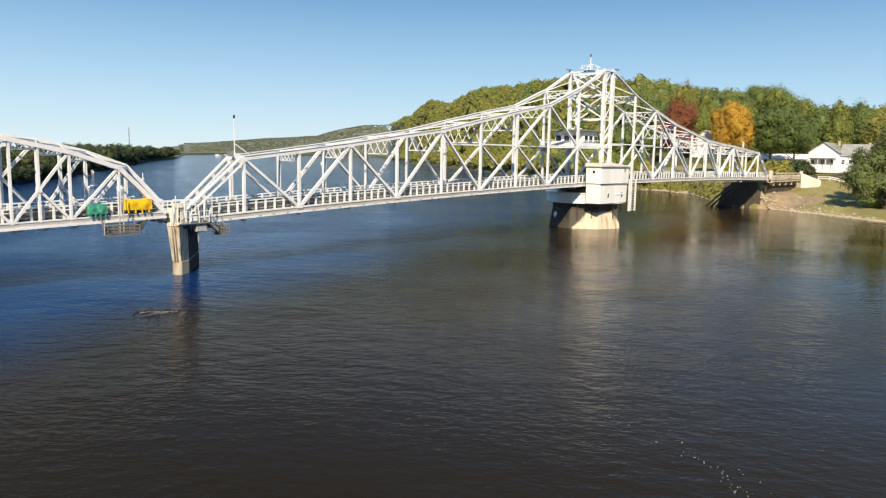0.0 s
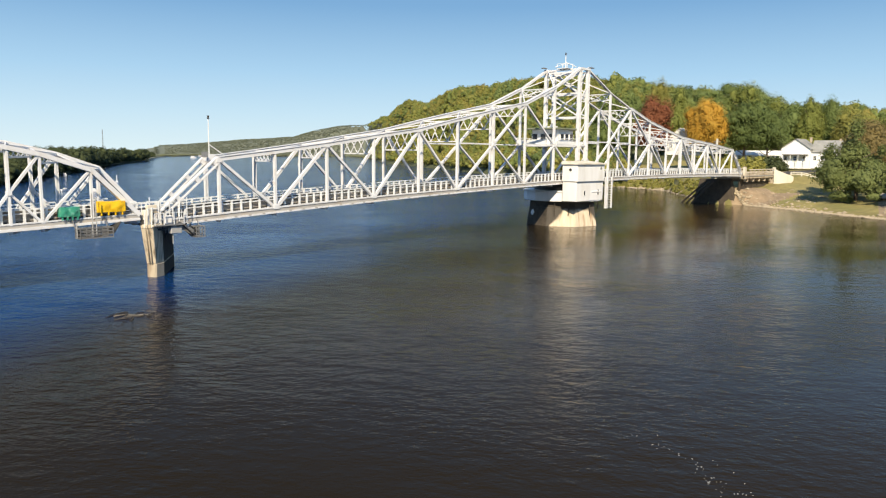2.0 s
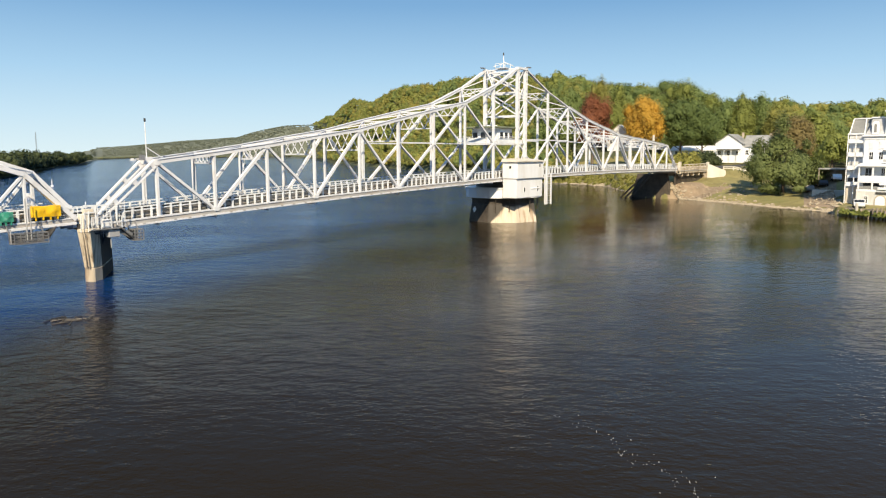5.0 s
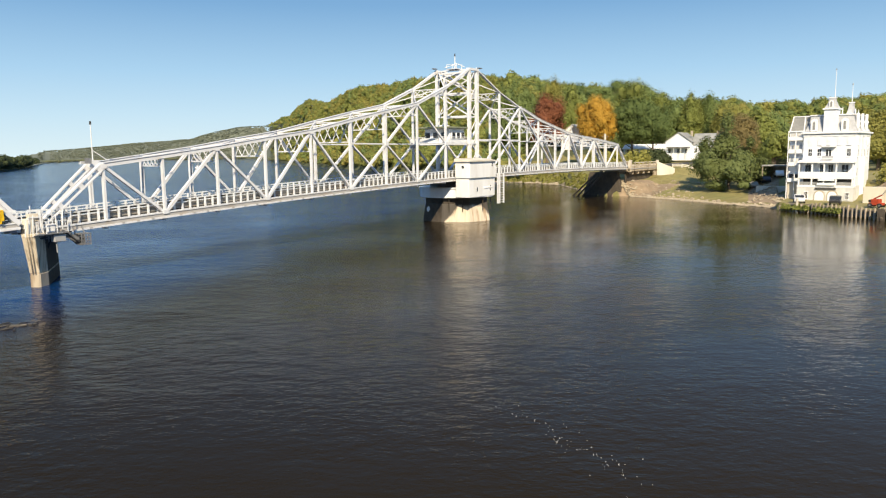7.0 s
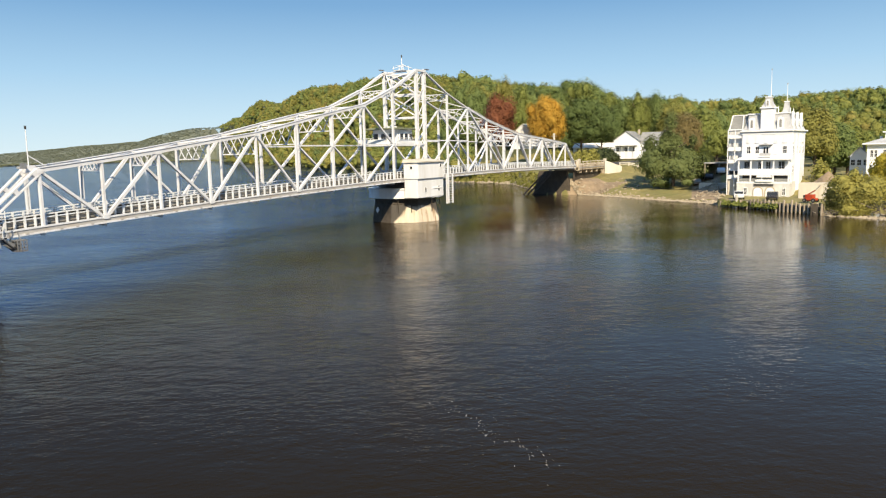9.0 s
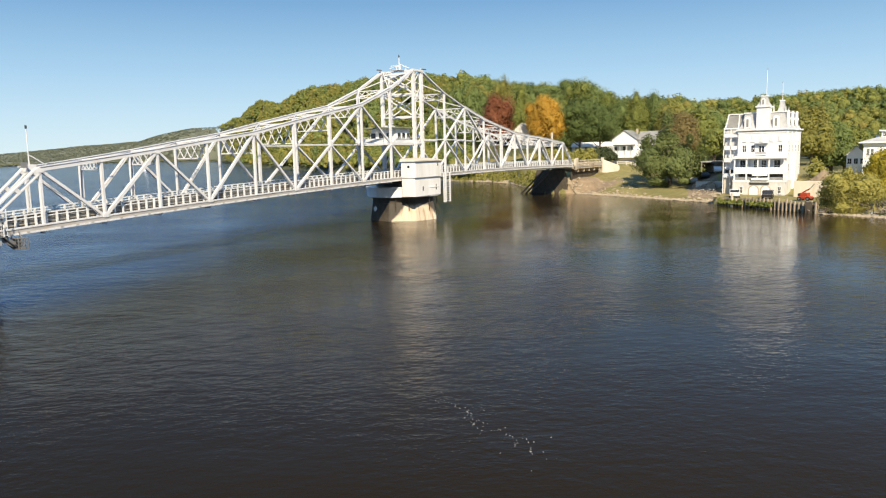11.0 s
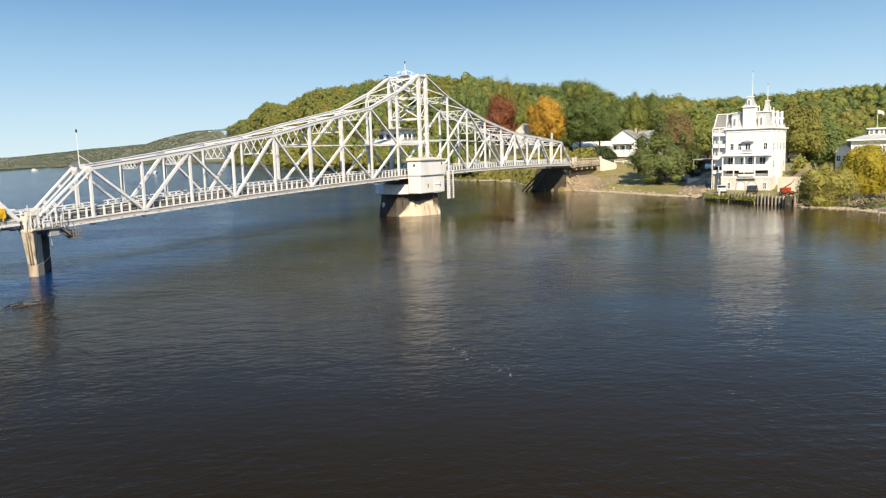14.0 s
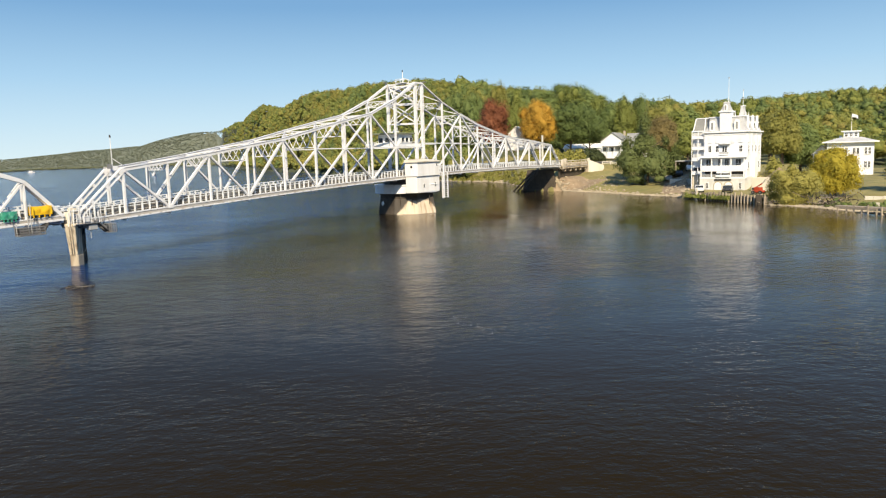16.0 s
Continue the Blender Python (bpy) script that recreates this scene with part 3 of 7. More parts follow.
def arm(span, X, U, y, far):
    """One arm of one truss, from its end (0) to the tower (10)."""
    N = X
    X = [x + sk(x) for x in X] if far else X
    lo = [(x, y, zc(n)) for x, n in zip(X, N)]
    hi = [None if u is None else (x, y, u) for x, u in zip(X, U)]
    for a in range(10):
        up, dn = Vector((0, 0, 0.06)), Vector((0, 0, -0.42))
        chord = part("lower_chord", one(beam, Vector(lo[a]) + up, Vector(lo[a + 1]) + up, 0.14, 0.34, (0, 1, 0)), M_STEEL, span)
        part("chord_web", one(beam, Vector(lo[a]) + dn * 0.42, Vector(lo[a + 1]) + dn * 0.42, 0.36, 0.2, (0, 1, 0)), M_CHORDWEB, chord, "grey web")
        part("flange", one(beam, Vector(lo[a]) + dn, Vector(lo[a + 1]) + dn, 0.15, 0.46, (0, 1, 0)), M_STEEL, chord)
        for k in (0.25, 0.5, 0.75):
            c = Vector(lo[a]).lerp(Vector(lo[a + 1]), k) + dn
            part("splice_plate", one(box, c.x - 0.14, c.x + 0.14, c.y - 0.25, c.y + 0.25, c.z - 0.02, c.z + 0.13), M_CHORDWEB, chord)
    twin_post(span, lo[0], hi[1], 0.62, 0.40, 0.13)
    for a in range(1, 10):
        slim = X[0] > 0 and a > 7
        bm = one(beam, hi[a], hi[a + 1], 0.17 if slim else 0.32, 0.42)
        if a < 9 and not slim:
            beam(bm, Vector(hi[a]) + Vector((0, 0, 0.22)), Vector(hi[a + 1]) + Vector((0, 0, 0.22)), 0.05, 0.56)
        part("top_chord", bm, M_STEEL, span)
    for a in range(1, 10):
        part("vertical", one(laced, lo[a], hi[a], 0.32, 0.3, 0.10, 0.45) if far or a in (9, 7) else one(beam, lo[a], hi[a], 0.22, 0.3), M_STEEL, span)

    def mid(a, b, c):
        t = (X[c] - X[a]) / (X[b] - X[a])
        return tuple(Vector(lo[a]).lerp(Vector(hi[b]), t))
    m7 = mid(6, 8, 7)
    t9 = (X[9] - X[8]) / (X[10] - X[8])
    m9 = tuple(Vector(hi[8]).lerp(Vector(lo[10]), t9))
    pairs = [(hi[1], lo[2], 0.25), (lo[2], hi[3], 0.29), (hi[3], lo[4], 0.24), (lo[4], hi[5], 0.28), (hi[5], lo[6], 0.25), (lo[6], m7, 0.27), (m7, hi[8], 0.27),
             (m7, lo[8], 0.20), (hi[8], m9, 0.24), (m9, lo[10], 0.24), (lo[8], m9, 0.24), (hi[9], hi[9], 0)]
    for p, q, w in pairs:
        if w:
            part("diagonal", one(laced, p, q, w, 0.32, 0.10, 0.5) if far else one(beam, p, q, w, 0.3), M_STEEL, span)
    level = m9[2]
    for p, q in (((X[6], y, m7[2]), m7), ((X[8], y, level), m9), (m9, (X[10], y, level))):
        part("strut", one(beam, p, q, 0.18, 0.18), M_STEEL, span)
    for a in (2, 4, 6, 8):
        part("gusset_plate", one(gusset, X[a], y, zc(X[a]) + 0.1, 0.62, 0.36), M_STEEL, span)
    for a in (1, 3, 5, 8):
        part("gusset_plate", one(gusset, X[a], y, U[a] - 0.08, 0.6, 0.38), M_STEEL, span)
    for m in (m7, m9):
        part("gusset_plate", one(gusset, *m, 0.5, 0.5), M_STEEL, span)
    return level


def lay_deck(span, xs, zf, per_panel):
    """Roadway slab, stringers, railings and guard rails, panel by panel."""
    for a, b in zip(xs, xs[1:]):
        part("deck_slab", one(beam, (a, W / 2, zf(a) + 0.11), (b, W / 2, zf(b) + 0.11), 0.22, W - 1.1, (0, 1, 0)), M_ASPHALT, span)
        for y in (0.85, 2.2, 3.8, W - 0.85):
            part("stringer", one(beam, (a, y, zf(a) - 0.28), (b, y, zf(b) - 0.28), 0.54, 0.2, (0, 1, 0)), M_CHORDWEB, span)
    for y, s in ((0.42, 1), (W - 0.42, -1)):
        me = None
        for a, b in zip(xs, xs[1:]):
            n = max(1, round(per_panel * (b - a) / 6.8))
            for k in range(n):
                x = a + (b - a) * (k + 0.5) / n
                if me is None:
                    ob = part("rail_post", one(box, -0.085, 0.085, y - 0.08, y + 0.08, -0.12, 1.06), M_RAIL, span)
                    me = ob.data
                else:
                    ob = new("rail_post", me)
                    ob.parent, ob.matrix_parent_inverse = span, span.matrix_basis.inverted()
                ob.location = (x, 0, zf(x))
            for h, w in ((1.08, 0.11), (0.80, 0.08)):
                part("hand_rail", one(beam, (a, y, zf(a) + h), (b, y, zf(b) + h), w, w), M_RAIL, span)
            bm = one(beam, (a, y + 0.3 * s, zf(a) + 0.62), (b, y + 0.3 * s, zf(b) + 0.62), 0.13, 0.09)
            beam(bm, (a, y + 0.3 * s, zf(a) + 0.44), (b, y + 0.3 * s, zf(b) + 0.44), 0.13, 0.09)
            beam(bm, (a, y + 0.33 * s, zf(a) + 0.53), (b, y + 0.33 * s, zf(b) + 0.53), 0.32, 0.03)
            part("guard_rail", bm, M_GUARD, span)
            part("kerb", one(beam, (a, y + 0.28 * s, zf(a) + 0.27), (b, y + 0.28 * s, zf(b) + 0.27), 0.1, 0.22), M_GUARD, span)


def build_swing_span():
    span = empty("swing_bridge", (0, W / 2, 5), "white painted steel truss swing bridge with tall central tower, closed", "bridge")
    for X, U in ((XL, UL), (XR, UR)):
        for y, far in ((0, False), (W, True)):
            level = arm(span, X, U, y, far)
        # bracing between the two trusses
        for a in range(1, 10):
            p, q = (X[a], 0.2, U[a] - 0.1), (X[a] + sk(X[a]), W - 0.2, U[a] - 0.1)
            dep = (0.55, 0.55, 0.8, 1.25, 1.7, 2.2, 2.5, 2.2, 1.5, 1.0)[a]
            part("sway_frame", one(lattice, p, q, dep, 5 if a < 3 else 4, 0.12), M_STEEL, span)
            b = a + 1
            if b < 11:
                bm = one(beam, (X[a], 0.2, U[a] + 0.05), (X[b] + sk(X[b]), W - 0.2, U[b] + 0.05), 0.14, 0.12, (0, 0, 1))
                beam(bm, (X[a] + sk(X[a]), W - 0.2, U[a] + 0.05), (X[b], 0.2, U[b] + 0.05), 0.14, 0.12, (0, 0, 1))
                part("lateral_brace", bm, M_STEEL, span)
        for a in range(0, 11):
            part("floor_beam", one(beam, (X[a], 0.1, zc(X[a]) - 0.38), (X[a] + sk(X[a]), W - 0.1, zc(X[a]) - 0.38), 0.3, 0.72, (0, 0, 1)), M_STEEL, span)
    # tower
    for y in (0, W):
        for x in (-1.0, 1.3):
            part("tower_post", one(laced, (x, y, zc(x) - 0.3), (x, y, 24.35), 0.56, 0.46, 0.13, 0.75), M_STEEL, span)
    for x in (-1.0, 1.3):
        for z in (12.8, 17.0, 20.6, 23.8):
            part("tower_strut", one(beam, (x, 0, z), (x, W, z), 0.26, 0.3, (1, 0, 0)), M_STEEL, span)
        for z0, z1 in ((17.2, 20.4), (20.8, 23.6)):
            bm = one(beam, (x, 0.2, z0), (x, W - 0.2, z1), 0.2, 0.12, (1, 0, 0))
            beam(bm, (x, 0.2, z1), (x, W - 0.2, z0), 0.2, 0.12, (1, 0, 0))
            part("tower_cross_brace", bm, M_STEEL, span)
    for y in (0, W):
        part("tower_cap", one(box, -1.3, 1.6, y - 0.27, y + 0.27, 24.1, 24.42), M_STEEL, span)
        for k in range(6):
            z = 9 + 2.6 * k
            part("tower_tie", one(beam, (-1.0, y, z), (1.3, y, z + 2.6), 0.12, 0.1), M_STEEL, span)
        part("strut", one(beam, (-1.0, y, 12.8), (1.3, y, 12.8), 0.2, 0.2), M_STEEL, span)
    lay_deck(span, sorted(XL + XR), zc, 7)
    return span


SPAN = build_swing_span()


# ---- fixed span ----
XF = [-70.5, -74.3, -78.0, -80.2, -82.1, -85.0, -88.4, -91.6, -94.8, -98.0, -101.2, -104.4]
UF = [None, 9.72, 10.9, 11.36, 11.75, 12.1, 12.3, 12.2, 11.85, 11.3, 10.3, None]


def zf(x):
    return 5.95 + 0.03 * (x + 71)


def build_fixed_span():
    span = empty("truss_bridge", (-88, W / 2, 5), "white painted steel camelback truss bridge span beside the swing span", "bridge")
    n = len(XF)
    for y, far in ((0, False), (W, True)):
        XX = [x + sk(x) for x in XF] if far else XF
        lo = [(x, y, zf(n)) for x, n in zip(XX, XF)]
        hi = [None if u is None else (x, y, u) for x, u in zip(XX, UF)]
        for a in range(n - 1):
            up, dn = Vector((0, 0, 0.1)), Vector((0, 0, -0.32))
            chord = part("lower_chord", one(beam, Vector(lo[a]) + up, Vector(lo[a + 1]) + up, 0.1, 0.3), M_STEEL, span)
            part("chord_web", one(beam, Vector(lo[a]) + dn * 0.3, Vector(lo[a + 1]) + dn * 0.3, 0.3, 0.2), M_CHORDWEB, chord, "grey web")
            part("flange", one(beam, Vector(lo[a]) + dn, Vector(lo[a + 1]) + dn, 0.2, 0.44), M_STEEL, chord)
        for p, q in ((lo[0], hi[1]), (hi[n - 2], lo[n - 1])):
            part("end_post", one(beam, p, q, 0.36, 0.42), M_STEEL, span)
        for a in range(1, n - 2):
            part("top_chord", one(beam, hi[a], hi[a + 1], 0.34, 0.46), M_STEEL, span)
        for a in range(1, n - 1):
            part("vertical", one(laced, lo[a], hi[a], 0.22, 0.3, 0.08, 0.4) if far else one(beam, lo[a], hi[a], 0.15, 0.31), M_STEEL, span)

        def cross(p, q, a):
            t = (XX[a] - p[0]) / (q[0] - p[0])
            return tuple(Vector(p).lerp(Vector(q), t))
        m3, m6, m8 = cross(hi[2], lo[4], 3), cross(hi[4], lo[6], 5), cross(lo[6], hi[8], 7)
        for m in (m3, m6, m8):
            part("gusset_plate", one(gusset, *m, 0.32, 0.32), M_STEEL, span)
        for p, q in ((hi[1], lo[2]), (hi[2], m3), (m3, lo[4]), (m3, lo[2]), (hi[4], m6), (m6, lo[6]), (m6, lo[4]), (lo[6], m8), (m8, hi[8]), (m8, lo[8]), (hi[8], lo[9]), (lo[9], hi[10])):
            part("diagonal", one(laced, p, q, 0.22, 0.26, 0.08, 0.4) if far else one(beam, p, q, 0.18, 0.26), M_STEEL, span)
    for a in range(1, n - 1):
        part("sway_frame", one(lattice, (XF[a], 0.2, UF[a] - 0.1), (XF[a] + sk(XF[a]), W - 0.2, UF[a] - 0.1), 0.6, 5), M_STEEL, span)
    for a in range(1, n - 2):
        bm = one(beam, (XF[a], 0.2, UF[a]), (XF[a + 1] + sk(XF[a + 1]), W - 0.2, UF[a + 1]), 0.12, 0.1, (0, 0, 1))
        beam(bm, (XF[a] + sk(XF[a]), W - 0.2, UF[a]), (XF[a + 1], 0.2, UF[a + 1]), 0.12, 0.1, (0, 0, 1))
        part("lateral_brace", bm, M_STEEL, span)
    for x in XF:
        part("floor_beam", one(beam, (x, 0.1, zf(x) - 0.36), (x + sk(x), W - 0.1, zf(x) - 0.36), 0.26, 0.68, (0, 0, 1)), M_STEEL, span)
    lay_deck(span, sorted(XF), zf, 8)


build_fixed_span()
# ---- trees ----
def ball():
    bm = bmesh.new()
    bmesh.ops.create_icosphere(bm, subdivisions=1, radius=1.0)
    v, t = np.array([v.co[:] for v in bm.verts]), np.array([[v.index for v in f.verts] for f in bm.faces])
    bm.free()
    return v, t


BALL_V, BALL_T = ball()


def crown_arrays(rng, n, rx, rz, lumps, leaf, cone=0.0, ragged=0.8, droop=0.0):
    """A lumpy crown of radius rx and half height rz about the origin: rough inner boughs, and n leaf sprays standing off them."""
    c = rng.normal(size=(lumps, 3))
    c /= np.linalg.norm(c, axis=1)[:, None]
    c *= rng.uniform(0.28, ragged, (lumps, 1))
    rad = rng.uniform(0.16, 0.38, lumps)
    c[:4], rad[:4] = np.array(((0, 0, 0.62), (0.1, -0.1, 0.2), (-0.3, 0.2, -0.3), (0.3, -0.2, -0.4))), np.array((0.36, 0.5, 0.5, 0.5)) * (0.7 if ragged > 0.9 else 1.0)
    pick = rng.choice(lumps, n, p=rad ** 2 / (rad ** 2).sum())
    d = rng.normal(size=(n, 3))
    d[:, 2] += 0.25
    d /= np.linalg.norm(d, axis=1)[:, None]
    p = c[pick] + d * (rad[pick] * rng.uniform(0.62, 1.22, n))[:, None]
    p[:, 2] -= droop * rng.exponential(0.5, n)
    core = np.concatenate([BALL_V * rng.uniform(0.40, 0.86, (len(BALL_V), 1)) * rad[k] + c[k] for k in range(lumps)])
    tri = np.concatenate([BALL_T + k * len(BALL_V) for k in range(lumps)])
    for a in (p, core):
        a[:, 2] = np.where(a[:, 2] < -0.6, -0.6 + (a[:, 2] + 0.6) * 0.4, a[:, 2])
        a[:, :2] *= (1 - cone * a[:, 2:3])
        a *= np.array((rx, rx, rz))
    body = p / np.array((rx, rx, rz))
    nrm = d * 0.55 + body * 0.6 + rng.normal(size=(n, 3)) * 0.30 + np.array((0, 0, 0.2))
    nrm /= np.linalg.norm(nrm, axis=1)[:, None]
    a = np.cross(nrm, rng.normal(size=(n, 3)))
    a /= np.linalg.norm(a, axis=1)[:, None]
    b = np.cross(nrm, a)
    s = leaf * rng.uniform(0.55, 1.25, (n, 1))
    a, b = a * s, b * s * 0.7
    return core, tri, np.stack([p - a, p - b * 0.9, p + a, p + b], 1)


def grade(me, tone, turned):
    """Writes how light and how far turned to autumn each leaf's tree is."""
    for name, values in (("tone", tone), ("turned", turned)):
        me.attributes.new(name, "FLOAT", "POINT").data.foreach_set("value", np.asarray(values, np.float32))


def crown_mesh(name, crowns, material):
    """One mesh of several crowns, each (core points, triangles, leaf quads, place)."""
    v, t, q, at = [], [], [], 0
    for core, tri, leaves, place in crowns:
        v.append(core + place)
        t.append(tri + at)
        at += len(core)
    for core, tri, leaves, place in crowns:
        v.append(leaves.reshape(-1, 3) + place)
    v, t = np.concatenate(v).astype(np.float32), np.concatenate(t)
    nq = (len(v) - at) // 4
    loops = np.concatenate([t.reshape(-1), np.arange(at, len(v))]).astype(np.int32)
    starts = np.concatenate([np.arange(0, len(t) * 3, 3), len(t) * 3 + np.arange(0, nq * 4, 4)]).astype(np.int32)
    me = bpy.data.meshes.new(name)
    me.vertices.add(len(v))
    me.vertices.foreach_set("co", v.reshape(-1))
    me.loops.add(len(loops))
    me.loops.foreach_set("vertex_index", loops)
    me.polygons.add(len(starts))
    me.polygons.foreach_set("loop_start", starts)
    me.update(calc_edges=True)
    shade = np.random.default_rng(len(v)).uniform(0.3, 0.7, len(crowns))
    who = np.concatenate([np.full(len(c[0]), i) for i, c in enumerate(crowns)] + [np.full(len(c[2]) * 4, i) for i, c in enumerate(crowns)])
    grade(me, shade[who] if len(crowns) > 1 else np.full(len(v), 0.5), np.full(len(v), 0.45))
    me.materials.append(material)
    return me


def tree(name, x, y, z, h, rx, material, label, n=5000, leaf=0.4, lumps=26, seed=1, trunk=0.25, category="tree", crown_from=0.2, cone=0.0, ragged=0.8, droop=0.0):
    """A broadleaf tree: tapered trunk, limbs, and a crown of separate leaf clumps."""
    rng = np.random.default_rng(seed)
    t = empty(name, (x, y, z), label, category)
    bm = bmesh.new()
    cz = z + h * (crown_from + (1 - crown_from) / 2)
    rz = h * (1 - crown_from) / 2
    tube(bm, (x, y, z - 0.3), (x + 0.1, y, z + h * 0.35), trunk, trunk * 0.75, 9)
    tube(bm, (x + 0.1, y, z + h * 0.35), (x, y + 0.1, z + h * 0.8), trunk * 0.75, trunk * 0.2, 8)
    for k in range(9):
        a = k * 2.4 + seed
        z0 = z + h * (0.22 + 0.055 * k)
        tube(bm, (x, y, z0), (x + math.cos(a) * rx * 0.7, y + math.sin(a) * rx * 0.7, z0 + h * 0.16), trunk * 0.38, trunk * 0.08, 6)
    part("trunk", bm, M_BARK, t)
    ob = new("crown", crown_mesh("crown", [(*crown_arrays(rng, n, rx, rz, lumps, leaf, cone, ragged, droop), np.array((x, y, cz)))], material))
    ob.parent, ob.matrix_parent_inverse = t, t.matrix_basis.inverted()
    return t


def lump_crown(rng, lumps, sprays, leaf):
    """A unit crown: overlapping rough boughs, and leaf sprays standing off them; triangles and quads apart."""
    c = rng.normal(size=(lumps, 3))
    c /= np.linalg.norm(c, axis=1)[:, None]
    c *= rng.uniform(0.35, 0.70, (lumps, 1))
    c[0] = (0, 0, 0.45)
    c[:, 2] = np.abs(c[:, 2]) * 1.25 - 0.15
    rad = rng.uniform(0.32, 0.50, lumps)
    v = np.concatenate([BALL_V * rng.uniform(0.50, 1.10, (len(BALL_V), 1)) * rad[k] * np.array((1, 1, 0.85)) + c[k] for k in range(lumps)])
    t = np.concatenate([BALL_T + k * len(BALL_V) for k in range(lumps)])
    pick = rng.integers(0, lumps, sprays)
    d = rng.normal(size=(sprays, 3)) + np.array((0, 0, 0.5))
    d /= np.linalg.norm(d, axis=1)[:, None]
    p = c[pick] + d * (rad[pick] * rng.uniform(0.84, 1.16, sprays))[:, None]
    nrm = d * 0.6 + p * 0.55 + rng.normal(size=(sprays, 3)) * 0.30
    nrm /= np.linalg.norm(nrm, axis=1)[:, None]
    a = np.cross(nrm, rng.normal(size=(sprays, 3)))
    a /= np.linalg.norm(a, axis=1)[:, None]
    b = np.cross(nrm, a)
    s = leaf * rng.uniform(0.5, 1.3, (sprays, 1))
    q = np.stack([p - a * s, p - b * s * 0.6, p + a * s], 1).reshape(-1, 3)
    return np.concatenate([v, q]), np.concatenate([t, len(v) + np.arange(sprays * 3).reshape(-1, 3)])


def woods(name, label, material, spots, seed, lumps=6, sprays=230, tall=0.47, lift=0.42):
    """Many far trees as one mass of boughs and leaf sprays over the hills; spots: x, y, z, height, radius."""
    rng = np.random.default_rng(seed)
    kinds = [lump_crown(rng, lumps, sprays, 0.13) for _ in range(9)]
    vs, ts, base, tones, turns = [], [], 0, [], []
    for i, (x, y, z, h, r) in enumerate(spots):
        a = rng.uniform(0, 6.28)
        tones.append(0.5 + 0.7 * noise.noise(Vector((x * 0.03, y * 0.03, seed))) + rng.uniform(-0.22, 0.22))
        turns.append(0.5 + 0.8 * noise.noise(Vector((x * 0.025, y * 0.025, seed + 50))) + rng.uniform(-0.25, 0.25))
        v, t = kinds[i % 9]
        ca, sa = math.cos(a), math.sin(a)
        v = np.stack([v[:, 0] * ca - v[:, 1] * sa, v[:, 0] * sa + v[:, 1] * ca, v[:, 2]], -1)
        vs.append(v * np.array((r, r, h * tall)) + np.array((x, y, z + h * lift)))
        ts.append(t + base)
        base += len(v)
    v, t = np.concatenate(vs).astype(np.float32), np.concatenate(ts).astype(np.int32)
    me = bpy.data.meshes.new(name)
    me.vertices.add(len(v))
    me.vertices.foreach_set("co", v.reshape(-1))
    me.loops.add(len(t) * 3)
    me.loops.foreach_set("vertex_index", t.reshape(-1))
    me.polygons.add(len(t))
    me.polygons.foreach_set("loop_start", np.arange(0, len(t) * 3, 3, dtype=np.int32))
    me.update(calc_edges=True)
    size = [len(v) for v in vs]
    grade(me, np.repeat(tones, size), np.repeat(turns, size))
    me.materials.append(material)
    return tagged(new(name, me), label, "woods", kind="stuff")


def scatter(rng, count, az0, az1, f0, f1, hmin, hmax, spread=(0.30, 0.42), inland=5):
    """Tree spots by azimuth about the hub, from the shore (0) to the ridge (1)."""
    s = []
    for _ in range(count):
        az = rng.uniform(az0, az1)
        rs, rd = np.interp(az, SHORE[:, 0], SHORE[:, 1]), np.interp(az, RIDGE[:, 0], RIDGE[:, 1])
        r0, r1 = rs + (rd - rs) * f0 + inland, max(rs + (rd - rs) * f1, rs + 20) + 8
        r = math.sqrt(rng.uniform(r0 * r0, r1 * r1))
        x, y = HUB[0] + r * math.sin(radians(az)), HUB[1] + r * math.cos(radians(az))
        h = rng.uniform(hmin, hmax)
        s.append((x, y, float(height(np.array(x), np.array(y))) - 0.5, h, h * rng.uniform(*spread)))
    return s


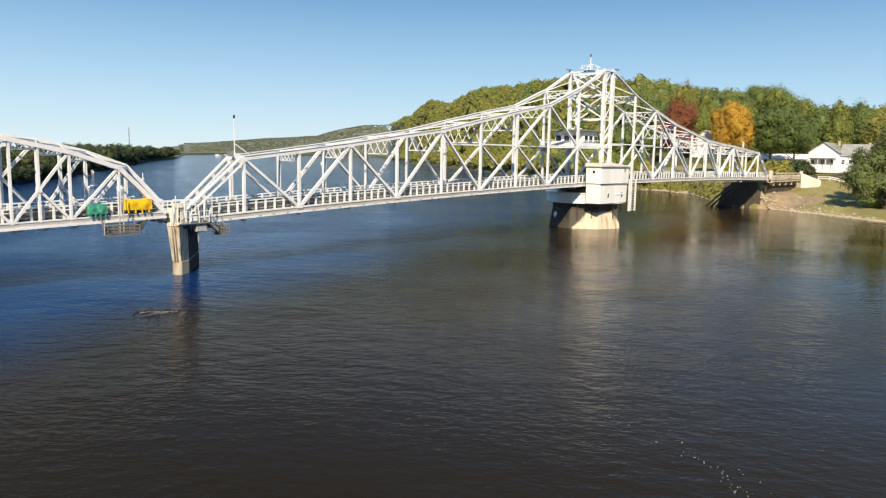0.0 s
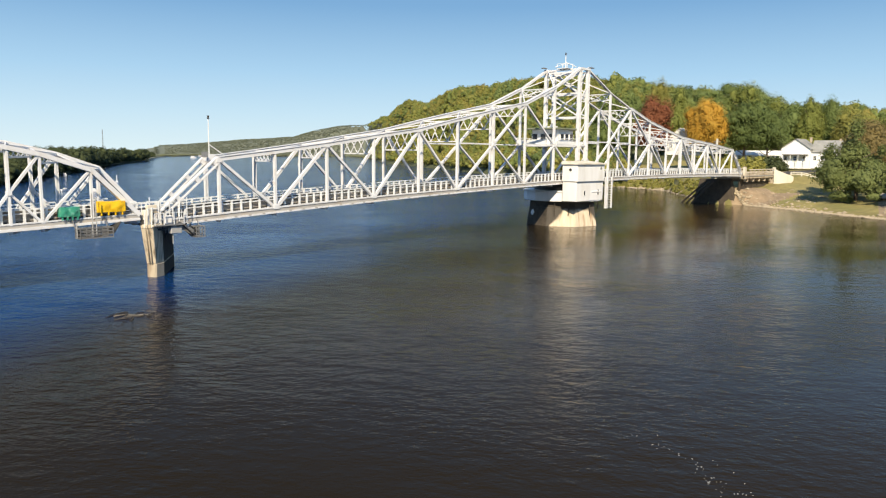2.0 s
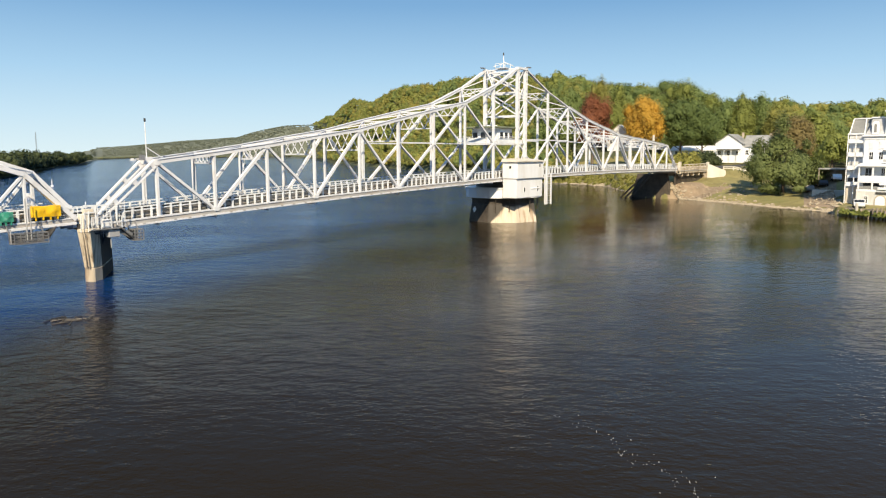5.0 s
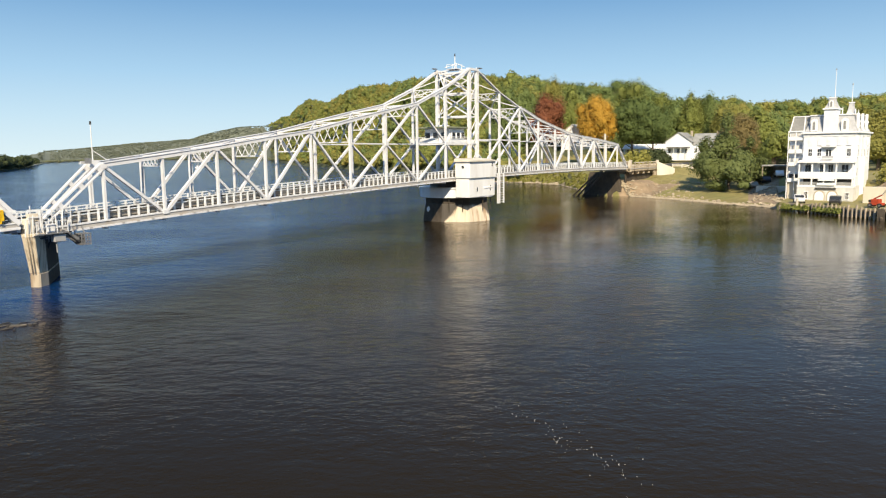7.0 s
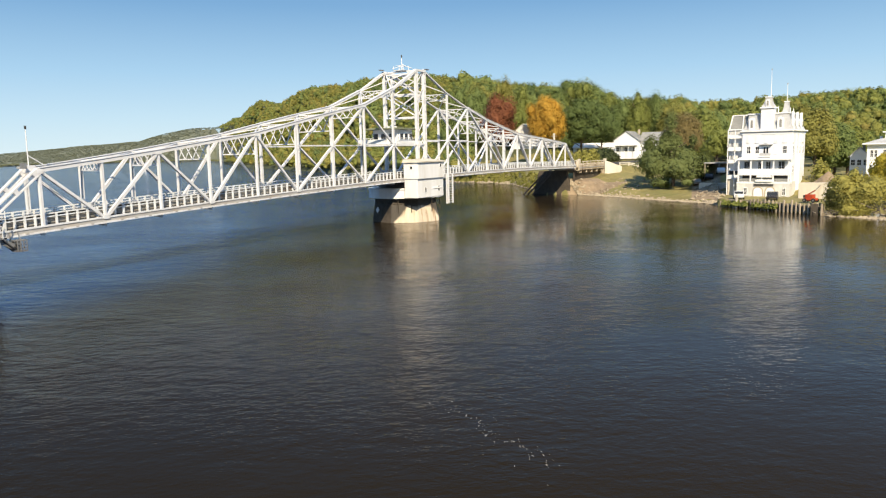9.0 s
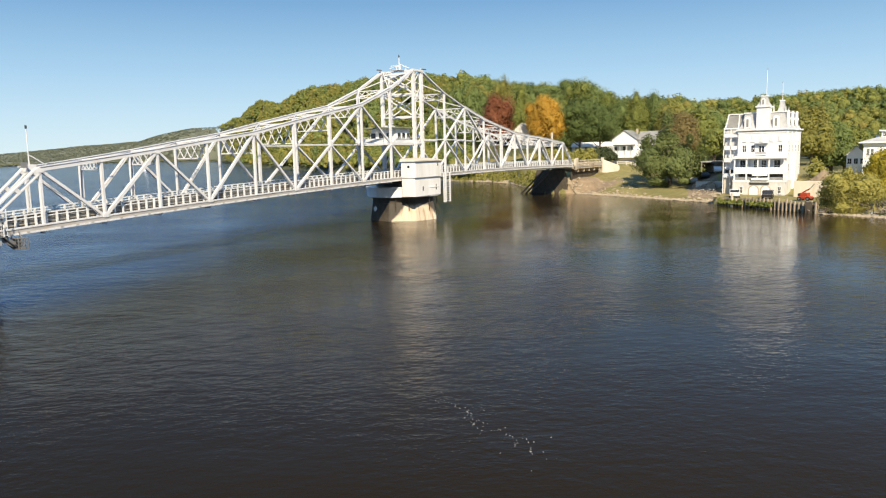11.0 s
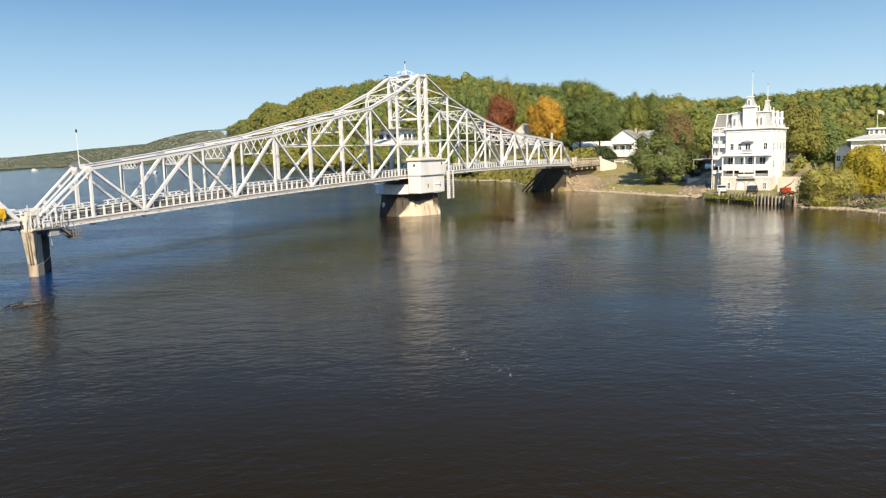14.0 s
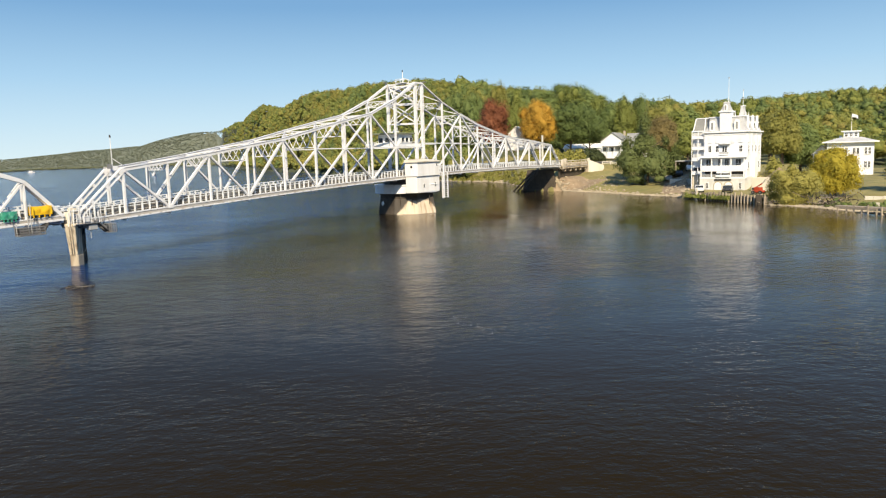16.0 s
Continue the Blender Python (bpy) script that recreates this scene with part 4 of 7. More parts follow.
def build_woods():
    rng = np.random.default_rng(5)
    groups = {k: [] for k in "gdkoyf"}
    far = {k: [] for k in "hp"}

    def deal(spots, mix, into=groups):
        for s in spots:
            into[mix[int(rng.integers(len(mix)))]].append(s)
    deal(scatter(rng, 1250, 43.5, 52, 0.0, 1.06, 8, 11.5, (0.38, 0.5)), "googdogoyg")      # hill above the far bank
    deal(scatter(rng, 1150, 50, 62, 0.0, 1.06, 8, 12, (0.36, 0.48)), "gdgogodd")
    deal(scatter(rng, 700, 61, 78, 0.56, 1.08, 11, 17), "dkdgdgokdgdgodgd")
    deal(scatter(rng, 1000, 76, 98, 0.36, 1.08, 10, 13, (0.40, 0.52)), "gdogdgdggodggdgogyd")
    deal(scatter(rng, 420, 43.2, 48.5, 0.3, 1.05, 9, 12, (0.42, 0.55)), "googdgog")
    deal(scatter(rng, 420, 43.6, 62, 0.86, 1.05, 7, 10, (0.5, 0.62)), "ggdgogod")   # close-grown ridge lines
    deal(scatter(rng, 260, 62, 98, 0.90, 1.06, 7, 10, (0.5, 0.6)), "gdgogodgoyg")
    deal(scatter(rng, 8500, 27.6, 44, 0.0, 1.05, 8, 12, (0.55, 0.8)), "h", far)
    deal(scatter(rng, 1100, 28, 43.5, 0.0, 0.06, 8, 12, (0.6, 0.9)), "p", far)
    deal(scatter(rng, 420, 8, 27.5, 0.0, 0.45, 10, 13, (0.38, 0.5)), "fff")
    deal(scatter(rng, 260, 8, 27.5, 0.0, 0.01, 8, 11, (0.4, 0.55)), "fff")
    deal(scatter(rng, 300, 10, 27.5, 0.0, -0.01, 6, 9, (0.5, 0.65), -1), "fff")
    deal(scatter(rng, 150, 22.5, 27.2, 0.0, 0.05, 12, 15, (0.4, 0.5)), "fff")
    for k, name, m, label in (("g", "green_woods", M_LEAF_GREEN, "green broadleaf woods covering the hills"), ("d", "deep_green_woods", M_LEAF_DEEP, "deep green woods covering the hills"),
                              ("k", "oak_woods", M_LEAF_OAK, "dark green oak woods behind the houses"), ("o", "olive_woods", M_LEAF_OLIVE, "olive early-autumn woods covering the hills"),
                              ("y", "yellow_woods", M_LEAF_YELLOW, "yellowing autumn woods on the hills"), ("f", "blue_green_woods", M_LEAF_FIR, "dark green woods along the west bank")):
        woods(name, label, m, groups[k], 11)
    for k, name, m, label in (("h", "grey_green_woods", M_LEAF_HAZE, "distant woods on the hills, greyed by haze put into their colour"), ("p", "pale_green_woods", M_LEAF_PALE, "distant pale green woods along the shore")):
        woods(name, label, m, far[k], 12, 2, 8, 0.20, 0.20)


build_woods()


def ground_z(x, y):
    return float(height(np.array(float(x)), np.array(float(y))))


def polar(az, r):
    return HUB[0] + r * math.sin(radians(az)), HUB[1] + r * math.cos(radians(az))
# ---- piers and bridge fittings ----
def build_rest_pier():
    pier = empty("rest_pier", (-70, 1, 0), "stained concrete bridge pier with a pointed nose standing in the river", "pier")
    s = Vector((0.60, 0.80))
    foot = [Vector((-69.15, 0.1)), Vector((-68.05, 0.75)), Vector((-68.05, 0.75)) + s * 5.6, Vector((-69.15, 0.1)) + s * 7.6, Vector((-69.6, 0.8)) + s * 5.6, Vector((-69.6, 0.8))]
    nose, w1 = foot[0], foot[5]
    top = [Vector((-69.75, -0.8)), Vector((-68.5, 0.0)), Vector((-68.5, 0.0)) + s * 6.2, Vector((-69.75, -0.8)) + s * 8.6, Vector((-70.4, 0.0)) + s * 6.2, Vector((-70.4, 0.0))]
    part("footing", bevel(one(prism, [c + (c - Vector((-67.6, 3.2))) * 0.04 for c in foot], -3, 1.75, 0.97), 0.10), M_CONCRETE, pier)
    bm = bmesh.new()
    rings = [[bm.verts.new((*(a.lerp(b, t)), z)) for a, b in zip(foot, top)] for t, z in ((0.0, 1.7), (0.3, 2.7), (0.65, 3.75), (1.0, 4.85))]
    for a, b in zip(rings, rings[1:]):
        for k in range(6):
            bm.faces.new((a[k], a[(k + 1) % 6], b[(k + 1) % 6], b[k]))
    bm.faces.new(rings[0][::-1])
    bm.faces.new(rings[-1])
    bmesh.ops.recalc_face_normals(bm, faces=bm.faces[:])
    part("shaft", bevel(bm, 0.05), M_PIERCREAM, pier)
    part("cap", bevel(one(prism, [c + (c - Vector((-67.6, 3.2))) * 0.01 for c in top], 4.82, 5.15), 0.04), M_PIERCREAM, pier)
    # flank turned from the sun: its shade painted on with near-black material
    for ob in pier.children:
        ob.data.materials.append(M_STONESHADE)
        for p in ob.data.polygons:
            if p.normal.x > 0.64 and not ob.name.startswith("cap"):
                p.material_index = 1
    for f in (0.35, 0.62):
        p = w1.lerp(nose, f) + Vector((-0.06, -0.06))
        part("drain_pipe", one(tube, (p.x - 0.05, p.y - 0.05, 1.7), (p.x - 0.6, p.y - 0.8, 4.8), 0.05), M_WOOD, pier)
    part("pedestal", bevel(one(box, -70.15, -69.5, -0.45, 0.35, 5.08, 6.35), 0.04), M_CONCRETE_LIGHT, pier)
    for y in (0, W):
        part("bearing", one(box, -70.4 + sk(-71) * y / W, -69.8 + sk(-71) * y / W, y - 0.1, y + 0.5, 5.08, 5.55), M_DARKSTEEL, pier)


build_rest_pier()


def build_far_pier():
    pier = empty("approach_pier", (-105, 3, 0), "concrete bridge pier under the west end of the truss", "pier")
    part("shaft", bevel(one(box, -105.6, -103.2, -1, 7.4, -3, 4.3), 0.08), M_CONCRETE, pier)


build_far_pier()


def build_end_machinery():
    """Latches, wedges and catwalks at the free end of the swing span."""
    g = empty("end_machinery", (-68.6, 0, 5), "grey steel end latch machinery with small catwalks under the span", "machinery")
    z = 5.2
    part("end_girder", one(box, -69.6, -69.25, 0.0, W, 5.0, 6.0), M_STEEL, g)
    part("wedge_box", bevel(one(box, -69.4, -68.2, -0.5, 0.3, 4.75, 5.2), 0.04), M_GREYSTEEL, g)
    part("motor", one(tube, (-68.9, -0.75, 5.0), (-67.8, -0.75, 5.0), 0.22), M_GREYSTEEL, g)
    part("shaft", one(tube, (-69.2, -0.3, 4.65), (-66.4, -0.3, 5.0), 0.08), M_DARKSTEEL, g)
    for k in range(5):
        part("bracket", one(beam, (-69.2 + 0.55 * k, -0.9, 5.1 - 0.02 * k), (-69.0 + 0.5 * k, 0.1, 4.6), 0.09, 0.09), M_GREYSTEEL, g)
    part("catwalk", one(box, -69.8, -67.2, -1.3, -0.4, 5.02, 5.1), M_GREYSTEEL, g)
    for x in (-69.8, -69.0, -68.1, -67.2):
        part("rail_post", one(box, x - 0.03, x + 0.03, -1.3, -1.24, 5.1, 6.1), M_RAIL, g)
    for h in (5.6, 6.1):
        part("rail", one(beam, (-69.8, -1.27, h), (-67.2, -1.27, h), 0.05, 0.05), M_RAIL, g)
    part("underframe", bevel(one(box, -69.2, -66.9, -0.3, 2.4, 4.55, 4.95), 0.04), M_GREYSTEEL, g)
    part("gear_box", bevel(one(box, -68.3, -67.3, -1.1, -0.5, 4.3, 4.95), 0.05), M_GALV, g)
    part("hanging_pipe", one(tube, (-68.0, -0.8, 3.4), (-68.0, -0.8, 4.6), 0.05), M_GALV, g)
    part("bracket_plate", one(beam, (-67.6, -0.9, 5.1), (-66.2, -0.9, 4.3), 0.5, 0.06), M_GREYSTEEL, g)
    for a, b in (((-69.95, 5.1), (-68.9, 5.1)), ((-69.95, 6.45), (-68.9, 6.45)), ((-69.95, 5.1), (-69.95, 6.45)), ((-68.9, 5.1), (-68.9, 6.45))):
        part("end_frame", one(beam, (a[0], -0.45, a[1]), (b[0], -0.45, b[1]), 0.12, 0.1), M_STEEL, g)
    part("end_panel_rib", one(beam, (-69.9, -0.53, 5.15), (-68.95, -0.53, 6.4), 0.08, 0.05), M_CHORDWEB, g)
    part("bearing_platform", bevel(one(box, -69.9, -69.0, -1.0, -0.5, 4.95, 5.15), 0.03), M_CREAM, g)
    for k in range(9):
        part("cable", one(tube, (-69.0 + 0.32 * k, -0.95, 5.0), (-68.7 + 0.28 * k, -0.4, 4.25 + 0.08 * (k % 4)), 0.035, 0.03, 6), M_GALV if k % 2 else M_DARKSTEEL, g)
    part("cabinet", bevel(one(box, -69.9, -69.1, -0.35, 0.05, 6.1, 6.75), 0.03), M_CREAM, g)
    part("gate_arm", one(beam, (-69.6, 0.4, 7.0), (-66.0, 0.4, 6.9), 0.1, 0.08), M_RAIL, g)
    for k in range(6):
        x = -70.5 + 0.62 * k
        part("conduit", one(tube, (x, -0.82, 4.9), (x + 0.1, -0.82, 6.3 + 0.35 * (k % 3)), 0.045, 0.045, 6), M_RAIL, g)
    part("latch_box", bevel(one(box, -68.7, -68.1, -0.95, -0.6, 5.15, 5.85), 0.03), M_STEEL, g)
    # guard rails round the latch pit
    for y in (-0.75, 0.25):
        for k in range(8 if y > 0 else 4):
            x = -71.6 + 0.72 * k if y > 0 else -69.0 + 0.8 * k
            part("guard_post", one(box, x - 0.03, x + 0.03, y - 0.03, y + 0.03, 5.5 if y > 0 else 5.1, 7.0 if k % 3 else 7.35), M_RAIL, g)
        for h in (6.15, 6.55, 6.95) if y > 0 else (6.6, 7.0):
            part("guard_rail", one(beam, (-71.6 if y > 0 else -69.0, y, h), (-66.55, y, h + 0.05), 0.05, 0.05), M_RAIL, g)
    for k, x in enumerate((-67.6, -66.9, -66.2)):
        part("knee_brace", one(beam, (x, 0.4 + 0.5 * k, 5.0), (-67.9 + 0.2 * k, 1.2 + 1.2 * k, 3.2 - 0.1 * k), 0.11, 0.11), M_DARKSTEEL, g)


build_end_machinery()


def work_platform(x0, x1, y0, y1, z0, z1, label):
    """A hung steel work basket: floor, posts, rails and hangers."""
    g = empty("work_platform", ((x0 + x1) / 2, y0, z0), label, "scaffold", "work platforms under the bridge")
    part("floor", one(box, x0, x1, y0, y1, z0, z0 + 0.1), M_GREYSTEEL, g)
    part("back_panel", one(box, x0 + 0.05, x1 - 0.05, y1 + 0.04, y1 + 0.07, z0 + 0.1, z1 - 0.05), M_DARKSTEEL, g, "dark back panel")
    n = 3
    for k in range(n + 1):
        x = x0 + (x1 - x0) * k / n
        for y in (y0, y1):
            part("post", one(box, x - 0.035, x + 0.035, y - 0.035, y + 0.035, z0, z1), M_GREYSTEEL, g)
    for y in (y0, y1):
        for f in (0.35, 0.68, 1.0):
            part("rail", one(beam, (x0, y, z0 + (z1 - z0) * f), (x1, y, z0 + (z1 - z0) * f), 0.07, 0.07), M_GREYSTEEL, g)
    for x in (x0, x1):
        part("end_rail", one(beam, (x, y0, z1), (x, y1, z1), 0.07, 0.07), M_GREYSTEEL, g)
        part("hanger", one(beam, (x, y1, z1), (x, y1 + 0.5, z1 + 0.7), 0.07, 0.07), M_GREYSTEEL, g)


work_platform(-75.9, -73.4, -1.5, -0.6, 4.45, 5.25, "grey steel work basket hung below the truss span")
WB = bpy.data.objects["work_platform"]
part("deck_plate", one(beam, (-73.4, -0.7, 4.6), (-72.5, 0.0, 5.35), 0.08, 1.2, (0, 1, 0)), M_DARKSTEEL, WB, "dark steel apron plate")
for x, top in ((-75.95, 5.6), (-74.75, 7.9), (-74.45, 7.6)):
    part("scaffold_pole", one(tube, (x, -1.0, 4.5), (x, -1.0, top), 0.045, 0.045, 6), M_GALV, WB)
work_platform(-66.15, -65.35, -1.4, -0.5, 3.85, 4.8, "small grey steel work basket hung below the swing span")
part("deck_plate", one(beam, (-66.2, -0.9, 4.0), (-67.2, -0.7, 5.0), 0.06, 1.0, (0, 1, 0)), M_DARKSTEEL, bpy.data.objects["work_platform.001"], "dark steel apron plate")


def tarp(name, x0, x1, z0, z1, material, label):
    """A sheet drawn tight over equipment on the railing, bulging between its ties."""
    bm = bmesh.new()
    nx, nz = 14, 7
    grid = []
    for face, y in ((0, -0.42), (1, 0.25)):
        rows = []
        for j in range(nz + 1):
            row = []
            for i in range(nx + 1):
                u, w = i / nx, j / nz
                b = 0.05 * math.sin(math.pi * u) * math.sin(math.pi * w) + 0.03 * math.sin(i * 0.8 + 0.6 * math.sin(j))
                row.append(bm.verts.new((x0 + (x1 - x0) * u, y - b if face == 0 else y + b, z0 + (z1 - z0) * w + 0.025 * math.sin(u * 9) * w)))
            rows.append(row)
        grid.append(rows)
    a, b = grid
    for j in range(nz):
        for i in range(nx):
            bm.faces.new((a[j][i], a[j][i + 1], a[j + 1][i + 1], a[j + 1][i]))
            bm.faces.new((b[j][i + 1], b[j][i], b[j + 1][i], b[j + 1][i + 1]))
    for i in range(nx):
        bm.faces.new((a[nz][i], a[nz][i + 1], b[nz][i + 1], b[nz][i]))
        bm.faces.new((a[0][i + 1], a[0][i], b[0][i], b[0][i + 1]))
    for j in range(nz):
        bm.faces.new((a[j + 1][0], b[j + 1][0], b[j][0], a[j][0]))
        bm.faces.new((a[j][nx], b[j][nx], b[j + 1][nx], a[j + 1][nx]))
    ob = tagged(part(name, bm, material), label, "tarp")
    for k in range(4):
        x = x0 + (x1 - x0) * (0.1 + 0.26 * k)
        part("leg", one(box, x - 0.05, x + 0.05, -0.40, -0.30, z0 - 0.25, z0 + 0.1), material, ob)


tarp("yellow_tarp", -73.95, -71.8, 6.35, 7.2, M_YELLOW, "bright yellow tarpaulin wrapped over equipment on the bridge rail")
tarp("green_tarp", -76.85, -75.4, 6.15, 6.87, M_GREEN, "dark green tarpaulin wrapped over equipment on the bridge rail")


def build_signal_mast():
    g = empty("signal_mast", (-61.9, 3.2, 10.7), "slim white signal mast with lamp on the portal", "mast")
    part("pole", one(tube, (-61.9, 3.2, 10.5), (-61.9, 3.2, 14.3), 0.06, 0.04), M_RAIL, g)
    part("lamp", one(tube, (-61.9, 3.2, 14.25), (-61.9, 3.2, 14.55), 0.10, 0.09), M_DARKSTEEL, g)
    part("brace", one(beam, (-61.9, 3.2, 11.9), (-60.3, 3.2, 10.9), 0.08, 0.08), M_RAIL, g)
    part("base", one(box, -62.3, -61.5, 2.8, 3.6, 10.35, 11.0), M_STEEL, g)
    part("panel", one(box, -63.1, -62.8, 1.9, 2.5, 10.7, 11.2), M_GREYSTEEL, g)
    part("floodlight", bevel(one(box, -62.6, -62.35, 3.7, 3.95, 10.7, 10.9), 0.02), M_GALV, g)


build_signal_mast()


def build_centre_pier():
    g = empty("centre_pier", (0.15, 3.2, 0), "stained stone pivot pier with white round top standing in the river", "pier")
    def ring(r, n=16, rot=11.25):
        return [(0.15 + r * math.cos(radians(rot + 360 / n * k)), 3.2 + r * math.sin(radians(rot + 360 / n * k))) for k in range(n)]
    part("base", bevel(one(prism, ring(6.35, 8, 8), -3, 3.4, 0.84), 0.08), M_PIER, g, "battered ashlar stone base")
    # the facet facing north-west takes the darker material
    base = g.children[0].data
    base.materials.append(M_STONESHADE)
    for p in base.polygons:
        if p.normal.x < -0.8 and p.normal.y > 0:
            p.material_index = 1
    part("collar", bevel(one(prism, ring(5.3, 8, 8), 3.38, 4.35, 1.0), 0.05), M_STONESHADE, g)
    part("drum", bevel(one(prism, ring(6.0), 4.33, 5.75), 0.05), M_WHITEWALL, g)
    part("drum_rim", bevel(one(prism, ring(6.15), 5.73, 5.95), 0.03), M_WHITEWALL, g)
    part("turntable", one(prism, ring(4.4), 5.93, 6.75), M_DARKSTEEL, g)
    for a in (200, 222, 262, 300):
        x, y = 0.15 + 5.45 * math.cos(radians(a)), 3.2 + 5.45 * math.sin(radians(a))
        part("drain_pipe", one(tube, (x, y, 2.2), (x, y, 4.5), 0.07), M_STONESHADE, g)
    # white diamond daymark
    bm = bmesh.new()
    c, n = Vector((-5.2, 4.7, 2.5)), Vector((-0.95, 0.25, 0.15)).normalized()
    s = n.cross(Vector((0, 0, 1))).normalized()
    u = s.cross(n)
    c = c + n * 0.45
    lo = [bm.verts.new(c + d) for d in (s * 0.42, u * 0.5, -s * 0.42, -u * 0.5)]
    hi = [bm.verts.new(v.co + n * 0.05) for v in lo]
    bm.faces.new(lo[::-1])
    bm.faces.new(hi)
    for k in range(4):
        bm.faces.new((lo[k], lo[(k + 1) % 4], hi[(k + 1) % 4], hi[k]))
    part("daymark", bm, M_WHITEWALL, g, "white diamond daymark board")


build_centre_pier()


def build_machinery_house():
    g = empty("machinery_house", (-2, -1.6, 5), "white painted machinery house with flat overhanging roof on the pier", "building")
    part("lower_wall", bevel(one(box, -5.6, 2.2, -2.75, -0.35, 4.5, 7.45), 0.03), M_WHITEWALL, g)
    part("upper_wall", bevel(one(box, -5.75, 2.05, -3.0, -0.35, 7.44, 9.95), 0.03), M_WHITEWALL, g)
    bm = bmesh.new()
    v = [bm.verts.new(c) for c in ((-6.0, -3.25, 9.93), (2.3, -3.25, 9.93), (2.3, -0.2, 9.93), (-6.0, -0.2, 9.93), (-6.0, -3.25, 10.08), (2.3, -3.25, 10.08), (2.1, -0.3, 10.45), (-5.8, -0.3, 10.45))]
    for f in ((3, 2, 1, 0), (4, 5, 6, 7), (0, 1, 5, 4), (1, 2, 6, 5), (2, 3, 7, 6), (3, 0, 4, 7)):
        bm.faces.new([v[i] for i in f])
    part("roof", bm, M_CONCRETE_LIGHT, g, "pale flat roof slab")
    for x, z0, z1, y in ((-3.3, 5.3, 6.1, -2.75), (0.7, 5.3, 6.2, -2.75), (0.9, 9.1, 9.7, -3.0)):
        w = part("window", one(box, x - 0.22, x + 0.22, y - 0.03, y + 0.05, z0, z1), M_TRIM, g)
        part("pane", one(box, x - 0.16, x + 0.16, y - 0.045, y, z0 + 0.06, z1 - 0.06), M_GLASS, w)
    w = part("window", one(box, -5.79, -5.7, -2.0, -1.5, 8.9, 9.4), M_TRIM, g)
    part("pane", one(box, -5.81, -5.75, -1.95, -1.55, 8.95, 9.35), M_GLASS, w)


build_machinery_house()


def build_cabin():
    g = empty("operator_cabin", (-3.3, 3.2, 12.7), "white bridge operator cabin with mossy roof high over the roadway", "building")
    part("floor", one(box, -9.2, 1.2, 0.3, W - 0.3, 12.5, 12.75), M_STEEL, g)
    part("wall", bevel(one(box, -5.6, -1.4, 0.7, W - 0.7, 12.74, 15.05), 0.03), M_WHITEWALL, g)
    bm = one(box, -6.9, -0.5, 0.1, W - 0.1, 15.04, 15.3)
    part("roof", bevel(bm, 0.04), M_ROOFGREEN, g, "weathered green flat roof")
    part("roof_hatch", bevel(one(box, -4.2, -3.0, 2.4, 3.8, 15.28, 15.6), 0.04), M_WHITEWALL, g)
    for y in (1.3, 2.8, 4.3):
        w = part("window", one(box, -5.68, -5.58, y - 0.1, y + 1.0, 13.55, 14.5), M_TRIM, g)
        part("pane", one(box, -5.70, -5.64, y, y + 0.9, 13.62, 14.43), M_GLASS, w)
    for x in (-5.0, -3.7, -2.4):
        w = part("window", one(box, x - 0.05, x + 0.95, 0.62, 0.72, 13.55, 14.5), M_TRIM, g)
        part("pane", one(box, x + 0.03, x + 0.87, 0.60, 0.66, 13.62, 14.43), M_GLASS, w)
    for x in (-9.1, -8.0, -6.9, -5.9):
        for y in (0.4, W - 0.4):
            part("rail_post", one(box, x - 0.05, x + 0.05, y - 0.05, y + 0.05, 12.74, 13.75), M_RAIL, g)
    for y in (0.4, W - 0.4):
        part("balcony_panel", one(box, -6.4, 0.8, y - 0.03, y + 0.03, 12.85, 13.35), M_RAIL, g)
        part("rail", one(beam, (-9.1, y, 13.75), (0.8, y, 13.75), 0.07, 0.07), M_RAIL, g)
    part("end_panel", one(box, -9.15, -9.08, 0.4, W - 0.4, 12.9, 13.5), M_RAIL, g)
    part("heat_pump", bevel(one(box, -0.9, -0.1, 0.6, 1.3, 12.75, 13.6), 0.03), M_GREYSTEEL, g)


build_cabin()


def build_tower_top():
    g = empty("aircraft_beacon", (0.1, 3.3, 24.3), "white beacon mast with vane on the tower top", "mast")
    part("platform", one(box, -1.0, 0.8, 2.3, 4.3, 24.45, 24.53), M_STEEL, g)
    part("beam", one(beam, (0.15, 0, 24.35), (0.15, W, 24.35), 0.2, 0.2, (0, 0, 1)), M_STEEL, g)
    for x in (-0.9, 0.7):
        for y in (2.4, 4.2):
            part("rail_post", one(box, x - 0.04, x + 0.04, y - 0.04, y + 0.04, 24.5, 25.2), M_RAIL, g)
        part("rail", one(beam, (x, 2.4, 25.2), (x, 4.2, 25.2), 0.06, 0.06), M_RAIL, g)
    part("mast", one(tube, (0.1, 3.3, 24.4), (0.1, 3.3, 26.6), 0.09, 0.06), M_RAIL, g)
    part("lamp", one(tube, (0.1, 3.3, 26.55), (0.1, 3.3, 26.95), 0.11, 0.09), M_DARKSTEEL, g)
    part("arm", one(beam, (0.1, 3.3, 25.5), (1.6, 2.3, 24.9), 0.08, 0.08), M_RAIL, g)
    part("arm", one(beam, (0.1, 3.3, 25.3), (-1.5, 4.2, 24.7), 0.08, 0.08), M_RAIL, g)
    for x, y in ((1.5, -0.4), (-2.3, 5.7)):
        part("floodlight", bevel(one(box, x, x + 0.95, y, y + 0.45, 24.5, 24.65), 0.03), M_GREYSTEEL, g)


build_tower_top()


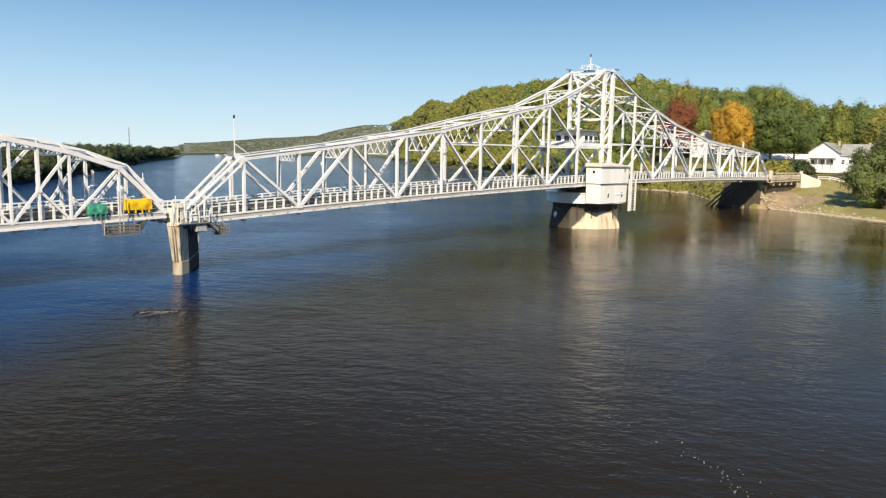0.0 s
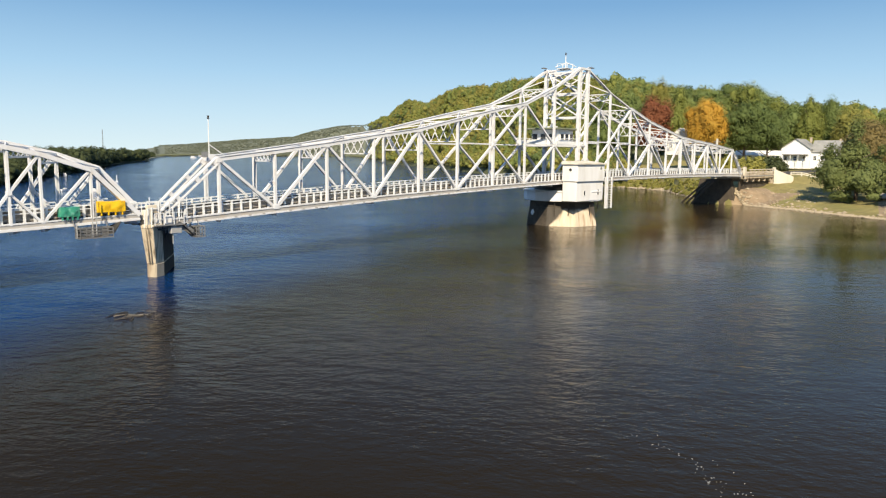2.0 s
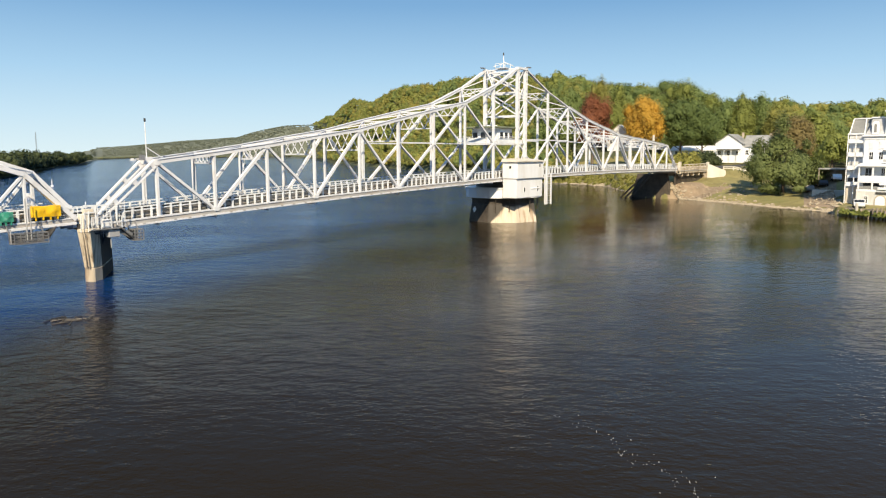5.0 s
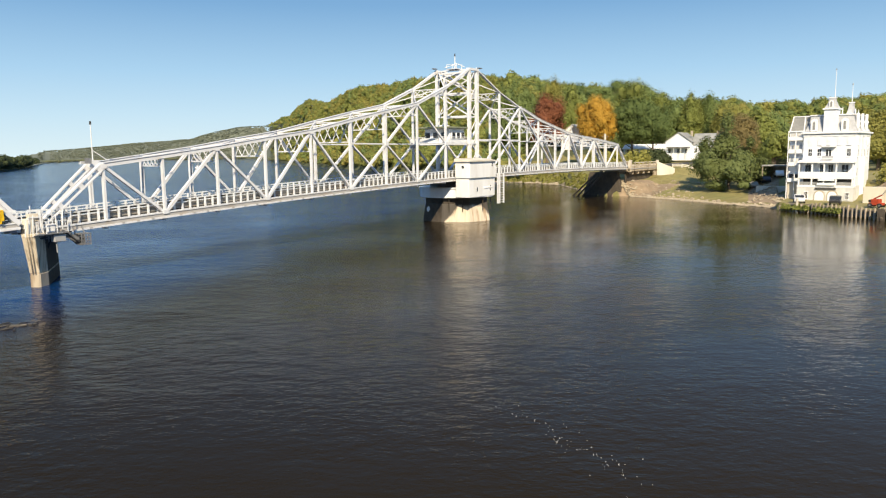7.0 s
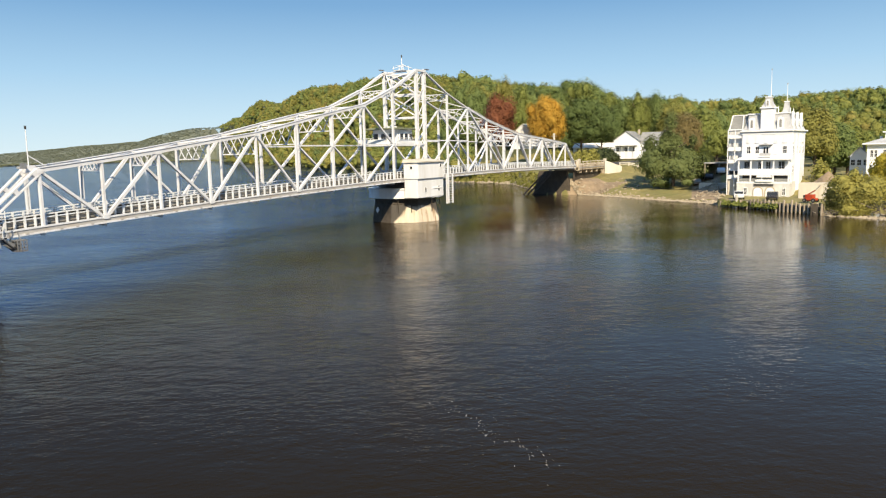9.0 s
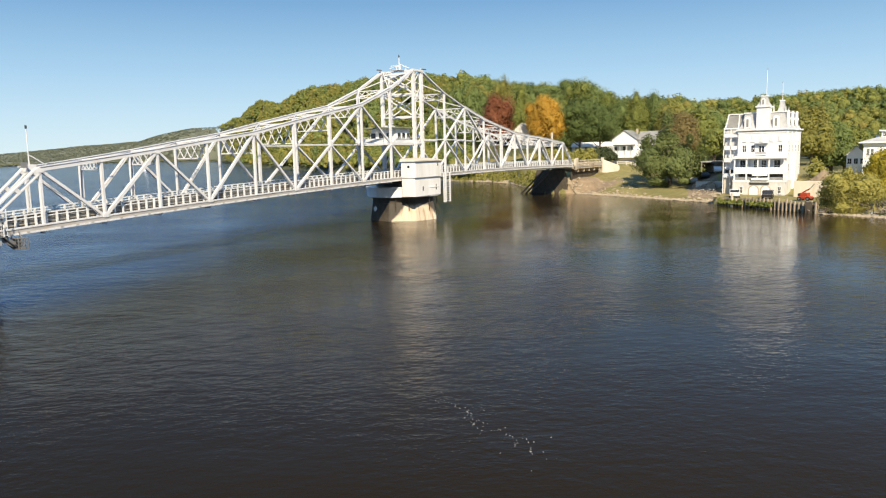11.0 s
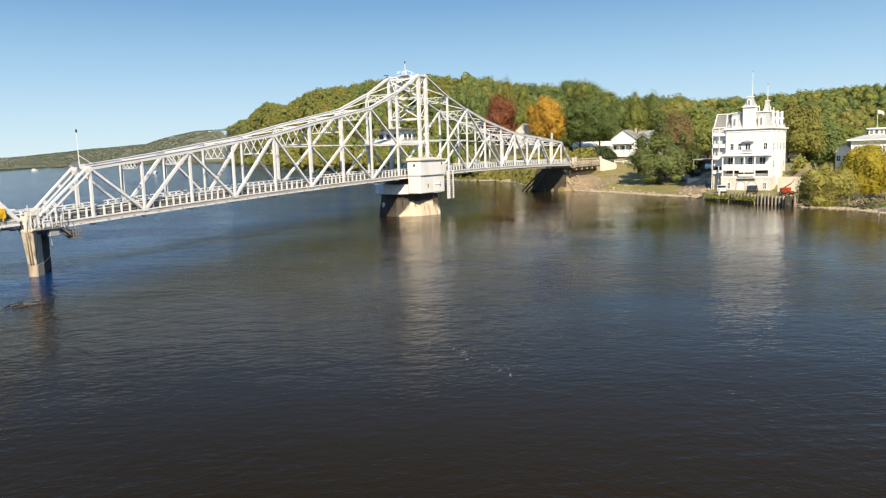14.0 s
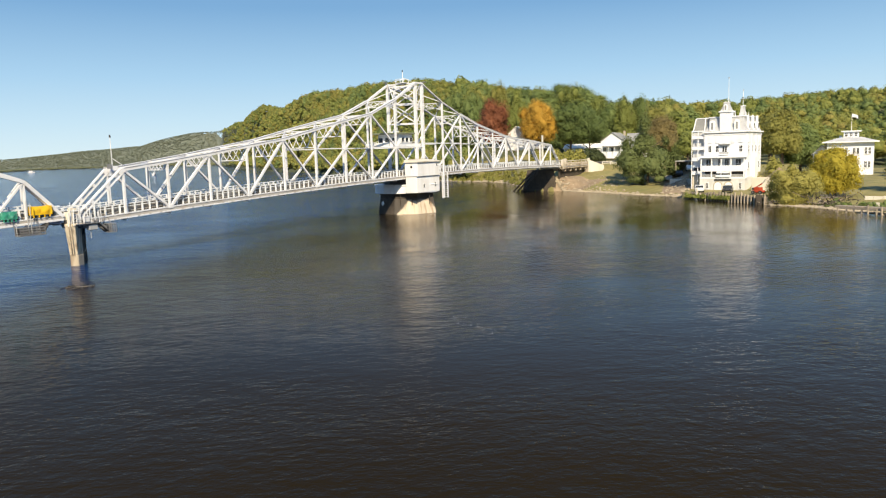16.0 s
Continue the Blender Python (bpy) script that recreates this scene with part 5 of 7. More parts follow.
def build_gauge():
    g = empty("clearance_gauge", (8, -0.6, 3), "white steel ladder board hanging from the swing span", "ladder")
    for x in (7.0, 7.6, 9.0):
        part("stile", one(box, x - 0.12, x + 0.12, -0.7, -0.5, 2.8, 7.9), M_STEEL, g)
    for k in range(12):
        part("rung", one(beam, (7.6, -0.6, 3.0 + 0.4 * k), (9.0, -0.6, 3.0 + 0.4 * k), 0.07, 0.07), M_STEEL, g)


build_gauge()


# ---- east approach ----
def build_approach():
    g = empty("abutment", (92, 3, 4), "pale concrete bridge abutment with sloping wing wall on the bank", "abutment")
    # the span's shade is painted into this pier's near-black colour
    part("end_pier", bevel(one(prism, [(69.4, -0.2), (71.6, -0.2), (71.6, 11.5), (69.4, 11.5)], -3, 6.3, 0.6), 0.06), M_STONESHADE, g, "end pier with the span's shade painted into its colour")
    for k in range(3):
        part("fender_timber", one(beam, (67.6, 11.4 + 1.3 * k, -1), (68.6, 5.6 + 0.9 * k, 5.6), 0.32, 0.32), M_STONESHADE, g)
    # added near-black sheet that stands in for shade under the slab
    part("under_wall", one(box, 71.7, 91.6, 0.6, 0.9, 0, 6.36), M_STONESHADE, g, "near-black panel standing in for the shade below the slab")
    part("backwall", bevel(one(box, 91.5, 93.0, -0.8, 7.4, 0, 6.9), 0.05), M_CONCRETE, g)
    part("deck_slab", bevel(one(box, 70.9, 93.0, -0.6, 7.0, 6.45, 7.15), 0.03), M_CONCRETE, g)
    part("roadway", one(box, 70.9, 93.0, 0.2, 6.2, 7.15, 7.2), M_ASPHALT, g)
    rng = random.Random(17)
    for y in (-0.6, 6.6):
        part("parapet", bevel(one(box, 71.2, 93.0, y + 0.08, y + 0.30, 7.14, 8.05), 0.03), M_CONCRETE, g, "broken brown parapet wall")
        for row, (z0, z1) in enumerate(((7.2, 7.55), (7.62, 7.98))):
            x = 72.0 + 0.6 * row
            while x < 90.5:
                l = rng.uniform(0.7, 2.0)
                if rng.random() < 0.72:
                    part("parapet_block", bevel(one(box, x, x + l, y + rng.uniform(-0.04, 0.03), y + 0.3, z0, z1 - rng.uniform(0, 0.12)), 0.03), M_CREAM if rng.random() < 0.7 else M_CONCRETE, g)
                x += l + rng.uniform(0.1, 0.5)
        part("parapet_rail", one(box, 74.5, 90.4, y - 0.02, y + 0.32, 8.38, 8.56), M_CREAM, g)
        for x in (75, 77.8, 80.6, 83.4, 86.2, 89.4):
            part("parapet_stub", one(box, x - 0.16, x + 0.16, y + 0.02, y + 0.28, 8.03, 8.40), M_CONCRETE, g)
        for x in (71.4, 92.2):
            part("parapet_post", bevel(one(box, x - 0.5, x + 0.5, y - 0.1, y + 0.45, 6.3, 8.9), 0.03), M_CREAM, g)
    part("edge_pipe", one(tube, (70.9, -0.68, 7.0), (91.5, -0.68, 7.0), 0.07), M_GALV, g)
    for x in (74, 78, 82, 86, 90):
        part("girder", one(box, x - 0.2, x + 0.2, -0.4, 6.8, 5.7, 6.36), M_CONCRETE, g)
    bm = bmesh.new()
    a, b = Vector((91.2, -0.75)), Vector((93.8, -4.6))
    nrm = Vector((-(b - a).y, (b - a).x)).normalized() * 0.5
    v = []
    for off in (Vector((0, 0)), nrm):
        for c, z0, z1 in ((a, 1.2, 8.5), (b, 5.6, 6.7)):
            v += [bm.verts.new((c.x + off.x, c.y + off.y, z0)), bm.verts.new((c.x + off.x, c.y + off.y, z1))]
    for f in ((0, 2, 3, 1), (4, 5, 7, 6), (0, 1, 5, 4), (2, 6, 7, 3), (1, 3, 7, 5), (0, 4, 6, 2)):
        bm.faces.new([v[i] for i in f])
    bmesh.ops.recalc_face_normals(bm, faces=bm.faces[:])
    part("wing_wall", bm, M_CONCRETE_LIGHT, g, "whitewashed sloping wing wall")


build_approach()


def ribbon(name, pts, width, material, label, category, lift=0.12):
    """A road laid on the ground along a line."""
    bm = bmesh.new()
    last = None
    for i in range(len(pts)):
        p = Vector(pts[i])
        d = (Vector(pts[min(i + 1, len(pts) - 1)]) - Vector(pts[max(i - 1, 0)])).normalized()
        s = Vector((-d.y, d.x)) * (width / 2)
        z = max(ground_z(*p), ground_z(*(p + s)), ground_z(*(p - s))) + lift
        row = [bm.verts.new((*(p + s), z - 0.8)), bm.verts.new((*(p + s), z)), bm.verts.new((*(p - s), z)), bm.verts.new((*(p - s), z - 0.8))]
        if last:
            for k in range(3):
                bm.faces.new((last[k], last[k + 1], row[k + 1], row[k]))
        last = row
    bmesh.ops.recalc_face_normals(bm, faces=bm.faces[:])
    return tagged(part(name, bm, material), label, category, kind="structure")


ribbon("road", [(93 + 6 * k, 3.2 + 0.02 * k * k) for k in range(22)], 7.5, M_ASPHALT, "grey asphalt road leaving the bridge", "road")
ribbon("side_road", [(112 - 0.9 * k, 2.0 - 4.2 * k) for k in range(12)], 6.0, M_ASPHALT, "grey asphalt side road along the bank", "road")


def rail_fence(pts, label):
    g = empty("guard_fence", (*pts[0], ground_z(*pts[0])), label, "fence")
    for a, b in zip(pts, pts[1:]):
        za, zb = ground_z(*a) + 0.95, ground_z(*b) + 0.95
        for h in (0, -0.4):
            part("rail", one(beam, (*a, za + h), (*b, zb + h), 0.18, 0.1), M_CONCRETE_LIGHT, g)
        part("post", one(box, a[0] - 0.12, a[0] + 0.12, a[1] - 0.12, a[1] + 0.12, za - 1.4, za + 0.1), M_CONCRETE_LIGHT, g)


rail_fence([(96.5 + 0.95 * k, -3.2 - 2.2 * k) for k in range(11)], "pale roadside guard rail on short posts above the bank")
# ---- opera house ----
def pane_window(g, x, y, z, w, h, facing=0, frame_m=None, pane_m=None, depth=0.08):
    """A framed window on a wall: facing 0 looks along -y, 1 along +x, 2 along -x, 3 along +y (the house's own axes)."""
    def bx(a, b, c, d, out):
        if facing == 0:
            return one(box, x + a, x + b, y - out, y + 0.04, z + c, z + d)
        if facing == 3:
            return one(box, x + a, x + b, y - 0.04, y + out, z + c, z + d)
        if facing == 1:
            return one(box, x - 0.04, x + out, y + a, y + b, z + c, z + d)
        return one(box, x - out, x + 0.04, y + a, y + b, z + c, z + d)
    f = part("window", bx(-w / 2 - 0.1, w / 2 + 0.1, -0.1, h + 0.12, depth), frame_m or M_TRIM, g)
    part("pane", bx(-w / 2, w / 2, 0, h, depth + 0.02), pane_m or M_GLASS, f)
    part("sill", bx(-w / 2 - 0.15, w / 2 + 0.15, -0.18, -0.08, depth + 0.08), M_TRIM, f)
    part("mullion", bx(-0.03, 0.03, 0, h, depth + 0.035), M_TRIM, f)
    part("transom", bx(-w / 2, w / 2, h / 2 - 0.03, h / 2 + 0.03, depth + 0.035), M_TRIM, f)


def frustum(bm, x0, x1, y0, y1, z0, z1, inset, curve=0.0, steps=1):
    """A mansard slope; curve bows it inward."""
    rings = []
    for k in range(steps + 1):
        t = k / steps
        i = inset * (t + curve * math.sin(math.pi * t))
        rings.append([bm.verts.new(c) for c in ((x0 + i, y0 + i, z0 + (z1 - z0) * t), (x1 - i, y0 + i, z0 + (z1 - z0) * t), (x1 - i, y1 - i, z0 + (z1 - z0) * t), (x0 + i, y1 - i, z0 + (z1 - z0) * t))])
    for a, b in zip(rings, rings[1:]):
        for k in range(4):
            bm.faces.new((a[k], a[(k + 1) % 4], b[(k + 1) % 4], b[k]))
    bm.faces.new(rings[0][::-1])
    bm.faces.new(rings[-1])


def arch_panel(bm, x, y, z, w, h, out):
    """A round-headed panel standing proud of the wall at y."""
    r = w / 2
    pts = [(x - r, z), (x + r, z)] + [(x + r * math.cos(a), z + h - r + r * math.sin(a)) for a in np.linspace(0, math.pi, 13)]
    f = [bm.verts.new((px, y - out, pz)) for px, pz in pts]
    b = [bm.verts.new((px, y + 0.05, pz)) for px, pz in pts]
    bm.faces.new(f)
    bm.faces.new(b[::-1])
    n = len(pts)
    for i in range(n):
        bm.faces.new((b[i], b[(i + 1) % n], f[(i + 1) % n], f[i]))
    bmesh.ops.recalc_face_normals(bm, faces=bm.faces[:])


def build_opera():
    """Own axes: x along the river front, y back from it, z up from the lot."""
    g = empty("opera_house", (0, 0, 0), "white Victorian clapboard opera house with mansard roof and balconies", "building")
    F, D = 9.3, 14.0
    part("basement_wall", bevel(one(box, -0.2, F + 0.1, 0.0, D, -1.0, 3.1), 0.03), M_STUCCO, g, "pale stuccoed basement storey")
    part("terrace", bevel(one(box, -0.5, F + 0.35, -1.6, 0.3, 2.75, 3.15), 0.03), M_TRIM, g)
    part("terrace_wall", one(box, -0.45, F + 0.3, -1.55, -1.2, -0.8, 2.78), M_STUCCO, g)
    part("main_wall", bevel(one(box, 0, F, 0, D, 3.08, 12.6), 0.02), M_CLAP, g)
    for k in range(30):
        z = 3.4 + 0.31 * k
        if 4.4 < z < 7.6:
            continue
        part("clapboard_course", one(box, -0.012, F + 0.012, -0.014, 0.05, z, z + 0.02), M_TRIM, g)
    # arched boat doors, basement windows
    for x in (3.7, 6.0):
        d = part("arch_surround", one(arch_panel, x, -1.55, -0.6, 2.05, 2.9, 0.06), M_CONCRETE, g)
        part("arched_door", one(arch_panel, x, -1.6, -0.6, 1.65, 2.65, 0.05), M_CLAP, d)
    for x in (1.3, 8.6):
        pane_window(g, x, -1.55, 0.7, 0.5, 1.2, pane_m=M_SHUTTER)
    part("sign_board", one(box, 2.9, 6.6, -1.72, -1.6, 2.35, 2.72), M_SHUTTER, g)
    # porch between terrace and balcony, its shade painted as a near-black back
    part("porch_back", one(box, 0.3, F - 0.3, -0.06, 0.03, 3.2, 4.35), M_SHUTTER, g)
    part("entrance_steps", bevel(one(box, 3.2, 6.4, -1.9, -0.9, 3.15, 3.55), 0.02), M_TRIM, g)
    part("awning", bevel(one(box, 3.4, 6.2, -2.0, -1.0, 3.95, 4.3), 0.03), M_TRIM, g)
    part("porch_rail", one(box, -0.4, F + 0.25, -1.6, -1.52, 3.2, 3.75), M_SLATE, g)
    # balcony: solid white front, columns, roof
    part("balcony_floor", one(box, -0.3, F + 0.2, -1.7, 0.05, 4.35, 4.6), M_TRIM, g)
    part("balcony_front", bevel(one(box, -0.3, F + 0.2, -1.72, -1.6, 4.58, 5.6), 0.02), M_CLAP, g)
    for x in (-0.15, 2.2, 4.35, 6.5, F + 0.05):
        part("column", one(box, x - 0.12, x + 0.12, -1.68, -1.46, 5.58, 7.3), M_TRIM, g)
        part("lower_column", one(box, x - 0.13, x + 0.13, -1.68, -1.44, 3.15, 4.36), M_TRIM, g)
    bm = bmesh.new()
    v = [bm.verts.new(c) for c in ((-0.5, -1.95, 7.25), (F + 0.4, -1.95, 7.25), (F + 0.4, 0, 7.25), (-0.5, 0, 7.25), (-0.5, -1.95, 7.42), (F + 0.4, -1.95, 7.42), (F + 0.4, 0, 7.75), (-0.5, 0, 7.75))]
    for f in ((3, 2, 1, 0), (4, 5, 6, 7), (0, 1, 5, 4), (1, 2, 6, 5), (2, 3, 7, 6), (3, 0, 4, 7)):
        bm.faces.new([v[i] for i in f])
    part("balcony_roof", bm, M_TRIM, g)
    for x, w in ((1.1, 1.0), (3.6, 0.6), (5.2, 0.8), (7.7, 1.1)):
        pane_window(g, x, 0.0, 4.9, w, 2.0, pane_m=M_SHUTTER)
    # upper windows
    for x in (1.35, 3.0, 6.5, 8.2):
        pane_window(g, x, 0.0, 8.5, 0.62, 1.25, pane_m=M_GLASS if x != 6.5 else M_TRIM)
    for x in (1.35, 3.0, 4.65, 6.5, 8.2):
        pane_window(g, x, 0.0, 10.6, 0.55, 1.1, pane_m=M_TRIM)
    d = part("balcony_door", one(box, 4.1, 5.2, -0.06, 0.03, 8.1, 9.9), M_TRIM, g)
    for x in (4.38, 4.92):
        part("pane", one(box, x - 0.18, x + 0.18, -0.09, 0, 8.3, 9.6), M_GLASS, d)
    part("small_balcony", one(box, 3.6, 5.7, -0.8, 0.02, 7.85, 8.02), M_TRIM, g)
    part("small_balcony_rail", one(box, 3.6, 5.7, -0.8, -0.74, 8.02, 8.5), M_ROOFLIGHT, g)
    bm = one(box, 3.4, 5.9, -0.85, 0.02, 10.05, 10.15)
    part("small_canopy", bm, M_SLATE, g)
    # right flank windows
    for k in range(4):
        for z in (4.9, 8.4, 10.6):
            pane_window(g, F, 2.0 + 3.2 * k, z, 0.7, 1.3, facing=1, pane_m=M_TRIM if z > 9 else M_GLASS)
    for k in range(3):
        part("flank_pilaster", one(box, F, F + 0.14, 0.4 + 4.2 * k, 0.8 + 4.2 * k, 3.1, 12.4), M_TRIM, g)
    part("flank_bay", bevel(one(box, F, F + 0.7, 5.4, 8.6, -0.6, 7.3), 0.03), M_CLAP, g)
    # cornice
    part("frieze", one(box, -0.08, F + 0.08, -0.10, D + 0.08, 12.05, 12.4), M_TRIM, g)
    part("cornice", bevel(one(box, -0.42, F + 0.42, -0.45, D + 0.4, 12.55, 12.85), 0.04), M_TRIM, g)
    for k in range(24):
        x = -0.2 + k * (F + 0.4) / 23
        part("bracket", one(box, x - 0.05, x + 0.05, -0.22, -0.02, 12.42, 12.56), M_TRIM, g)
    # mansard and dormers
    part("mansard", one(frustum, 0, F, 0, D, 12.84, 15.85, 0.95, 0.18, 5), M_ROOFLIGHT, g, "pale slate mansard roof")
    part("roof_curb", bevel(one(box, 0.75, F - 0.75, 0.75, D - 0.75, 15.83, 16.05), 0.03), M_TRIM, g)
    for x in (1.75, 7.2):
        d = part("dormer", one(arch_panel, x, 0.3, 13.0, 1.2, 2.3, 0.35), M_TRIM, g)
        part("dormer_pane", one(arch_panel, x, -0.04, 13.3, 0.42, 1.5, 0.05), M_SLATE, d)
        part("dormer_cheek", one(box, x - 0.58, x + 0.58, 0.3, 1.2, 13.0, 14.7), M_ROOFLIGHT, d)
    for y in (3.0, 7.0, 11.0):
        d = part("dormer", one(box, F - 0.75, F - 0.05, y - 0.5, y + 0.5, 13.0, 14.9), M_TRIM, g)
        part("dormer_pane", one(box, F - 0.08, F - 0.02, y - 0.25, y + 0.25, 13.4, 14.5), M_GLASS, d)
    # front tower
    part("tower_wall", bevel(one(box, 3.45, 5.85, -0.12, 2.3, 12.84, 16.9), 0.02), M_CLAP, g)
    part("tower_cornice", bevel(one(box, 3.2, 6.1, -0.37, 2.55, 16.88, 17.12), 0.03), M_TRIM, g)
    part("tower_mansard", one(frustum, 3.4, 5.9, -0.17, 2.35, 17.1, 18.95, 0.72, 0.2, 5), M_ROOFLIGHT, g)
    part("tower_curb", bevel(one(box, 4.0, 5.3, 0.45, 1.75, 18.93, 19.1), 0.02), M_TRIM, g)
    d = part("tower_dormer", one(arch_panel, 4.65, 0.2, 17.25, 0.75, 1.3, 0.3), M_TRIM, g)
    part("dormer_pane", one(arch_panel, 4.65, -0.09, 17.4, 0.36, 0.95, 0.04), M_SLATE, d)
    part("second_turret", one(frustum, 6.6, 8.2, 3.4, 5.0, 16.0, 18.1, 0.42, 0.2, 4), M_ROOFLIGHT, g)
    part("turret_cap", bevel(one(box, 6.9, 7.9, 3.7, 4.7, 18.08, 18.25), 0.02), M_TRIM, g)
    for x, y, z0, z1 in ((5.0, 1.1, 19.0, 24.0), (7.4, 4.2, 18.2, 21.4)):
        f = part("flagpole", one(tube, (x, y, z0), (x, y, z1), 0.06, 0.035), M_TRIM, g)
        part("ball", one(tube, (x, y, z1), (x, y, z1 + 0.25), 0.12, 0.08), M_GREYSTEEL, f)
    for x, y, z in ((6.35, 1.6, 17.3), (8.3, 3.2, 17.0), (8.5, 4.9, 16.9)):
        part("finial", one(tube, (x, y, 15.9), (x, y, z), 0.12, 0.05), M_TRIM, g)
    for y in (2.2, 6.4, 10.6):
        part("chimney", bevel(one(box, F - 0.55, F - 0.1, y, y + 0.45, 13.5, 16.2), 0.04), M_TRIM, g)
    # side wing with stacked galleries
    part("wing_wall", bevel(one(box, -2.9, 0.05, 1.2, D - 0.5, -1.0, 13.1), 0.02), M_CLAP, g)
    part("wing_mansard", one(frustum, -2.9, 1.4, 1.2, D - 0.5, 13.1, 15.9, 0.6, 0.05, 2), M_SLATE, g, "dark grey slate mansard")
    for a, b in (((-2.9, 1.2, 13.2), (-2.4, 1.7, 15.85)), ((-0.3, 1.2, 13.2), (-0.25, 1.7, 15.85)), ((-2.4, 1.7, 15.85), (0.6, 1.7, 15.85))):
        part("edge_board", one(beam, a, b, 0.2, 0.16), M_TRIM, g)
    part("wing_cornice", bevel(one(box, -3.2, 0.1, 0.9, D - 0.3, 12.95, 13.2), 0.03), M_TRIM, g)
    for z in (3.6, 6.6, 9.0, 11.4):
        part("gallery_floor", one(box, -3.0, -0.02, 0.2, 1.22, z, z + 0.15), M_TRIM, g)
        part("gallery_rail", one(box, -3.0, -0.02, 0.2, 0.26, z + 0.15, z + 0.75), M_TRIM, g)
        part("gallery_shade", one(box, -2.7, -0.2, 1.14, 1.21, z + 0.8, z + 1.5), M_STUCCO if z > 4 else M_SHUTTER, g)
    for x in (-2.9, -1.5, -0.1):
        part("gallery_post", one(box, x - 0.08, x + 0.08, 0.2, 0.36, -0.5, 13.0), M_TRIM, g)
    part("wing_base", one(box, -2.8, 0.0, 0.6, 1.7, -1.0, 3.5), M_CREAM, g)
    u, v = Vector((-0.105, -0.9945, 0)), Vector((0.9945, -0.105, 0))
    u, v = u * 0.94, v * 0.92
    g.matrix_basis = Matrix(((u.x, v.x, 0, 52.3), (u.y, v.y, 0, -40.55), (0, 0, 1, 1.5), (0, 0, 0, 1)))


build_opera()


# ---- other houses ----
def gable_house(x0, x1, y0, y1, z0, eave, ridge, along, label, wall=None, roof=None, windows=3, porch=False):
    """A gabled house; along: 'x' or 'y', the way the ridge runs."""
    g = empty("house", ((x0 + x1) / 2, (y0 + y1) / 2, z0), label, "house")
    wall, roof = wall or M_CLAP, roof or M_SLATE
    bm = one(box, x0, x1, y0, y1, z0 - 1.5, eave)
    if along == "x":
        c = (y0 + y1) / 2
        for x in (x0, x1 - 0.2):
            t = [[bm.verts.new((xx, yy, zz)) for yy, zz in ((y0, eave), (y1, eave), (c, ridge))] for xx in (x, x + 0.2)]
            bm.faces.new(t[0][::-1]), bm.faces.new(t[1])
            for k in range(3):
                bm.faces.new((t[0][k], t[0][(k + 1) % 3], t[1][(k + 1) % 3], t[1][k]))
    else:
        c = (x0 + x1) / 2
        for y in (y0, y1 - 0.2):
            t = [[bm.verts.new((xx, yy, zz)) for xx, zz in ((x0, eave), (x1, eave), (c, ridge))] for yy in (y, y + 0.2)]
            bm.faces.new(t[0]), bm.faces.new(t[1][::-1])
            for k in range(3):
                bm.faces.new((t[0][(k + 1) % 3], t[0][k], t[1][k], t[1][(k + 1) % 3]))
    part("wall", bm, wall, g)
    for s in (-1, 1):
        if along == "x":
            e = y0 - 0.45 if s < 0 else y1 + 0.45
            d = (ridge - eave) / ((y1 - y0) / 2) * 0.45
            q = [(x0 - 0.4, e, eave - d), (x1 + 0.4, e, eave - d), (x1 + 0.4, c, ridge + 0.12), (x0 - 0.4, c, ridge + 0.12)]
        else:
            e = x0 - 0.45 if s < 0 else x1 + 0.45
            d = (ridge - eave) / ((x1 - x0) / 2) * 0.45
            q = [(e, y0 - 0.4, eave - d), (e, y1 + 0.4, eave - d), (c, y1 + 0.4, ridge + 0.12), (c, y0 - 0.4, ridge + 0.12)]
        bm = bmesh.new()
        lo = [bm.verts.new((a, b, z)) for a, b, z in q]
        hi = [bm.verts.new((a, b, z + 0.16)) for a, b, z in q]
        bm.faces.new(lo), bm.faces.new(hi)
        for k in range(4):
            bm.faces.new((lo[k], lo[(k + 1) % 4], hi[(k + 1) % 4], hi[k]))
        bmesh.ops.recalc_face_normals(bm, faces=bm.faces[:])
        part("roof_slope", bm, roof, g)
    for k in range(windows):
        y = y0 + (y1 - y0) * (k + 0.5) / windows
        pane_window(g, x0, y, z0 + 1.2, 0.9, 1.4, facing=2)
    for k in range(2):
        pane_window(g, x0 + (x1 - x0) * (k + 0.5) / 2, y0, z0 + 1.2, 0.9, 1.4, facing=0)
    if porch:
        part("porch_roof", one(box, x0 - 2.0, x0, y0 + 0.5, y1 - 1.0, z0 + 3.0, z0 + 3.25), M_SHUTTER, g)
        for k in range(4):
            y = y0 + 0.7 + (y1 - y0 - 1.9) * k / 3
            part("porch_post", one(box, x0 - 1.95, x0 - 1.8, y - 0.07, y + 0.07, z0 - 0.5, z0 + 3.0), M_TRIM, g)
    part("chimney", bevel(one(box, (x0 + x1) / 2 - 0.4, (x0 + x1) / 2 + 0.4, y0 + 1.0, y0 + 1.7, ridge - 1.0, ridge + 0.8), 0.03), M_CONCRETE, g)
    return g


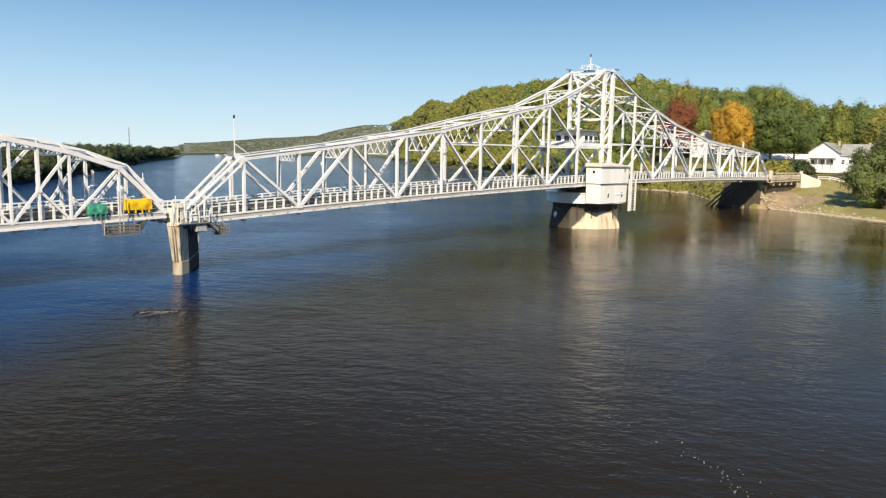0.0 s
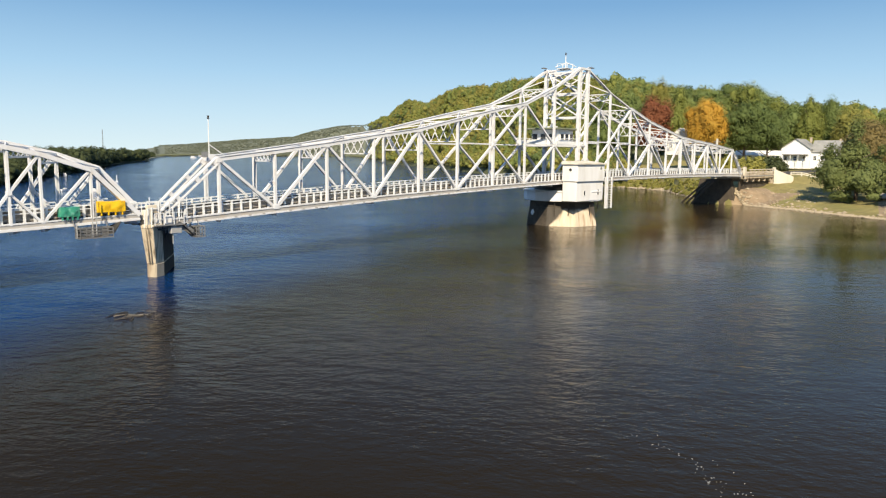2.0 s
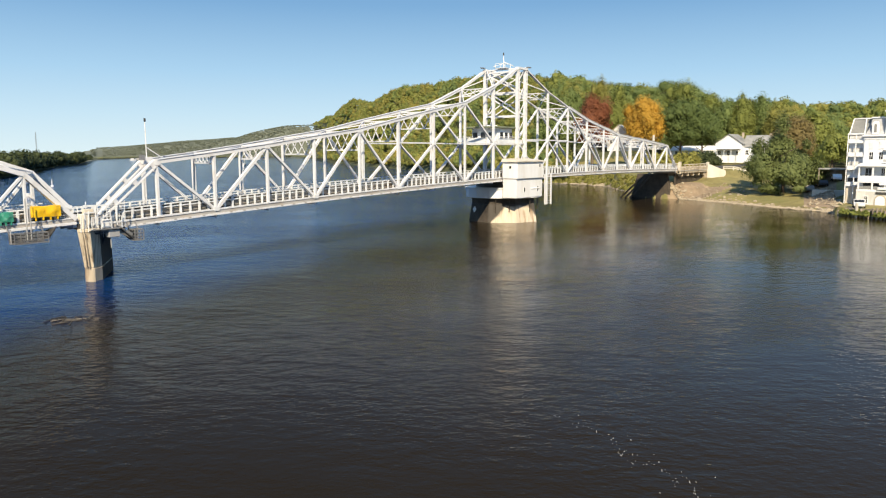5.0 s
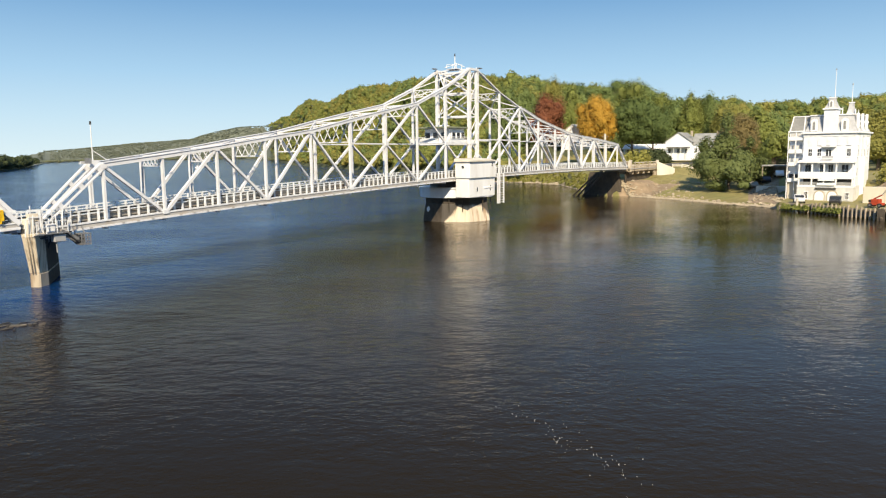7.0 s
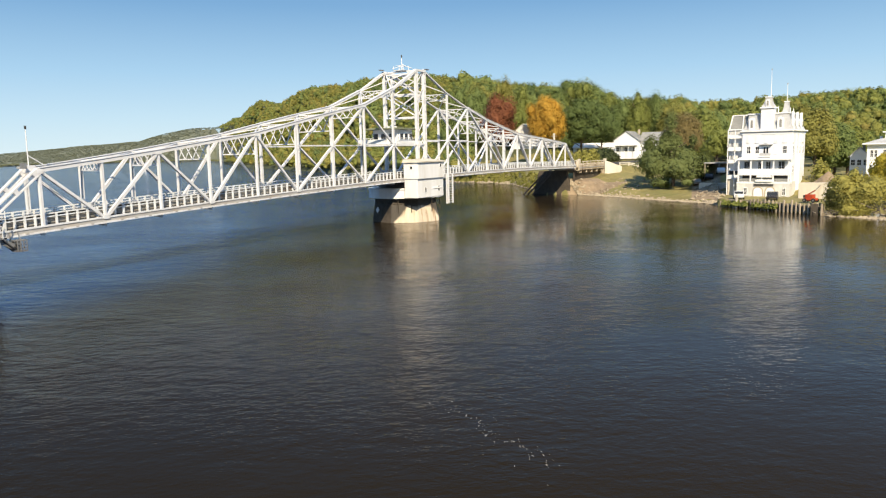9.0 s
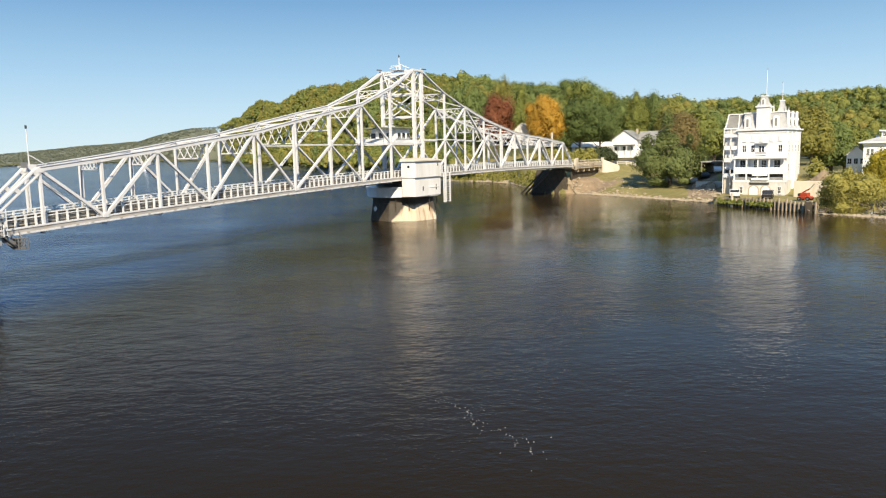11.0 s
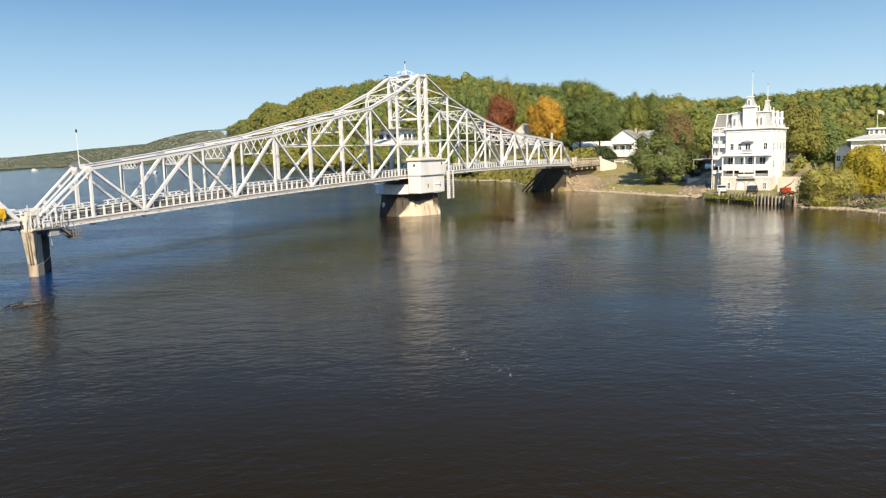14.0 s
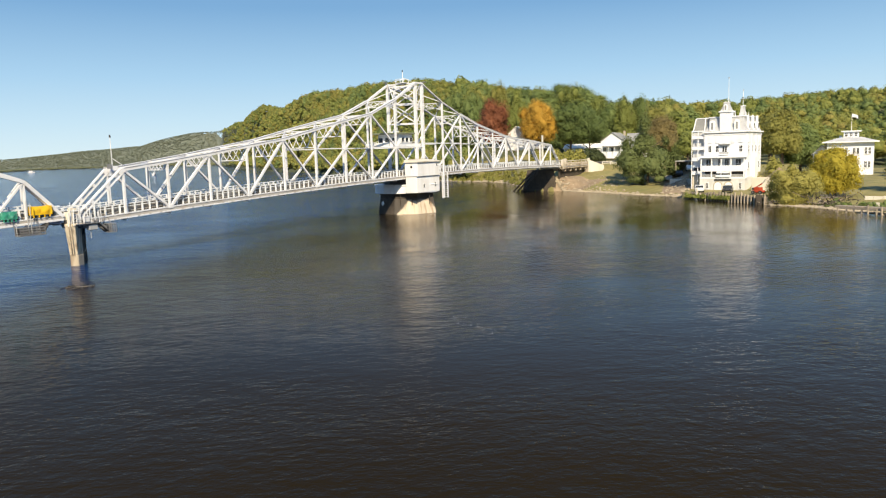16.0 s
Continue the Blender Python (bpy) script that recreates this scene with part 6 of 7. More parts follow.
gable_house(168, 179, 11.6, 20.8, 9.2, 14.4, 17.5, "x", "white clapboard house with grey gabled roof and dark awning", porch=True)
gable_house(170, 178, 2.5, 11.6, 9.4, 13.6, 17.0, "y", "white clapboard house wing with grey roof beside the road", windows=4)
# outbuilding's roof takes white trim: its sunlight is put into the colour
gable_house(183, 189, 22, 42, 9.2, 12.2, 13.6, "y", "low white outbuilding behind a large tree", roof=M_TRIM, windows=5)
x, y = polar(65.9, 292)
gable_house(x, x + 9, y - 4.5, y + 4.5, 13.5, 18.2, 21.6, "x", "cream house with pale green roof among autumn trees", wall=M_TRIM, roof=M_CONCRETE_LIGHT)
gable_house(93, 101, -37.6, -33.0, 6.2, 10.6, 13.4, "x", "white gabled house beside the opera house", windows=2)
gable_house(128, 134, -61.5, -57, 4.5, 8.2, 10.4, "x", "small grey gabled house beside the mansion", wall=M_TRIM)


def build_mansion():
    g = empty("mansion", (126, -67, 3), "white Italianate mansion with broad eaves and rooftop cupola", "house")
    x0, x1, y0, y1 = 120.0, 131.0, -72.6, -61.0
    part("wall", one(box, x0, x1, y0, y1, 0.5, 11.2), M_CLAP, g)
    part("eaves", bevel(one(box, x0 - 1.2, x1 + 1.2, y0 - 1.2, y1 + 1.2, 11.15, 11.5), 0.04), M_TRIM, g)
    part("roof", one(frustum, x0 - 1.1, x1 + 1.1, y0 - 1.1, y1 + 1.1, 11.48, 12.7, 4.2), M_ROOFLIGHT, g)
    cy = (y0 + y1) / 2
    part("cupola", one(box, 123.6, 127.6, cy - 1.9, cy + 1.9, 12.4, 14.2), M_CLAP, g)
    part("cupola_roof", bevel(one(box, 123.0, 128.2, cy - 2.5, cy + 2.5, 14.18, 14.5), 0.04), M_TRIM, g)
    for k in range(3):
        pane_window(g, 123.6, cy - 1.2 + 1.2 * k, 12.9, 0.6, 1.0, facing=2)
    for k in range(4):
        for d in (-0.45, 0.45):
            for z in (4.2, 8.0):
                pane_window(g, x0, y0 + 1.5 + 2.85 * k + d, z, 0.55, 1.7, facing=2)
    p = part("flagpole", one(tube, (124, cy, 14.4), (124, cy, 19.4), 0.07, 0.04), M_TRIM, g)
    bm = bmesh.new()
    r = [[bm.verts.new((124 + 0.15 * math.sin(i * 1.3), cy - 0.1 - 0.35 * i, 19.2 - 0.12 * i * i * 0.3 - 0.9 * j)) for i in range(5)] for j in range(2)]
    for i in range(4):
        bm.faces.new((r[0][i], r[0][i + 1], r[1][i + 1], r[1][i]))
    part("flag", bm, M_TRIM, p, "limp pale flag")
    part("chimney", bevel(one(box, 126.5, 127.2, y1 - 3.4, y1 - 2.7, 11.5, 13.2), 0.03), M_TRIM, g)


build_mansion()


# ---- waterfront ----
def build_dock():
    g = empty("timber_bulkhead", (34, -47, 0), "old timber pile bulkhead holding the parking lot above the river", "bulkhead")
    a, b = Vector(polar(80.35, 144.2)), Vector(polar(86.9, 127.2))
    rng = random.Random(3)
    n = 27
    for k in range(n + 1):
        p = a.lerp(b, k / n)
        top = 2.15 + rng.uniform(-0.3, 0.45) if k > n * 0.3 else 1.7 + rng.uniform(-0.5, 0.5)
        part("timber_post", one(tube, (p.x, p.y, -2), (p.x + rng.uniform(-0.05, 0.05), p.y, top), 0.19, 0.17, 8), M_WOOD, g)
    d = (b - a).normalized()
    s = Vector((d.y, -d.x)) * 0.3
    if s.x < 0:
        s = -s
    for z in (0.9, 1.75):
        part("wale", one(beam, (*(a + s), z), (*(b + s), z), 0.3, 0.2, (0, 0, 1)), M_WOOD, g)
    for k in range(40):
        p, q = a.lerp(b, k / 40) + s * 1.6, a.lerp(b, (k + 0.95) / 40) + s * 1.6
        part("sheathing", one(beam, (*p, 0.7 + rng.uniform(-0.05, 0.05)), (*q, 0.7), 2.6, 0.09, tuple(s.normalized()) + (0,)), M_WOOD, g)
    p = a.lerp(b, 0.17)
    tagged(part("mooring_post", one(tube, (p.x - 0.6, p.y - 0.2, -2), (p.x - 0.6, p.y - 0.2, 2.9), 0.24, 0.22, 10), M_CONCRETE_LIGHT), "pale mooring post standing before the bulkhead", "post")
    p = a.lerp(b, 0.93)
    part("timber_post", one(box, p.x - 0.9, p.x - 0.2, p.y - 0.7, p.y + 0.3, -2, 2.3), M_STONESHADE, g)


build_dock()


def rocks(name, spots, seed, label):
    """Riprap: many broken stones as one heap."""
    rng = np.random.default_rng(seed)
    bm = bmesh.new()
    bmesh.ops.create_icosphere(bm, subdivisions=1, radius=1.0)
    base = np.array([v.co[:] for v in bm.verts])
    faces = np.array([[v.index for v in f.verts] for f in bm.faces])
    bm.free()
    vs, fs = [], []
    for i, (x, y, z, r) in enumerate(spots):
        v = base * rng.uniform(0.65, 1.2, (len(base), 1)) * np.array((r * rng.uniform(0.8, 1.5), r * rng.uniform(0.8, 1.5), r * rng.uniform(0.5, 0.8)))
        a = rng.uniform(0, 6.28)
        v = np.stack([v[:, 0] * math.cos(a) - v[:, 1] * math.sin(a), v[:, 0] * math.sin(a) + v[:, 1] * math.cos(a), v[:, 2]], 1) + np.array((x, y, z))
        vs.append(v)
        fs.append(faces + i * len(base))
    me = bpy.data.meshes.new(name)
    me.from_pydata(np.concatenate(vs).tolist(), [], np.concatenate(fs).tolist())
    me.materials.append(M_ROCK)
    return tagged(new(name, me), label, "rocks", kind="stuff")


def build_rocks():
    rng = np.random.default_rng(8)
    s = []
    for _ in range(2600):
        az = rng.uniform(58, 80.3)
        r = np.interp(az, SHORE[:, 0], SHORE[:, 1]) + (rng.exponential(0.8) if rng.uniform() < 0.96 else rng.uniform(0, 6)) + 1.5
        x, y = polar(az, r)
        s.append((x, y, max(ground_z(x, y), WATER - 0.1) + 0.05, rng.uniform(0.16, 0.5)))
    for _ in range(900):
        x, y = rng.uniform(62, 92), rng.uniform(-16, -1)
        z = ground_z(x, y)
        if 0 < z < 5.5 and rng.uniform() < 0.3 - 0.07 * z:
            s.append((x, y, z + 0.03, rng.uniform(0.12, 0.4)))
    for _ in range(500):
        az = rng.uniform(87, 97)
        r = np.interp(az, SHORE[:, 0], SHORE[:, 1]) + rng.exponential(1.5) - 0.3
        x, y = polar(az, r)
        s.append((x, y, max(ground_z(x, y), WATER - 0.1) + 0.05, rng.uniform(0.12, 0.45)))
    for _ in range(260):
        az, d = rng.uniform(78.6, 80.6), rng.uniform(9, 26)
        x, y = polar(az, np.interp(az, SHORE[:, 0], SHORE[:, 1]) + d)
        s.append((x, y, ground_z(x, y) + 0.05, rng.uniform(0.1, 0.3)))
    rocks("riprap", s, 4, "pale tan broken stones lining the river bank")


build_rocks()


def shrubs(name, spots, material, seed, label, leaf=0.3, n=160):
    rng = np.random.default_rng(seed)
    out = [(*crown_arrays(rng, n, r, h * 0.6, 8, leaf), np.array((x, y, z + h * 0.45))) for x, y, z, r, h in spots]
    return tagged(new(name, crown_mesh(name, out, material)), label, "shrubs", kind="stuff")


def near_shore(rng, count, az0, az1, d0, d1, r0, r1):
    s = []
    for _ in range(count):
        az = rng.uniform(az0, az1)
        x, y = polar(az, np.interp(az, SHORE[:, 0], SHORE[:, 1]) + rng.uniform(d0, d1))
        r = rng.uniform(r0, r1)
        s.append((x, y, ground_z(x, y), r, r * rng.uniform(0.9, 1.5)))
    return s


RNG = np.random.default_rng(21)
shrubs("bulkhead_weeds", [(x, y, 0.9, r, h) for x, y, z, r, h in near_shore(RNG, 60, 80.5, 84.0, -0.4, 0.9, 0.35, 0.85)], M_LEAF_GREEN, 1, "green weeds growing along the old bulkhead", 0.16, 120)
shrubs("bank_scrub", near_shore(RNG, 190, 59, 67.6, 2, 16, 0.5, 1.2), M_LEAF_OLIVE, 2, "yellow-green scrub covering the bank beside the bridge", 0.28, 150)
shrubs("roadside_shrubs", near_shore(RNG, 60, 67.2, 71.3, 48, 78, 1.8, 3.6), M_LEAF_YELLOW, 3, "yellow-green shrubs beside the road", 0.35, 220)
shrubs("dark_hedge", near_shore(RNG, 26, 71.0, 72.9, 82, 92, 2.3, 3.6), M_LEAF_FIR, 4, "dark green hedge in front of the white house", 0.35, 220)
shrubs("waterside_bushes", near_shore(RNG, 40, 90.5, 97, 5, 12, 0.35, 0.9), M_LEAF_DEEP, 5, "dark green bushes along the waterside", 0.22, 200)
shrubs("lot_bushes", near_shore(RNG, 22, 86.5, 90, 30, 44, 1.2, 2.6), M_LEAF_YELLOW, 6, "yellowing bushes behind the parking lot", 0.3, 220)


def placed_tree(kind, az, r, top, rx, material, label, low=None, **k):
    """A tree by azimuth and distance from the hub; top: height of its tip; low: height of its lowest leaves."""
    x, y = polar(az, r)
    z = ground_z(x, y)
    if low is not None:
        k["crown_from"] = max(0.0, (low - z) / (top - z))
    return tree(kind, x, y, z, top - z, rx, material, label, **k)


BIG = {"n": 15000, "leaf": 0.34, "lumps": 46, "trunk": 0.5, "crown_from": 0.04}
placed_tree("maple", 64.0, 288, 33.2, 8.2, M_LEAF_RED, "maple tree in deep red autumn leaf behind the bridge", low=12, n=20000, leaf=0.30, lumps=50, seed=2, trunk=0.45)
placed_tree("maple", 67.7, 282, 32.2, 8.8, M_LEAF_ORANGE, "maple tree in bright orange autumn leaf behind the bridge", low=12, n=20000, leaf=0.30, lumps=50, seed=3, trunk=0.45)
placed_tree("bank_tree", 77.0, 178, 15.2, 5.6, M_LEAF_BANK, "broad dark green tree on the grassy river bank", n=22000, leaf=0.24, lumps=44, seed=4, trunk=0.4, crown_from=-0.06, cone=0.22, ragged=1.45)
placed_tree("bank_tree", 77.6, 214, 21.0, 7.4, M_LEAF_RUST, "thinning rust-brown tree behind the bank tree", n=19000, leaf=0.24, lumps=56, seed=5, trunk=0.35, crown_from=0.15)
for i, (az, r, top, rx, m) in enumerate(((70.2, 318, 40.5, 9.5, M_LEAF_GREEN), (71.2, 316, 34.5, 8.5, M_LEAF_DEEP), (72.2, 320, 36.0, 9.0, M_LEAF_GREEN), (73.3, 312, 32.5, 7.0, M_LEAF_DEEP), (74.4, 310, 34.5, 6.5, M_LEAF_GREEN),
                                         (75.7, 318, 34.8, 6.5, M_LEAF_DEEP), (76.9, 305, 29.0, 7.5, M_LEAF_OLIVE), (65.8, 340, 41.5, 8.0, M_LEAF_GREEN), (64.6, 350, 46.5, 7.5, M_LEAF_OLIVE), (62.4, 335, 42.0, 9.0, M_LEAF_DEEP),
                                         (60.5, 335, 41.0, 9.0, M_LEAF_DEEP), (68.9, 312, 32.0, 7.0, M_LEAF_DEEP), (68.3, 400, 45.0, 13.0, M_LEAF_DEEP), (69.6, 410, 48.5, 15.0, M_LEAF_OAK), (71.1, 420, 47.0, 15.0, M_LEAF_DEEP))):
    placed_tree("shade_tree", az, r, top, rx, m, "tall leafy broadleaf tree among the houses", seed=30 + i, **BIG)
placed_tree("shade_tree", 70.3, 286, 31.0, 8.6, M_LEAF_OAK, "spreading green tree with a bare trunk beside the outbuilding", seed=77, low=12.6, n=14000, leaf=0.3, lumps=46, trunk=0.5)
placed_tree("shade_tree", 71.8, 283, 28.0, 8.0, M_LEAF_OAK, "spreading green tree with a bare trunk beside the outbuilding", seed=78, low=12.2, n=12000, leaf=0.3, lumps=40, trunk=0.4)
for i, (az, r, h, rx, m) in enumerate(((78.9, 236, 17, 7, M_LEAF_GREEN), (80.0, 262, 18, 8, M_LEAF_DEEP), (86.4, 232, 16, 7, M_LEAF_OLIVE), (87.6, 238, 15, 7, M_LEAF_DEEP), (85.4, 250, 18, 7, M_LEAF_OLIVE), (88.4, 252, 16, 7, M_LEAF_GREEN), (96.4, 205, 13, 6, M_LEAF_DEEP), (94.9, 226, 13, 5, M_LEAF_BANK))):
    placed_tree("shade_tree", az, r, ground_z(*polar(az, r)) + h, rx, m, "leafy broadleaf tree behind the waterfront houses", seed=60 + i, **BIG)
placed_tree("shade_tree", 80.0, 187, 15.5, 4.8, M_LEAF_GREEN, "leafy yellow-green tree standing over the carport", seed=79, low=8.6, n=11000, leaf=0.24, lumps=36, trunk=0.3)
placed_tree("waterside_tree", 89.0, 129, 7.4, 4.4, M_LEAF_WILLOW, "drooping yellow-green willowy tree leaning over the bank", n=24000, leaf=0.15, lumps=70, seed=60, trunk=0.2, crown_from=0.02, cone=0.1, ragged=0.95, droop=0.5)
placed_tree("waterside_tree", 91.5, 141, 11.4, 5.1, M_LEAF_GOLD, "round golden autumn tree at the waterside", n=24000, leaf=0.17, lumps=60, seed=61, trunk=0.25, crown_from=0.0, cone=0.05, ragged=0.85, droop=0.3)
placed_tree("waterside_tree", 96.0, 150, 11.0, 5.0, M_LEAF_DEEP, "dark green tree at the waterside", n=10000, leaf=0.18, lumps=40, seed=62, trunk=0.24, crown_from=0.05)


# ---- vehicles and yard things ----
def car(x, y, z, turn, paint, label):
    g = empty("car", (0, 0, 0), label, "car", "parked cars")
    bm = bmesh.new()
    prof = [(-2.1, 0.35), (2.1, 0.35), (2.15, 0.75), (1.2, 0.92), (0.55, 1.42), (-1.2, 1.45), (-1.95, 0.98), (-2.15, 0.8)]
    a = [bm.verts.new((px, -0.85, pz)) for px, pz in prof]
    b = [bm.verts.new((px, 0.85, pz)) for px, pz in prof]
    bm.faces.new(a)
    bm.faces.new(b[::-1])
    for i in range(len(prof)):
        bm.faces.new((b[i], b[(i + 1) % len(prof)], a[(i + 1) % len(prof)], a[i]))
    bmesh.ops.recalc_face_normals(bm, faces=bm.faces[:])
    body = part("body", bevel(bm, 0.06), paint, g)
    for s in (-1, 1):
        part("side_glass", one(box, -1.3, 0.7, s * 0.86 - 0.01, s * 0.86 + 0.01, 0.98, 1.34), M_GLASS, body)
    part("windscreen", one(beam, (1.12, 0, 0.98), (0.62, 0, 1.38), 0.02, 1.5, (0, 1, 0)), M_GLASS, body)
    for px in (-1.35, 1.35):
        for py in (-0.8, 0.8):
            w = part("wheel", one(tube, (px, py - 0.11, 0.32), (px, py + 0.11, 0.32), 0.32, 0.32, 14), M_TYRE, g)
            part("rim", one(tube, (px, py - 0.12, 0.32), (px, py + 0.12, 0.32), 0.18, 0.18, 10), M_GREYSTEEL, w)
    g.matrix_basis = pose(x, y, z, 0, 0, turn)


for x, y, turn, paint, label in ((41.6, -41.8, 190, M_CARWHITE, "white hatchback car parked before the opera house"), (39.9, -47.6, 183, M_CARDARK, "black car parked before the opera house"),
                                 (73, -30.5, 20, M_CARDARK, "black car parked beside the opera house"), (74, -33.0, 15, M_CARWHITE, "white car parked beside the opera house"), (72, -28.0, 25, M_GUARD, "silver car parked beside the opera house")):
    car(x, y, max(ground_z(x, y), 1.9) + 0.02, turn, paint, label)


def build_carport():
    z = ground_z(76, -32)
    g = empty("carport", (76, -32, z), "dark open-sided carport beside the opera house", "carport")
    part("roof", bevel(one(box, 73.5, 79, -36, -29.5, z + 2.5, z + 2.8), 0.03), M_SLATE, g)
    for x in (73.7, 78.8):
        for y in (-35.8, -32.7, -29.7):
            part("post", one(box, x - 0.1, x + 0.1, y - 0.1, y + 0.1, z - 1, z + 2.52), M_WOOD, g)
    part("back_wall", one(box, 78.8, 79.0, -36, -29.5, z - 1, z + 2.52), M_WOOD, g)


build_carport()


def build_lift():
    """A red boom lift parked on the lot."""
    x, y, z = 34.5, -54.0, 2.0
    g = empty("boom_lift", (0, 0, 0), "red and black wheeled boom lift standing on the lot", "machine")
    part("chassis", bevel(one(box, -1.3, 1.3, -0.9, 0.9, 0.45, 0.95), 0.05), M_RED, g)
    part("turret", bevel(one(box, -0.9, 0.7, -0.8, 0.8, 0.94, 1.75), 0.06), M_RED, g)
    part("counterweight", bevel(one(box, -1.4, -0.85, -0.75, 0.75, 1.0, 1.6), 0.05), M_DARKSTEEL, g)
    part("boom", one(beam, (-0.7, 0, 1.7), (1.2, -0.5, 2.7), 0.24, 0.2), M_RED, g)
    part("upper_boom", one(beam, (1.2, -0.5, 2.7), (2.3, -0.9, 3.9), 0.18, 0.16), M_CONCRETE_LIGHT, g)
    for px in (-0.95, 0.95):
        for py in (-0.95, 0.95):
            w = part("wheel", one(tube, (px, py - 0.16, 0.45), (px, py + 0.16, 0.45), 0.45, 0.45, 14), M_TYRE, g)
            part("rim", one(tube, (px, py - 0.17, 0.45), (px, py + 0.17, 0.45), 0.22, 0.22, 10), M_GREYSTEEL, w)
    g.matrix_basis = pose(x, y, z, 0, 0, 250) @ Matrix.Scale(0.74, 4)


build_lift()


def mound(name, x, y, z, rx, ry, h, material, label, seed):
    bm = bmesh.new()
    rng = random.Random(seed)
    rings, seg = 9, 26
    top = bm.verts.new((x, y, z + h))
    last = None
    for k in range(1, rings + 1):
        t = k / rings
        row = []
        for j in range(seg):
            a = j * math.tau / seg
            w = 1 + 0.12 * math.sin(3 * a + seed) + rng.uniform(-0.04, 0.04)
            row.append(bm.verts.new((x + rx * t * w * math.cos(a), y + ry * t * w * math.sin(a), z + h * (1 - t) ** 1.15 + rng.uniform(-0.04, 0.04) - (0.3 if k == rings else 0))))
        for j in range(seg):
            bm.faces.new((top, row[j], row[(j + 1) % seg]) if last is None else (last[j], row[j], row[(j + 1) % seg], last[(j + 1) % seg]))
        last = row
    return tagged(part(name, bm, material), label, "mound")


mound("gravel_heap", 54, -55.5, 4.0, 4.0, 3.2, 2.5, M_EARTH, "low heap of brown mulch beside the opera house", 5)


def build_yard():
    g = empty("retaining_wall", (44, -56, 1.9), "low pale stone wall behind the lot", "wall")
    part("wall", bevel(one(box, 46, 46.8, -61, -51.2, 1.5, 4.7), 0.05), M_CREAM, g)
    g = empty("terrace_wall", (60, -33, 3), "low pale stone wall below the parking area", "wall")
    part("wall", bevel(one(box, 66, 66.7, -37, -30, ground_z(66, -32) - 1.5, ground_z(66, -32) + 0.6), 0.05), M_CONCRETE_LIGHT, g)
    for x0, x1, y0, y1, label in ((24.5, 25.0, -82, -72.6, "long pale stone edging across the lawn"), (34.5, 35.0, -80, -71.5, "low pale stone wall at the back of the lawn")):
        z = ground_z(x0, (y0 + y1) / 2)
        g = empty("lawn_edging", (x0, y0, z), label, "wall")
        for k in range(6):
            a, b = y0 + (y1 - y0) * k / 6, y0 + (y1 - y0) * (k + 0.97) / 6
            part("stone", bevel(one(box, x0, x1, a, b, z - 0.6, z + 0.38 + 0.03 * (k % 2)), 0.04), M_CONCRETE_LIGHT, g)
    # old landing at the waterside
    g = empty("old_landing", (18, -71, 0), "weathered timber landing with leaning piles at the waterside", "landing")
    rng = random.Random(9)
    for k in range(8):
        x, y = polar(92.6 + 0.55 * k, 113 - 0.6 * k)
        part("timber_post", one(tube, (x, y, -2), (x + rng.uniform(-0.3, 0.3), y + rng.uniform(-0.3, 0.3), 1.3 + rng.uniform(0, 0.9)), 0.16, 0.12, 8), M_WOOD, g)
    p, q = polar(92.6, 113.2), polar(96.8, 108.8)
    part("beam", one(beam, (*p, 1.3), (*q, 1.3), 0.25, 0.3, (0, 0, 1)), M_WOOD, g)
    part("deck", one(beam, (p[0] + 1.2, p[1], 1.5), (q[0] + 1.2, q[1], 1.5), 0.12, 2.0, (1, 0, 0)), M_WOOD, g)


build_yard()


def brush(name, x, y, z, rx, ry, h, count, seed, label):
    """A tangle of dead branches."""
    rng = random.Random(seed)
    g = empty(name, (x, y, z), label, "brush")
    for k in range(count):
        a, px, py = rng.uniform(0, 6.28), x + rng.gauss(0, rx / 2), y + rng.gauss(0, ry / 2)
        l, z0 = rng.uniform(0.6, 2.2), z + rng.uniform(-0.2, h * 0.6)
        part("branch", one(tube, (px, py, z0), (px + l * math.cos(a), py + l * math.sin(a), z0 + rng.uniform(-0.1, h * 0.6)), rng.uniform(0.03, 0.09), 0.015, 6), M_STONESHADE if k % 3 else M_WOOD, g)


brush("brush_pile", 25.0, -66.6, 1.0, 2.8, 4.4, 2.0, 120, 7, "dark heap of dead branches on the bank between the trees")
brush("brush_pile", 25.8, -57.8, 0.7, 1.6, 1.6, 1.0, 30, 8, "small dark heap of dead branches beside the bulkhead")


def pole(x, y, h, label):
    z = ground_z(x, y)
    g = empty("utility_pole", (x, y, z), label, "pole")
    part("shaft", one(tube, (x, y, z - 0.5), (x, y, z + h), 0.38, 0.30, 10), M_CONCRETE_LIGHT, g)
    part("cross_arm", one(box, x - 0.08, x + 0.08, y - 0.9, y + 0.9, z + h - 0.9, z + h - 0.7), M_WOOD, g)


pole(97, 16, 11.5, "pale wooden utility pole beside the road")
pole(104, -13.5, 8.0, "weathered utility pole above the bank")


def build_radio_mast():
    g = empty("radio_mast", (1054, 2500, 10), "tall thin lattice radio mast on the far bank", "mast")
    for s in (-1, 1):
        part("leg", one(beam, (1054 + 1.6 * s, 2500, 8), (1054 + 0.8 * s, 2500, 84), 0.7, 0.7), M_GREYSTEEL, g)
    for k in range(9):
        part("brace", one(beam, (1052.6, 2500, 10 + 8 * k), (1055.4, 2500, 18 + 8 * k), 0.5, 0.5), M_GREYSTEEL, g)


build_radio_mast()


